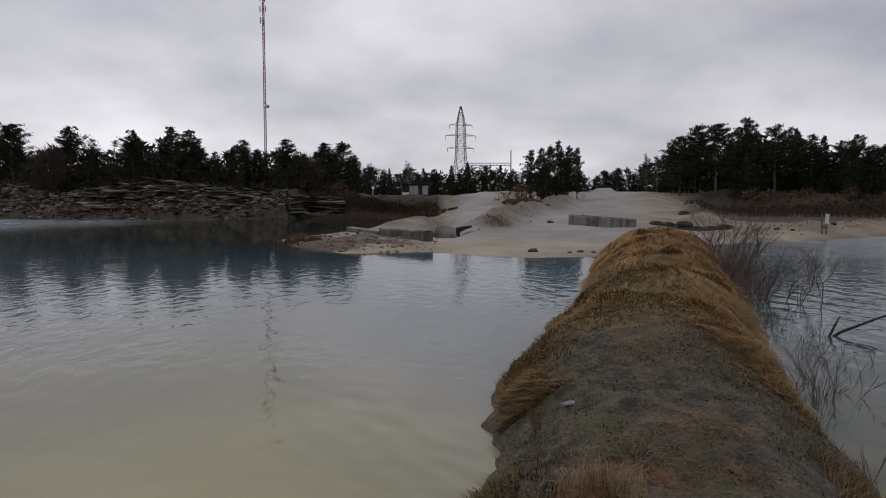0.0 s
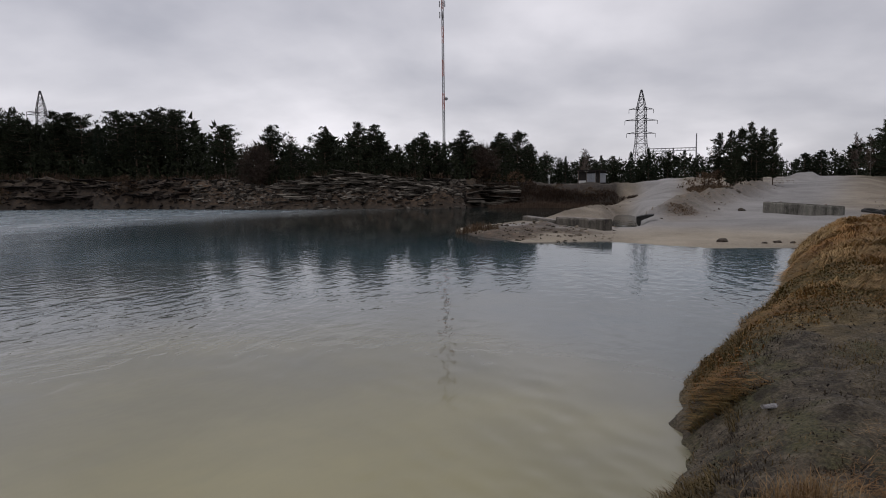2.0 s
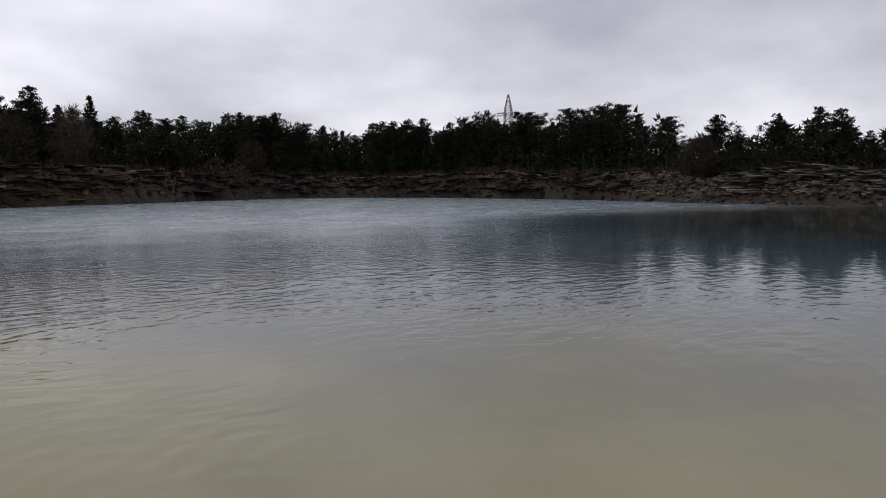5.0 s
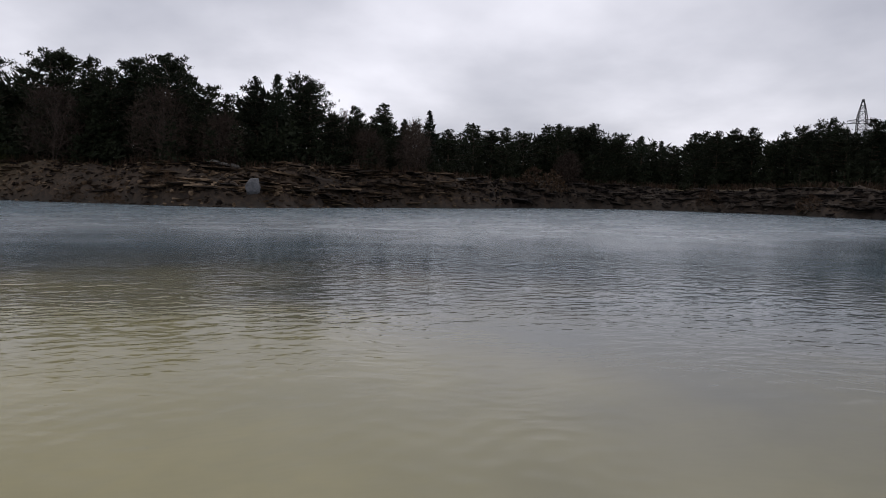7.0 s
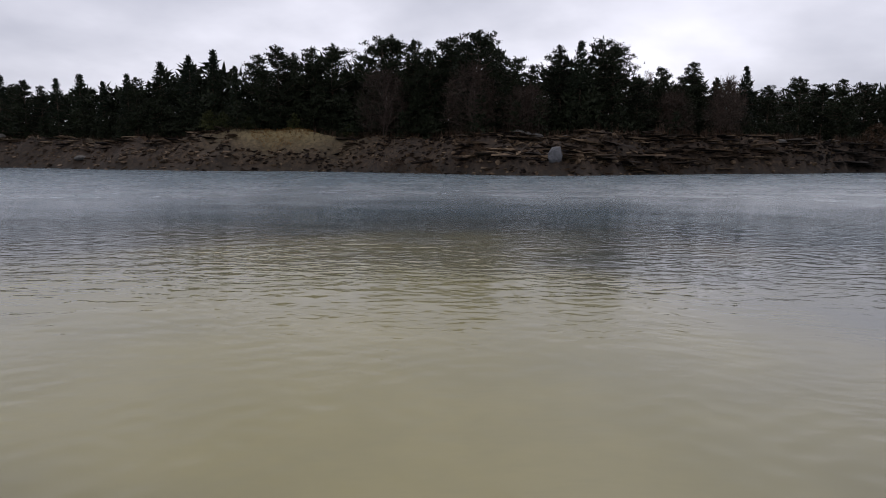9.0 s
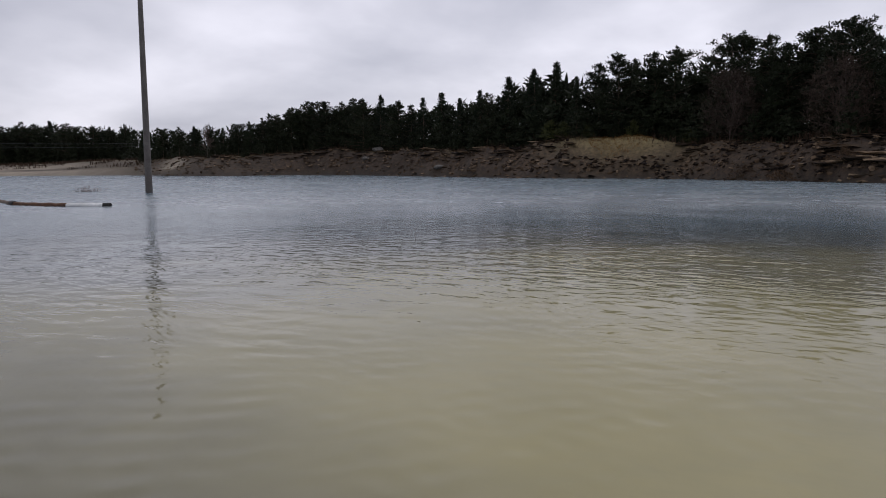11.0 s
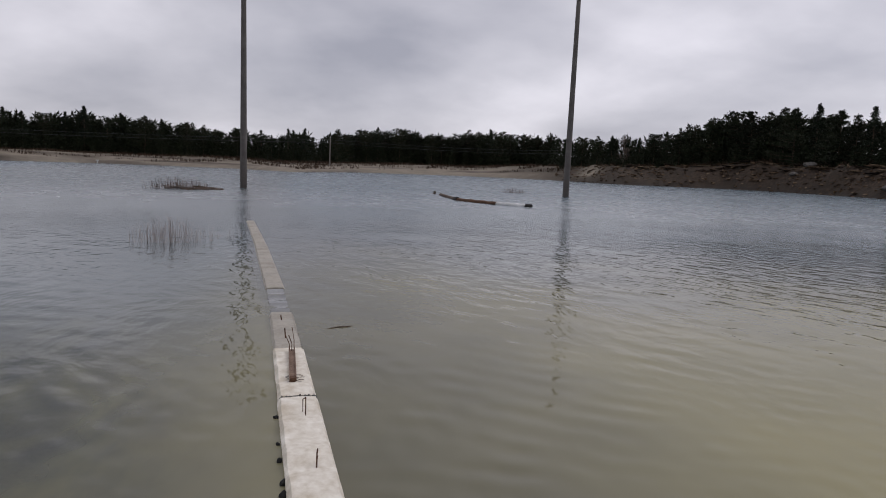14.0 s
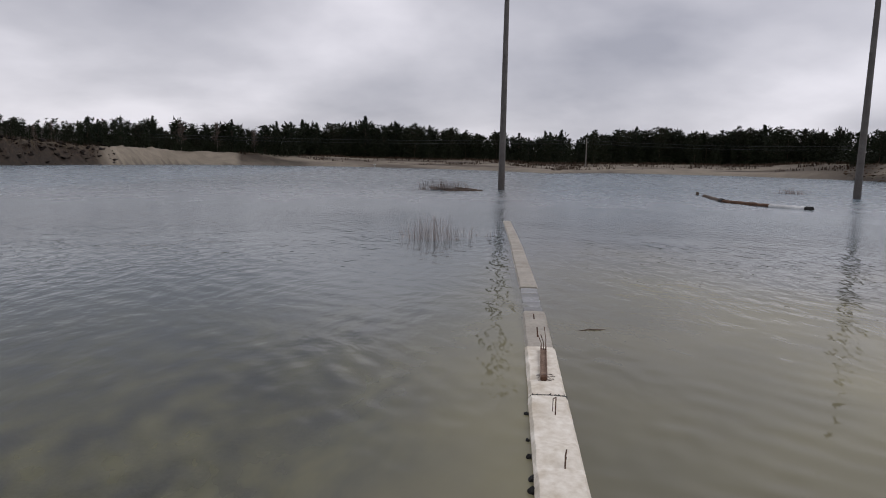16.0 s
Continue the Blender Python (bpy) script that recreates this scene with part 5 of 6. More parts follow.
def dike_grass():
    rng = random.Random(61)
    straw, moss = ([], []), ([], [])
    ys, xs = [], []
    for _ in range(72000):
        y = 5.0 + 20.5 * rng.random() ** 1.35
        l, r = np.interp(y, DIKE_Y, DIKE_LEFT), np.interp(y, DIKE_Y, DIKE_RIGHT)
        ys.append(y); xs.append(l + (r - l) * rng.uniform(0.0, 1.0))
    xs, ys = np.array(xs), np.array(ys)
    zs, us = dike_height(xs, ys)
    pick = fbm(xs * 0.8, ys * 0.55, 71, 3)
    bare = smooth((7.4 - ys + 2.2 * fbm(xs * 0.7, ys * 0.7, 73, 3) - np.abs(us) * 2.2) / 1.2)
    for x, y, z, u, f, b in zip(xs, ys, zs, us, pick, bare):
        if z < 0.0 or rng.random() < b:
            continue
        far = min(1.0, max(0.0, (y - 6) / 8))
        lush = f + 0.25 * u + rng.gauss(0, 0.22) > -0.05
        tuft = max(0.0, noise.noise(Vector((x * 2.3, y * 1.6, 9.0))))
        high = rng.uniform(0.02, 0.055) + (0.05 * far + 0.05 * abs(u) + 0.20 * tuft) * rng.random() * (1.3 if lush else 0.5)
        comb = 1.4 * noise.noise(Vector((x * 0.9, y * 0.7, 3.0)))
        way = Vector((0.10 * u + 0.10 * math.sin(comb * 2) + rng.gauss(0, 0.035), -0.09 * math.cos(comb * 2) + rng.gauss(0, 0.035), -0.03))
        lean = way * (0.9 + 0.6 * far + 0.7 * tuft) * rng.uniform(0.4, 1.3) * (1.0 if abs(u) < 0.8 else 0.6)
        dst = straw if (lush or rng.random() < 0.15) else moss
        blade(*dst, Vector((x, y, z - 0.01)), lean, high, rng.uniform(0.004, 0.008) * (1 + 1.6 * far))
    tagged(obj("dead_grass", *straw, STRAW), "golden dead grass combed over the dike", "grass", kind="stuff")
    tagged(obj("mossy_grass", *moss, MOSS), "short olive mossy turf on the dike", "grass", kind="stuff")
    # scattered wisps on the bare soil and the ragged fringe by the water
    fringe, wisps = ([], []), ([], [])
    for _ in range(11000):
        y = rng.uniform(0.8, 8.5)
        s = rng.choice((-1, 1))
        u = s * rng.uniform(0.72, 1.0)
        l, r = np.interp(y, DIKE_Y, DIKE_LEFT), np.interp(y, DIKE_Y, DIKE_RIGHT)
        x = (l + r) / 2 + u * (r - l) / 2
        if noise.noise(Vector((x * 1.4, y * 1.4, 4.0))) < (-0.12 if y < 5 else -0.3):
            continue
        z = float(dike_height(np.array([x]), np.array([y]))[0][0])
        if z < -0.03:
            continue
        blade(*fringe, Vector((x, y, z - 0.01)), Vector((s * rng.uniform(0, 0.10), rng.gauss(0, 0.06), 0)), rng.uniform(0.03, 0.12), 0.004)
    xs = np.array([rng.uniform(-0.9, 3.6) for _ in range(60000)]); ys = np.array([rng.uniform(0.6, 8.2) for _ in range(60000)])
    zs, us = dike_height(xs, ys)
    cl = fbm(xs * 1.3, ys * 1.3, 91, 4) + 0.25 * np.abs(us) ** 2 - 0.05
    for x, y, z, u, c in zip(xs.tolist(), ys.tolist(), zs.tolist(), us.tolist(), cl.tolist()):
        if z > 0.01 and c > 0.12 and rng.random() < (c - 0.12) * 4:
            blade(*fringe, Vector((x, y, z - 0.005)), Vector((rng.gauss(0, 0.03), rng.gauss(0, 0.03), 0)), rng.uniform(0.012, 0.05), 0.0028)
    tagged(obj("grass_fringe", *fringe, leafy("fringe_grass", (0.06, 0.042, 0.02), (0.19, 0.13, 0.058), drift=(0.075, 0.062, 0.024))), "brown grass fringe along the dike's edges", "grass", kind="stuff")
    for cx, cy, n, rad, up, run in ((0.70, 3.15, 520, 0.09, 0.28, 0.14), (0.80, 2.85, 300, 0.10, 0.20, 0.14), (1.42, 4.05, 260, 0.15, 0.045, 0.14), (1.70, 3.95, 90, 0.10, 0.04, 0.13), (1.05, 3.5, 160, 0.10, 0.045, 0.13),  (1.28, 3.75, 240, 0.16, 0.05, 0.16), (1.12, 3.45, 160, 0.12, 0.05, 0.14),
                                    (1.62, 3.95, 90, 0.12, 0.07, 0.12), (1.45, 3.1, 200, 0.16, 0.06, 0.16), (0.62, 4.0, 120, 0.2, 0.06, 0.08), (1.55, 3.5, 80, 0.1, 0.10, 0.16)):
        for _ in range(n):
            x, y = cx + rng.gauss(0, rad), cy + rng.gauss(0, rad * 0.6)
            z = float(dike_height(np.array([x]), np.array([y]))[0][0])
            if z > 0:
                blade(*wisps, Vector((x, y, z - 0.01)), Vector((rng.gauss(0, 1), rng.gauss(0, 1), 0)) * run * 0.6, up * rng.uniform(0.3, 1.0), 0.0022)
    tagged(obj("straw_wisps", *wisps, leafy("straw_wisps", (0.075, 0.045, 0.02), (0.34, 0.235, 0.125), drift=(0.14, 0.065, 0.022))), "dry straw wisps on the bare soil", "grass", kind="stuff")


dike_grass()


def draped_tufts():
    """Long dead grass that hangs over the crest of the dike in combed tufts."""
    rng = random.Random(63)
    rows = []
    for _ in range(2600):
        y = 5.6 + 19.5 * rng.random() ** 1.2
        l, r = float(np.interp(y, DIKE_Y, DIKE_LEFT)), float(np.interp(y, DIKE_Y, DIKE_RIGHT))
        u = rng.uniform(-0.97, 0.97)
        x = (l + r) / 2 + u * (r - l) / 2
        if noise.noise(Vector((x * 0.8, y * 0.55, 6.0))) + 0.30 * u + min(0.12 * (y - 9.0), 0.25) < rng.uniform(-0.12, 0.28):
            continue
        way = math.atan2(-0.55, 1.0 if u > -0.25 else -1.0) + 0.9 * noise.noise(Vector((x * 0.6, y * 0.5, 2.0)))
        long = rng.uniform(0.12, 0.30) * (1 + 0.05 * min(y - 5, 10))
        for _ in range(20):
            a, L = way + rng.gauss(0, 0.32), long * rng.uniform(0.5, 1.15)
            rows.append((x + rng.gauss(0, 0.05), y + rng.gauss(0, 0.05), math.cos(a) * L, math.sin(a) * L, rng.uniform(0.02, 0.11), rng.uniform(0.0024, 0.0046) * (1 + 0.10 * min(y - 5, 12))))
    A = np.array(rows)
    x0, y0, dx, dy, up, w = A.T
    z0, zm, zt = (dike_height(x0 + dx * q, y0 + dy * q)[0] for q in (0.0, 0.5, 1.0))
    n = np.hypot(dx, dy)
    sx, sy = -dy / n * w, dx / n * w
    keep = z0 > 0.02
    P = np.stack([np.stack([x0 - sx, y0 - sy, z0 - 0.01], -1), np.stack([x0 + sx, y0 + sy, z0 - 0.01], -1),
                  np.stack([x0 + dx * 0.5 + sx, y0 + dy * 0.5 + sy, zm + up], -1), np.stack([x0 + dx * 0.5 - sx, y0 + dy * 0.5 - sy, zm + up], -1),
                  np.stack([x0 + dx, y0 + dy, np.maximum(zt, 0) + 0.35 * up], -1)], 1)[keep]
    faces = [f for k in range(0, len(P) * 5, 5) for f in ((k, k + 1, k + 2, k + 3), (k + 3, k + 2, k + 4))]
    tagged(obj("draped_grass", P.reshape(-1, 3).tolist(), faces, PALE_STRAW), "long golden dead grass hanging in tufts over the dike", "grass", kind="stuff")


draped_tufts()


def dead_herbs():
    """Blackened dead herbs and matted litter in small clumps on the bare soil."""
    rng = random.Random(83)
    verts, faces = [], []
    clumps = [(0.98, 3.72, 0.07, 90, 0.05), (0.60, 3.35, 0.10, 110, 0.06), (0.48, 3.7, 0.08, 80, 0.05), (1.86, 4.5, 0.09, 60, 0.03), (2.0, 4.9, 0.08, 50, 0.03)]
    for _ in range(120):
        y = rng.uniform(2.4, 7.0)
        l, r = float(np.interp(y, DIKE_Y, DIKE_LEFT)), float(np.interp(y, DIKE_Y, DIKE_RIGHT))
        u = rng.choice((-1, -1, 1)) * rng.uniform(0.25, 0.9)
        clumps.append(((l + r) / 2 + u * (r - l) / 2, y, rng.uniform(0.03, 0.09), rng.randint(14, 40), rng.uniform(0.015, 0.05)))
    for cx, cy, rad, n, up in clumps:
        for _ in range(n):
            x, y = cx + rng.gauss(0, rad), cy + rng.gauss(0, rad * 0.7)
            z = float(dike_height(np.array([x]), np.array([y]))[0][0])
            if z > 0.02:
                blade(verts, faces, Vector((x, y, z - 0.005)), Vector((rng.gauss(0, 0.04), rng.gauss(0, 0.04), 0)), up * rng.uniform(0.4, 1.2), rng.uniform(0.0015, 0.004))
    tagged(obj("dead_herbs", verts, faces, leafy("dead_herbs", (0.010, 0.008, 0.006), (0.055, 0.038, 0.022))), "blackened dead herbs in clumps on the bare soil", "herbs", kind="stuff")


dead_herbs()


def soil_crumbs():
    """Small stones, crumbs and dark plant litter on the bare soil."""
    rng = random.Random(67)
    for name, label, mat, n, s0, s1 in (("gravel", "small pale stones on the bare soil", PALE_STONE, 420, 0.008, 0.028), ("plant_litter", "dark dead plant litter on the soil", DARK_STONE, 1700, 0.006, 0.02)):
        verts, faces = [], []
        while n:
            y = rng.uniform(1.0, 8.0)
            l, r = np.interp(y, DIKE_Y, DIKE_LEFT), np.interp(y, DIKE_Y, DIKE_RIGHT)
            x = rng.uniform(l + 0.1, r - 0.1)
            if noise.noise(Vector((x * 1.7, y * 1.7, len(name)))) < -0.05:
                n -= 1 if rng.random() < 0.3 else 0
                continue
            n -= 1
            z = float(dike_height(np.array([x]), np.array([y]))[0][0])
            s = rng.uniform(s0, s1)
            vs, fs = rng.choice(SHAPES)
            m = pose(x, y, z + s * 0.1, rng.gauss(0, 20), rng.gauss(0, 20), rng.uniform(0, 360)) @ Matrix.Diagonal((s * rng.uniform(1, 2.4), s, s, 1))
            k = len(verts)
            verts += [m @ v for v in vs]
            faces += [tuple(i + k for i in f) for f in fs]
        tagged(obj(name, verts, faces, mat), label, name.replace("_", " "), kind="stuff")


soil_crumbs()


def crushed_can():
    x, y = 0.85, 4.62
    z = float(dike_height(np.array([x]), np.array([y]))[0][0])
    bm = bmesh.new()
    bmesh.ops.create_cone(bm, cap_ends=True, segments=14, radius1=0.024, radius2=0.024, depth=0.10, matrix=Matrix.Rotation(radians(90), 4, "Y"))
    bmesh.ops.subdivide_edges(bm, edges=[e for e in bm.edges if abs(e.verts[0].co.x - e.verts[1].co.x) > 0.08], cuts=3)
    for v in bm.verts:
        v.co.z = v.co.z * (0.55 + 0.15 * math.sin(v.co.x * 60)) + 0.018
    can = part("drink_can", bm, speckled("dull_tin", (0.06, 0.055, 0.055), (0.34, 0.33, 0.33), 14, 60, 0.5, 0.2, 0.5))
    can.matrix_basis = pose(x, y, z, 5, 0, 25)
    tagged(can, "crushed silvery drink can lying on the soil", "can")


crushed_can()

# ---------------------------------------------------------------- shrubs and reeds


def shrub(x, y, z, high, stems, spread, seed, name="bare_shrub", label="leafless brown shrub standing in the shallow water", thick=0.012, mat=None, depth=2):
    rng = random.Random(seed)
    root = thing(name, label, "shrub", (x, y, z), 0, "shrubs in the water")
    for k in range(stems):
        a = rng.uniform(0, 6.28)
        p = Vector((rng.gauss(0, spread * 0.35), rng.gauss(0, spread * 0.35), -0.25))
        d = Vector((math.cos(a) * 0.45, math.sin(a) * 0.45, 1.0)).normalized()
        bm = bmesh.new()
        twigs(bm, rng, p, d, high * rng.uniform(0.35, 0.6), thick, depth)
        part("stem", bm, mat or TWIG, root)
    return root


shrub(5.7, 12.3, 0, 1.35, 26, 1.1, 101, thick=0.011, depth=3)
shrub(6.1, 14.8, 0, 1.2, 18, 1.0, 102, thick=0.011, depth=3)
shrub(7.7, 19.2, 0, 1.8, 14, 0.8, 103, thick=0.014, depth=3)
shrub(3.5, 6.4, 0, 0.85, 14, 0.5, 104, thick=0.006)
shrub(4.4, 7.7, 0, 0.6, 12, 0.9, 105, thick=0.0045)
shrub(4.4, 9.6, 0, 0.6, 14, 1.1, 106, thick=0.005)
shrub(2.75, 4.25, 0, 0.75, 5, 0.4, 107, thick=0.005, depth=1)
shrub(2.35, 3.6, 0.02, 0.45, 7, 0.35, 108, thick=0.004)
shrub(2.9, 5.4, 0.02, 0.3, 6, 0.3, 109, thick=0.004)

HAZY_TWIG = leafy("fine_twigs", (0.030, 0.021, 0.016), (0.075, 0.053, 0.041))


def willow(turn, r, high, wide, seed):
    """A rounded leafless bush-tree: a few stems and a dome of fine upright twigs."""
    rng = random.Random(seed)
    x, y = polar(turn, r)
    root = thing("bare_willow", "large rounded leafless brown willow on the bank", "tree", (x, y, ground_at(x, y) - 0.1), 0, "willows on the bank")
    for _ in range(5):
        bm = bmesh.new()
        a = rng.uniform(0, 6.28)
        d = Vector((math.cos(a) * 0.28, math.sin(a) * 0.28, 1)).normalized()
        twigs(bm, rng, Vector((math.cos(a) * 0.2, math.sin(a) * 0.2, 0)), d, high * 0.45, 0.05, 2)
        part("stem", bm, TWIG, root)
    verts, faces = [], []
    for _ in range(330):
        a, q, t = rng.uniform(0, 6.28), rng.random() ** 0.5, rng.random() ** 0.85
        w = wide * q * math.sin(math.pi * (0.16 + 0.80 * t)) ** 0.6
        tuft_mesh(rng, verts, faces, (math.cos(a) * w, math.sin(a) * w, high * (0.06 + 0.84 * t)), 0.85, 9, 0.9, 0.16)
    obj("crown", verts, faces, HAZY_TWIG, root, "dome of fine brown twigs")


for turn_, r_, high_, wide_, seed_ in ((104.1, 78, 7.6, 2.9, 121), (97.0, 72, 7.4, 3.0, 122), (77.4, 80, 6.0, 2.0, 123), (92.5, 71, 5.4, 2.2, 124), (81.2, 79, 5.0, 2.0, 125), (64.8, 100, 4.4, 1.8, 126), (29.4, 76, 4.2, 2.2, 127), (11.2, 73.5, 3.6, 1.8, 128)):
    willow(turn_, r_, high_, wide_, seed_)


def drowned_branch():
    root = thing("drowned_branch", "dark dead branch sticking out of the water", "branch", (5.15, 9.0, 0))
    bm = bmesh.new()
    tube(bm, [(-0.25, 0.0, -0.15), (0.1, 0.05, 0.05), (0.6, 0.1, 0.22), (1.3, 0.2, 0.42)], [0.022, 0.02, 0.016, 0.010], 6)
    part("limb", bm, RUBBER, root)
    bm = bmesh.new()
    tube(bm, [(-0.1, 0.0, -0.05), (0.0, 0.0, 0.16), (0.07, 0.02, 0.27)], [0.02, 0.014, 0.006], 5)
    part("side_limb", bm, RUBBER, root)


drowned_branch()


def reed_bed(name, label, cx, cy, rx, ry, n, high, seed, mat=REED, w=0.006, z0=0.0):
    rng = random.Random(seed)
    verts, faces = [], []
    spots = []
    for _ in range(n):
        a, q = rng.uniform(0, 6.28), rng.random() ** 0.6
        spots.append((cx + math.cos(a) * rx * q, cy + math.sin(a) * ry * q, q))
    heights = np.maximum(land([s[0] for s in spots], [s[1] for s in spots])[0], z0) - 0.05
    for (x, y, q), z in zip(spots, heights.tolist()):
        h = high * rng.uniform(0.3, 1.0) * (1.15 - q * 0.5)
        blade(verts, faces, Vector((x, y, z)), Vector((rng.gauss(0, 0.34), rng.gauss(0, 0.34), 0)) * h, h * 1.3, w)
    tagged(obj(name, verts, faces, mat), label, "reeds", kind="stuff")


DEAD_STALK = leafy("dead_stalks", (0.12, 0.085, 0.072), (0.27, 0.20, 0.17))
BROWN_REED = leafy("brown_reed", (0.030, 0.020, 0.014), (0.085, 0.056, 0.038))
reed_bed("reed_clump", "thin brown reeds standing in the lake", 0.05, -16.3, 0.85, 0.5, 240, 0.75, 1, DEAD_STALK, 0.0024)
reed_bed("reed_clump", "sparse thin brown reeds beside the drowned wall", -0.9, -17.0, 0.6, 0.35, 36, 0.42, 2, DEAD_STALK, 0.0024)
reed_bed("reed_clump", "brown reeds on the drowned debris heap", -0.1, -44.6, 2.0, 0.7, 260, 1.0, 3, DEAD_STALK, 0.011)
reed_bed("reed_clump", "faint brown reeds beyond the floating boom", -25.6, -50.5, 1.3, 0.6, 90, 0.6, 4, DEAD_STALK, 0.011)
reed_bed("reed_bed", "tall brown reeds along the narrow inlet", -7.4, 63.0, 4.6, 2.0, 3200, 0.75, 5, BROWN_REED, 0.012)
reed_bed("reed_bed", "tan dry grass on the tip of the spit", -5.7, 27.4, 0.9, 0.6, 420, 0.45, 6, REED, 0.014)

reed_bed("dry_grass_patch", "golden dead grass over the hillock", *polar(111.5, 86.5), 5.5, 4.5, 6000, 0.34, 11, STRAW, 0.02)
BRUSH = leafy("dark_brush", (0.022, 0.014, 0.010), (0.075, 0.048, 0.032))
reed_bed("brush_bed", "dense dark brown brush behind the sandy shore", 36, 54, 17, 10, 15000, 0.75, 7, BRUSH, 0.016)
reed_bed("brush_bed", "dense dark brown brush on the slope behind the inlet", -6.5, 69.6, 8, 2.6, 14000, 0.6, 8, BRUSH, 0.016)

reed_bed("dry_grass_patch", "brown dry grass beside the pines on the berm", 6.9, 57.5, 2.0, 4.5, 2600, 0.4, 9, REED, 0.03)
reed_bed("dry_grass_patch", "brown dry grass at the end of the sand berm", 2.7, 33.9, 0.75, 1.3, 700, 0.16, 10, REED, 0.016)


def shore_brush():
    """Low brown brush and dead grass in broken lines along the far beach."""
    rng = random.Random(19)
    verts, faces = [], []
    turns = [rng.uniform(149, 198) for _ in range(16000)]
    spots = []
    for t in turns:
        shore = float(np.interp(t, SHORE_TURN, SHORE_DIST))
        d = rng.uniform(7, 46)
        if noise.noise(Vector((t * 0.35, d * 0.30, 2.0))) + 0.012 * (d - 22) < 0.02:
            continue
        spots.append(polar(t, shore + d))
    for (x, y), z in zip(spots, land([p[0] for p in spots], [p[1] for p in spots])[0].tolist()):
        h = rng.uniform(0.3, 1.0)
        blade(verts, faces, Vector((x, y, z - 0.05)), Vector((rng.gauss(0, 0.3), rng.gauss(0, 0.3), 0)) * h, h, 0.10)
    tagged(obj("beach_brush", verts, faces, BRUSH), "low brown brush in broken lines on the far beach", "brush", kind="stuff")


shore_brush()


def bank_brush(name, label, mat, lo, hi, n, d0, d1, h0, h1, seed):
    """Ragged brush and dead grass along the top of the banks."""
    rng = random.Random(seed)
    verts, faces, spots = [], [], []
    for _ in range(n):
        t = rng.uniform(lo, hi)
        shore, wide = float(np.interp(t, SHORE_TURN, SHORE_DIST)), float(np.interp(t, SHORE_TURN, BANK_WIDE))
        d = wide * rng.uniform(d0, d1) + rng.uniform(0, 3)
        if noise.noise(Vector((t * 0.8, d * 0.5, seed))) < -0.05:
            continue
        spots.append(polar(t, shore + d))
    for (x, y), z in zip(spots, land([p[0] for p in spots], [p[1] for p in spots])[0].tolist()):
        h = rng.uniform(h0, h1)
        blade(verts, faces, Vector((x, y, z - 0.05)), Vector((rng.gauss(0, 0.35), rng.gauss(0, 0.35), 0)) * h, h, 0.016 + 0.012 * h)
    tagged(obj(name, verts, faces, mat), label, "brush", kind="stuff")


bank_brush("bank_brush", "dark leafless brush along the top of the banks", BRUSH, 13, 110, 16000, 0.75, 1.7, 0.4, 1.5, 31)
bank_brush("bank_brush", "dark leafless brush along the low far bank", BRUSH, 114, 150, 7000, 0.8, 1.7, 0.3, 1.1, 32)
bank_brush("bank_brush", "dark russet brush covering the bluff", BRUSH, 206, 219, 4000, 0.1, 1.6, 0.3, 0.9, 34)
bank_brush("bank_grass", "rusty dead grass on the edge of the banks", REED, 66, 150, 9000, 0.55, 1.25, 0.15, 0.5, 33)


def debris_heap():
    root = thing("driftwood_heap", "low heap of drowned boards and driftwood", "driftwood", (-0.6, -44.7, 0.0))
    rng = random.Random(8)
    for k in range(7):
        bm = bmesh.new()
        L = rng.uniform(1.2, 2.6)
        box(bm, (L, rng.uniform(0.12, 0.22), 0.10), (rng.uniform(-1.2, 0.6), rng.uniform(-0.4, 0.4), 0.02 + 0.05 * (k % 3)), pose(0, 0, 0, 0, rng.uniform(-4, 4), rng.uniform(-25, 25)), 0.02, 0.01)
        part("board", bm, (WOOD, PALE_BARK)[k % 2], root)


debris_heap()

# ---------------------------------------------------------------- things on the water and the sand


def boom():
    """Floating boom of old pipes."""
    runs = (((-16.35, -43.2), (-15.0, -37.2), 0.11, WOOD, "dark rotten length of the boom"), ((-14.85, -36.6), (-15.65, -33.0), 0.11, RUST, "rust-brown length of the boom"), ((-15.65, -32.98), (-16.45, -31.25), 0.12, WHITE_PAINT, "white painted length of the boom"))
    root = thing("floating_boom", "floating boom of rusty and white painted pipe", "boom", (0, 0, 0))
    for (x0, y0), (x1, y1), r, mat, label in runs:
        bm = bmesh.new()
        n = 10
        pts = [(x0 + (x1 - x0) * i / n, y0 + (y1 - y0) * i / n, 0.03 + 0.012 * math.sin(i * 2.1)) for i in range(n + 1)]
        tube(bm, pts, [r * (1 + 0.05 * math.sin(i * 3.7)) for i in range(n + 1)], 10)
        part("pipe", bm, mat, root, label)
    bm = bmesh.new()
    tube(bm, [(-16.45, -31.25, 0.03), (-16.58, -30.95, 0.03)], 0.13, 10)
    part("end_collar", bm, DARK_PAINT, root, "dark end collar")
    bm = bmesh.new()
    tube(bm, [(-15.02, -37.25, 0.05), (-14.86, -36.5, 0.05)], 0.14, 10)
    part("joint", bm, DARK_PAINT, root, "dark joint between two pipes")
    bm = bmesh.new()
    tube(bm, [(0, 0, -0.6), (0, 0, 0.14), (0, 0, 0.2)], [0.10, 0.10, 0.08], 8)
    ob = part("mooring_stump", bm, WOOD)
    ob.matrix_basis = pose(-16.7, -45.3, 0)
    tagged(ob, "short dark stump rising from the water", "stump")


boom()


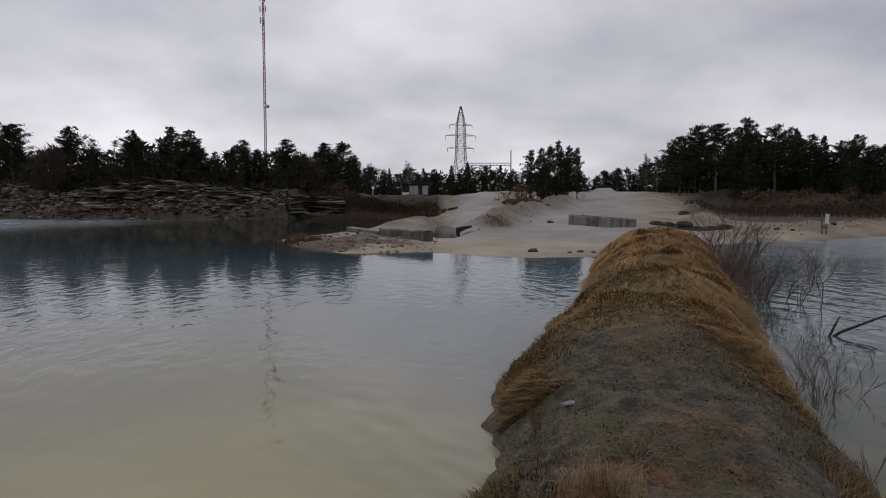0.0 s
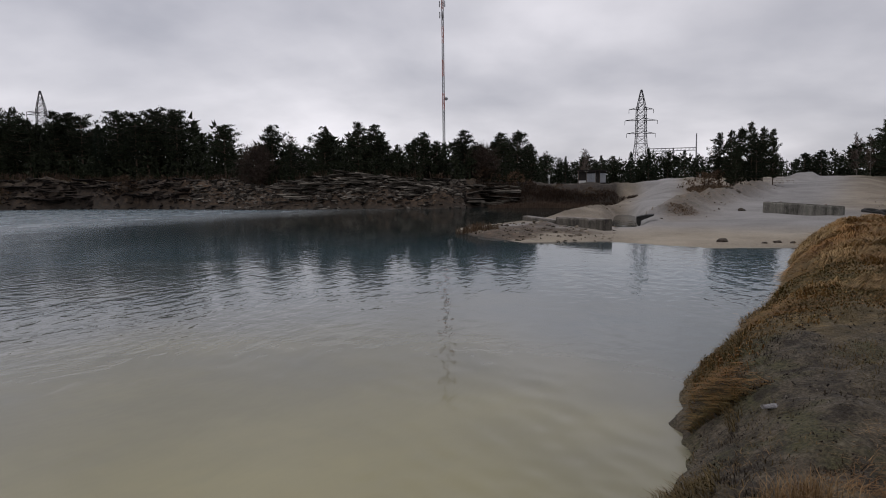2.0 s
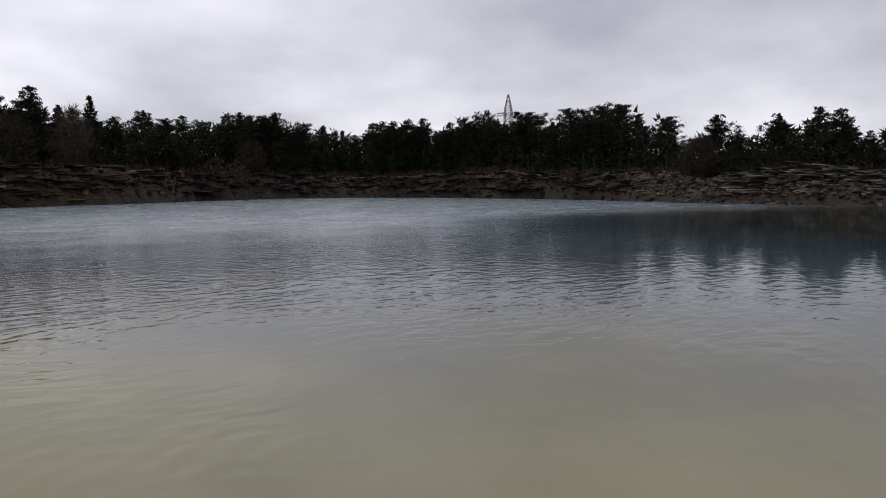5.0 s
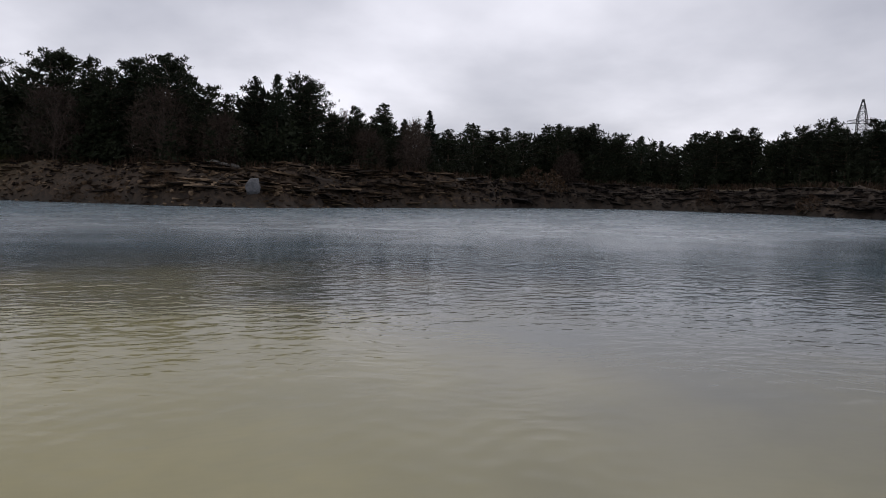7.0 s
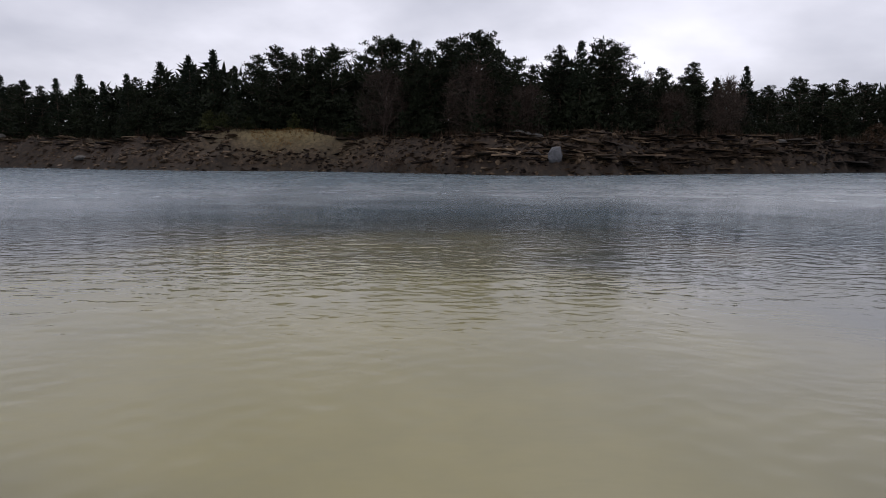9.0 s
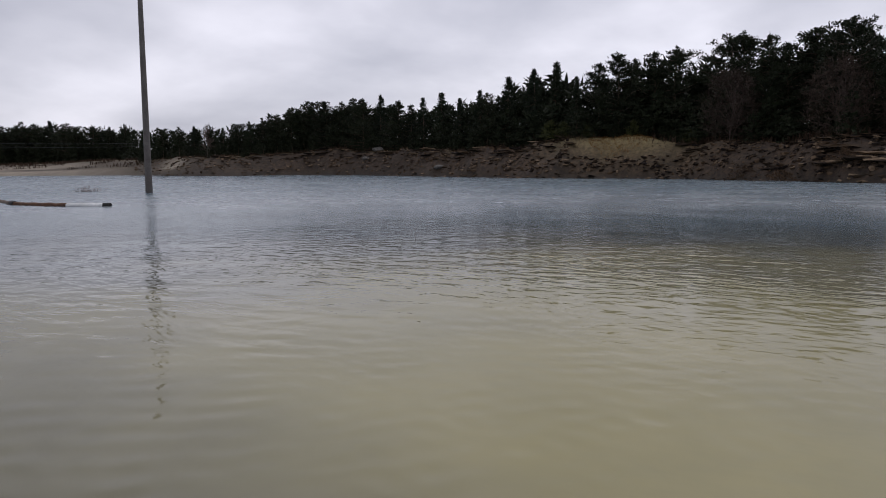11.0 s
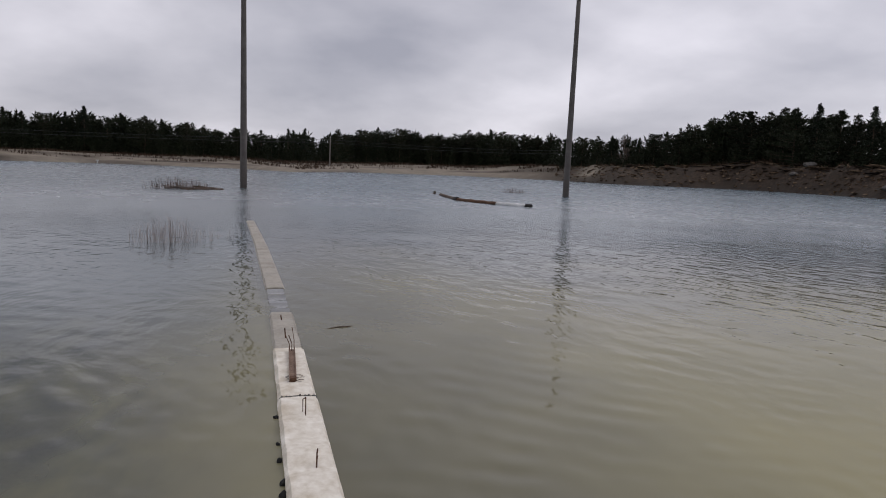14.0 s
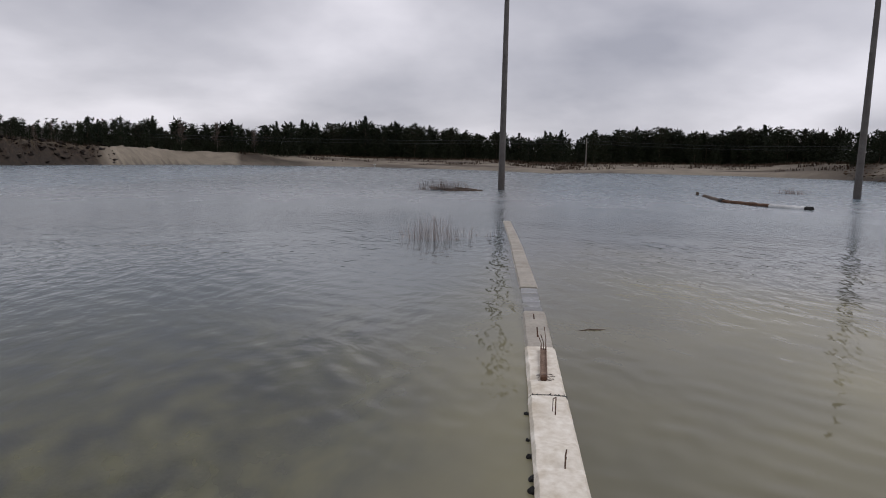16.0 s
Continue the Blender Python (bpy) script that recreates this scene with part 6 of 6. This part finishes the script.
def wall_iron():
    """Rusty reinforcement left on the wall."""
    def at(x, y):
        return Vector((x, y, 0.058))
    root = thing("iron_stirrup", "bent rusty stirrup sticking out of the concrete", "rebar", (-0.91, -4.85, 0.055), 80, "iron in the wall")
    bm = bmesh.new()
    tube(bm, [(-0.05, 0.0, -0.03), (-0.03, 0.0, 0.10), (0.02, 0.02, 0.13), (0.05, 0.02, 0.10), (0.03, 0.02, -0.03)], 0.0042, 6)
    part("bar", bm, RUST, root)
    root = thing("iron_spikes", "two short rusty rebar spikes in the concrete", "rebar", (-0.85, -4.0, 0.055), 80, "iron in the wall")
    for dx, h in ((0.0, 0.095), (0.02, 0.06)):
        bm = bmesh.new()
        tube(bm, [(dx, 0, -0.03), (dx - 0.01, 0, h * 0.6), (dx - 0.02, 0.005, h)], 0.0045, 6)
        part("spike", bm, RUST, root)
    root = thing("iron_channel", "rusty steel channel lying along the wall with bent bars", "scrap iron", (-1.02, -6.05, 0.062), -98, "iron in the wall")
    bm = bmesh.new()
    box(bm, (0.95, 0.056, 0.008), (0, 0, 0.010), bevel=0.002)
    for side in (-0.026, 0.026):
        box(bm, (0.95, 0.006, 0.034), (0, side, 0.022), bevel=0.002)
    part("channel", bm, PALE_RUST, root, "pale rusty steel channel")
    bm = bmesh.new()
    box(bm, (0.08, 0.05, 0.035), (-0.46, 0.0, 0.02), bevel=0.008, rough=0.003)
    part("lug", bm, RUST, root, "rusty iron lug")
    for k, (a, h) in enumerate(((0.3, 0.22), (-0.2, 0.17), (0.9, 0.12))):
        bm = bmesh.new()
        tube(bm, [(0.42, 0.02 * k - 0.02, 0), (0.42 + 0.05 * a, 0.02 * k - 0.02, h * 0.5), (0.42 + 0.22 * a, 0.03 * k, h)], 0.004, 5)
        part("bent_bar", bm, RUST, root)
    for x, y, h in ((-1.12, -7.15, 0.09), (-1.19, -7.95, 0.05)):
        bm = bmesh.new()
        tube(bm, [(0, 0, -0.03), (0.01, 0, h)], 0.007, 6)
        ob = part("rebar_stub", bm, RUST)
        ob.matrix_basis = pose(x, y, 0.04)
        tagged(ob, "short rusty rebar stub in the wall top", "rebar", "iron in the wall")
    rng = random.Random(12)
    for k in range(8):
        y = -3.3 - 0.22 * k * rng.uniform(0.7, 1.3)
        x = -0.74 - (-(y + 3.12)) * 0.0976 + 0.155
        bm = bmesh.new()
        bmesh.ops.create_icosphere(bm, subdivisions=1, radius=rng.uniform(0.015, 0.04))
        for v in bm.verts:
            v.co *= rng.uniform(0.7, 1.3)
        ob = part("mussel_clump", bm, RUBBER)
        ob.matrix_basis = pose(x + rng.uniform(0, 0.03), y, 0.004)
        tagged(ob, "black crusty lump clinging to the wall's foot", "lump", "lumps at the wall's foot")


wall_iron()


def wall_wear():
    """Crumbled concrete and dark silt in the open joint between two blocks, and twigs caught on the wall."""
    rng = random.Random(44)
    verts, faces = [], []
    for _ in range(46):
        t = rng.uniform(-0.14, 0.14)
        s = rng.uniform(0.012, 0.035)
        vs, fs = rng.choice(SHAPES)
        m = pose(-0.938 + t, -5.245 - 0.09 * t + rng.gauss(0, 0.012), 0.048, rng.gauss(0, 20), rng.gauss(0, 20), rng.uniform(0, 360)) @ Matrix.Diagonal((s * 1.6, s, s, 1))
        k = len(verts)
        verts += [m @ v for v in vs]; faces += [tuple(i + k for i in f) for f in fs]
    tagged(obj("joint_rubble", verts, faces, ROCK), "grey concrete crumbs in the open joint of the wall", "rubble", kind="stuff")
    bm = bmesh.new()
    for _ in range(9):
        a, L = rng.uniform(-0.5, 0.5), rng.uniform(0.025, 0.06)
        cx, cy = -0.985 + rng.uniform(-0.05, 0.05), -5.62 + rng.gauss(0, 0.05)
        tube(bm, [(cx - math.cos(a) * L, cy - math.sin(a) * L, 0.066), (cx, cy, 0.072), (cx + math.cos(a + 0.3) * L, cy + math.sin(a + 0.3) * L, 0.066)], 0.0025, 4)
    tagged(part("caught_twigs", bm, TWIG), "thin dark twigs caught on the wall top", "twigs", kind="stuff")


wall_wear()


def floating_stick():
    bm = bmesh.new()
    tube(bm, [(-0.16, 0, 0.0), (-0.04, 0.01, 0.006), (0.05, -0.005, 0.004), (0.17, 0.02, 0.0)], [0.004, 0.008, 0.008, 0.004], 5)
    ob = part("floating_stick", bm, WOOD)
    ob.matrix_basis = pose(-1.78, -7.6, 0.0, 0, 0, 12)
    tagged(ob, "thin dark stick floating on the water", "stick")


floating_stick()


def tyre(x, y, lift, tilt, turn):
    root = thing("old_tyre", "worn black tyre dumped on the sand", "tyre", (x, y, ground_at(x, y) + lift), 0, "dumped tyres")
    root.matrix_basis = pose(x, y, ground_at(x, y) + lift, tilt, 0, turn)
    bm = bmesh.new()
    n, m = 28, 10
    ring = [[bm.verts.new(((0.29 + 0.11 * math.cos(b)) * math.cos(a), (0.29 + 0.11 * math.cos(b)) * math.sin(a), 0.11 * math.sin(b))) for b in [2 * math.pi * k / m for k in range(m)]] for a in [2 * math.pi * i / n for i in range(n)]]
    for i in range(n):
        for k in range(m):
            bm.faces.new((ring[i][k], ring[(i + 1) % n][k], ring[(i + 1) % n][(k + 1) % m], ring[i][(k + 1) % m]))
    part("carcass", bm, RUBBER, root, smooth=True)


for x, y, lift, tilt, turn in ((10.7, 34.6, 0.02, 10, 10), (11.3, 34.4, 0.05, 18, 20), (11.9, 34.2, 0.04, 10, -15), (12.0, 34.4, 0.25, 9, 20), (12.5, 34.0, 0.05, 15, 10), (13.1, 33.8, 0.03, 10, -20), (13.7, 33.5, 0.04, 16, 5), (15.0, 43.0, 0.06, 16, 0)):
    tyre(x, y, lift, tilt, turn)


def sign():
    x, y = 17.6, 32.0
    root = thing("notice_board", "white notice board on two weathered wooden posts", "sign", (x, y, ground_at(x, y) - 0.1), 29)
    root.matrix_basis = root.matrix_basis @ Matrix.Diagonal((0.78, 0.78, 0.85, 1))
    bm = bmesh.new(); box(bm, (0.62, 0.22, 0.05), (0.02, -0.03, 1.27), bevel=0.01)
    part("roof", bm, DARK_PAINT, root, "small dark roof board")
    for px, tilt in ((-0.22, -3), (0.22, 5)):
        bm = bmesh.new()
        box(bm, (0.08, 0.08, 1.2), (px, 0, 0.6), pose(0, 0, 0, 0, tilt, 0), 0.01)
        part("post", bm, WOOD, root)
    bm = bmesh.new(); box(bm, (0.36, 0.03, 0.52), (0.16, -0.07, 0.93), pose(0, 0, 0, 0, 5, 0), 0.006)
    board = part("board", bm, WHITE_PAINT, root, "white board with unreadable lines")
    for k in range(4):
        bm = bmesh.new(); box(bm, (0.26 - 0.05 * (k % 2), 0.006, 0.03), (0.16, -0.088, 1.09 - 0.1 * k))
        part("text_line", bm, GREY_PAINT, board)


sign()


def bent_plate():
    x, y = 0.85, 30.6
    root = thing("bent_plate", "black bent sheet of scrap lying on the sand", "scrap", (x, y, ground_at(x, y) - 0.10), 5)
    bm = bmesh.new()
    prof = [(-0.20, -0.05), (-0.30, 0.16), (-0.31, 0.40), (0.05, 0.47), (0.42, 0.50), (0.40, 0.44), (0.12, 0.34), (-0.12, 0.24), (-0.14, -0.05)]
    front = [bm.verts.new((px, -0.22, pz)) for px, pz in prof]
    back = [bm.verts.new((px + 0.06, 0.22, pz + 0.02)) for px, pz in prof]
    bm.faces.new(front); bm.faces.new(back[::-1])
    for k in range(len(prof)):
        q = (k + 1) % len(prof)
        bm.faces.new((front[k], back[k], back[q], front[q]))
    part("sheet", bm, RUBBER, root)


bent_plate()


def clod(x, y, s, seed):
    rng = random.Random(seed)
    bm = bmesh.new()
    bmesh.ops.create_icosphere(bm, subdivisions=2, radius=0.5)
    for v in bm.verts:
        v.co *= 1 + 0.5 * noise.noise(v.co * 3 + Vector((seed, 0, 0)))
    bmesh.ops.scale(bm, vec=(s * 1.4, s, s * 0.6), verts=bm.verts)
    ob = part("earth_clod", bm, DARK_STONE)
    ob.matrix_basis = pose(x, y, ground_at(x, y) + 0.12 * s, 0, 0, rng.uniform(0, 360))
    tagged(ob, "dark clod of earth lying on the sand", "clod", "clods on the sand")


for k, (x, y, s) in enumerate(((2.95, 22.6, 0.26), (4.1, 22.4, 0.12), (4.5, 22.6, 0.16), (4.9, 22.5, 0.12), (5.6, 36.2, 0.3), (6.0, 45, 0.3), (6.4, 45.5, 0.25), (6.9, 46, 0.3), (15.5, 32.2, 0.25), (16.3, 32.3, 0.2), (18.6, 33.8, 0.25), (14.4, 32.0, 0.2), (19.5, 34.6, 0.3))):
    clod(x, y, s, 300 + k)


def spit_stones():
    rng = random.Random(15)
    verts, faces = [], []
    for _ in range(420):
        x, y = rng.uniform(-6.6, -0.2), rng.uniform(23.2, 30.5)
        z = ground_at(x, y)
        if not 0.0 < z < 0.6:
            continue
        s = rng.uniform(0.04, 0.20)
        vs, fs = rng.choice(SHAPES)
        m = pose(x, y, z, rng.gauss(0, 15), rng.gauss(0, 15), rng.uniform(0, 360)) @ Matrix.Diagonal((s * 1.4, s, s, 1))
        k = len(verts)
        verts += [m @ v for v in vs]; faces += [tuple(i + k for i in f) for f in fs]
    tagged(obj("spit_rubble", verts, faces, SPIT_STONE), "broken stones and crumbled concrete on the spit", "rubble", kind="stuff")
    verts, faces = [], []
    for (p, q, w) in (((1.4, 32.5), (14.0, 69), 1.6), ((-3.0, 38), (-0.2, 64), 1.4), ((12.8, 33), (22.5, 62), 2.0), ((13.5, 31.5), (34, 44), 1.3)):
        for _ in range(420):
            t = rng.random()
            x, y = p[0] + (q[0] - p[0]) * t + rng.gauss(0, w * 0.6), p[1] + (q[1] - p[1]) * t + rng.gauss(0, w * 0.4)
            s = rng.uniform(0.04, 0.14)
            vs, fs = rng.choice(SHAPES)
            m = pose(x, y, ground_at(x, y) + 0.02, rng.gauss(0, 15), rng.gauss(0, 15), rng.uniform(0, 360)) @ Matrix.Diagonal((s * 1.3, s, s, 1))
            k = len(verts)
            verts += [m @ v for v in vs]; faces += [tuple(i + k for i in f) for f in fs]
    tagged(obj("sand_clods", verts, faces, SAND_CLOD), "pale lumps of sand along the pushed-up ridges", "clods", kind="stuff")


SPIT_STONE = stone_material("spit_stone", [(0.25, (0.05, 0.04, 0.03)), (0.7, (0.19, 0.16, 0.125))])
SAND_CLOD = stone_material("sand_clods", [(0.25, (0.12, 0.10, 0.078)), (0.7, (0.28, 0.24, 0.19))])
spit_stones()

# ---------------------------------------------------------------- far small things


def gantry():
    root = thing("substation_gantry", "grey steel substation gantry among the trees", "gantry", (*polar(-3.8, 150), 2.8), -3.8)
    for x, h in ((-4.6, 7.0), (0.2, 6.6), (4.6, 9.5)):
        bm = bmesh.new()
        tube(bm, [(x, 0, 0), (x, 0, h)], [0.2, 0.12], 6)
        part("post", bm, STEEL, root)
    bm = bmesh.new()
    for z in (6.2, 6.7):
        tube(bm, [(-4.7, 0, z), (4.7, 0, z)], 0.08, 4)
    for k in range(12):
        tube(bm, [(-4.7 + k * 0.78, 0, 6.2), (-4.3 + k * 0.78, 0, 6.7)], 0.05, 4)
    part("beam", bm, STEEL, root)


gantry()


def utility_line():
    x, y = polar(168.4, 172)
    z = ground_at(x, y)
    root = thing("utility_pole", "thin grey wooden utility pole behind the beach", "pole", (x, y, z))
    bm = bmesh.new(); tube(bm, [(0, 0, 0), (0, 0, 6.6)], [0.16, 0.11], 6)
    part("shaft", bm, PALE_BARK, root)
    ends = [polar(140, 160), (x, y), polar(215, 185)]
    wire = bpy.data.curves.new("wire", "CURVE")
    wire.dimensions, wire.bevel_depth = "3D", 0.022
    for z0 in (6.3, 5.6):
        for (ax, ay), (bx, by) in zip(ends, ends[1:]):
            sp = wire.splines.new("POLY"); sp.points.add(16)
            for i in range(17):
                t = i / 16
                sp.points[i].co = (ax + (bx - ax) * t, ay + (by - ay) * t, z + z0 - 3.0 * math.sin(math.pi * t) * 0.4, 1)
    wire.materials.append(TOWER_STEEL)
    tagged(new("power_wire", wire), "thin sagging overhead wires", "wire")


utility_line()


def white_marker(turn, r, w, h, label):
    x, y = polar(turn, r)
    bm = bmesh.new()
    tube(bm, [(0, 0, 0), (0, 0, h * 0.72), (0, 0, h * 0.76), (0, 0, h * 0.94), (0, 0, h)], [w * 0.3, w * 0.3, w, w, w * 0.6], 8)
    ob = part("white_marker", bm, WHITE_PAINT)
    ob.matrix_basis = pose(x, y, max(ground_at(x, y), 0) - 0.05)
    tagged(ob, label, "marker")


white_marker(185.5, 188, 0.35, 0.9, "small white marker on the far beach")
white_marker(5.75, 79, 0.13, 1.05, "short white marker post by the track")


def bush(turn, r, high, wide, seed, mat, label):
    rng = random.Random(seed)
    x, y = polar(turn, r)
    verts, faces = [], []
    for _ in range(70):
        a, q, t = rng.uniform(0, 6.28), rng.random() ** 0.5, rng.random()
        w = wide * (1 - t) ** 0.6 * q
        tuft_mesh(rng, verts, faces, (math.cos(a) * w, math.sin(a) * w, t * high * 0.9), high * 0.14, 9, 0.8)
    ob = obj("bush", verts, faces, mat)
    ob.matrix_basis = pose(x, y, ground_at(x, y) - 0.05)
    tagged(ob, label, "bush", "bushes on the banks")


YOUNG = leafy("young_pine", (0.02, 0.025, 0.008), (0.06, 0.065, 0.022))
RUSSET = leafy("russet_brush", (0.035, 0.022, 0.014), (0.10, 0.062, 0.036))
bush(111.1, 84.5, 1.9, 1.0, 1, YOUNG, "small young pine on the grassy hillock")
for k, (t, r, h, w) in enumerate(((116.5, 88, 2.2, 1.6), (117.6, 89, 2.6, 1.6), (114.6, 87, 1.6, 1.0), (106.8, 82, 1.8, 1.4))):
    bush(t, r, h, w, 10 + k, YOUNG, "young green pine at the edge of the bank")
for k, (t, r, h, w) in enumerate(((100.5, 66.5, 1.6, 2.2), (103, 69.5, 1.6, 2.2), (96.5, 65.5, 1.2, 1.6), (81.5, 69.5, 1.4, 2.0), (66, 94, 3.0, 2.4), (67.5, 92, 3.0, 2.4), (54, 100, 2.4, 2.4), (47, 95, 2.6, 2.6), (39, 84, 2.2, 2.4), (2.5, 71.2, 1.0, 2.0), (5, 71.2, 1.0, 2.2), (8.5, 72, 1.7, 2.4), (11, 72.5, 1.8, 2.4), (-6.0, 60, 1.4, 2.2), (-7.0, 61, 1.5, 1.6), (-24, 62, 2.0, 3.0), (-27.5, 62, 2.0, 3.2), (-30.5, 64, 2.0, 3.2), (-33.5, 64, 2.0, 3.2))):
    bush(t, r, h, w, 40 + k, RUSSET, "leafless russet brush on the bank")
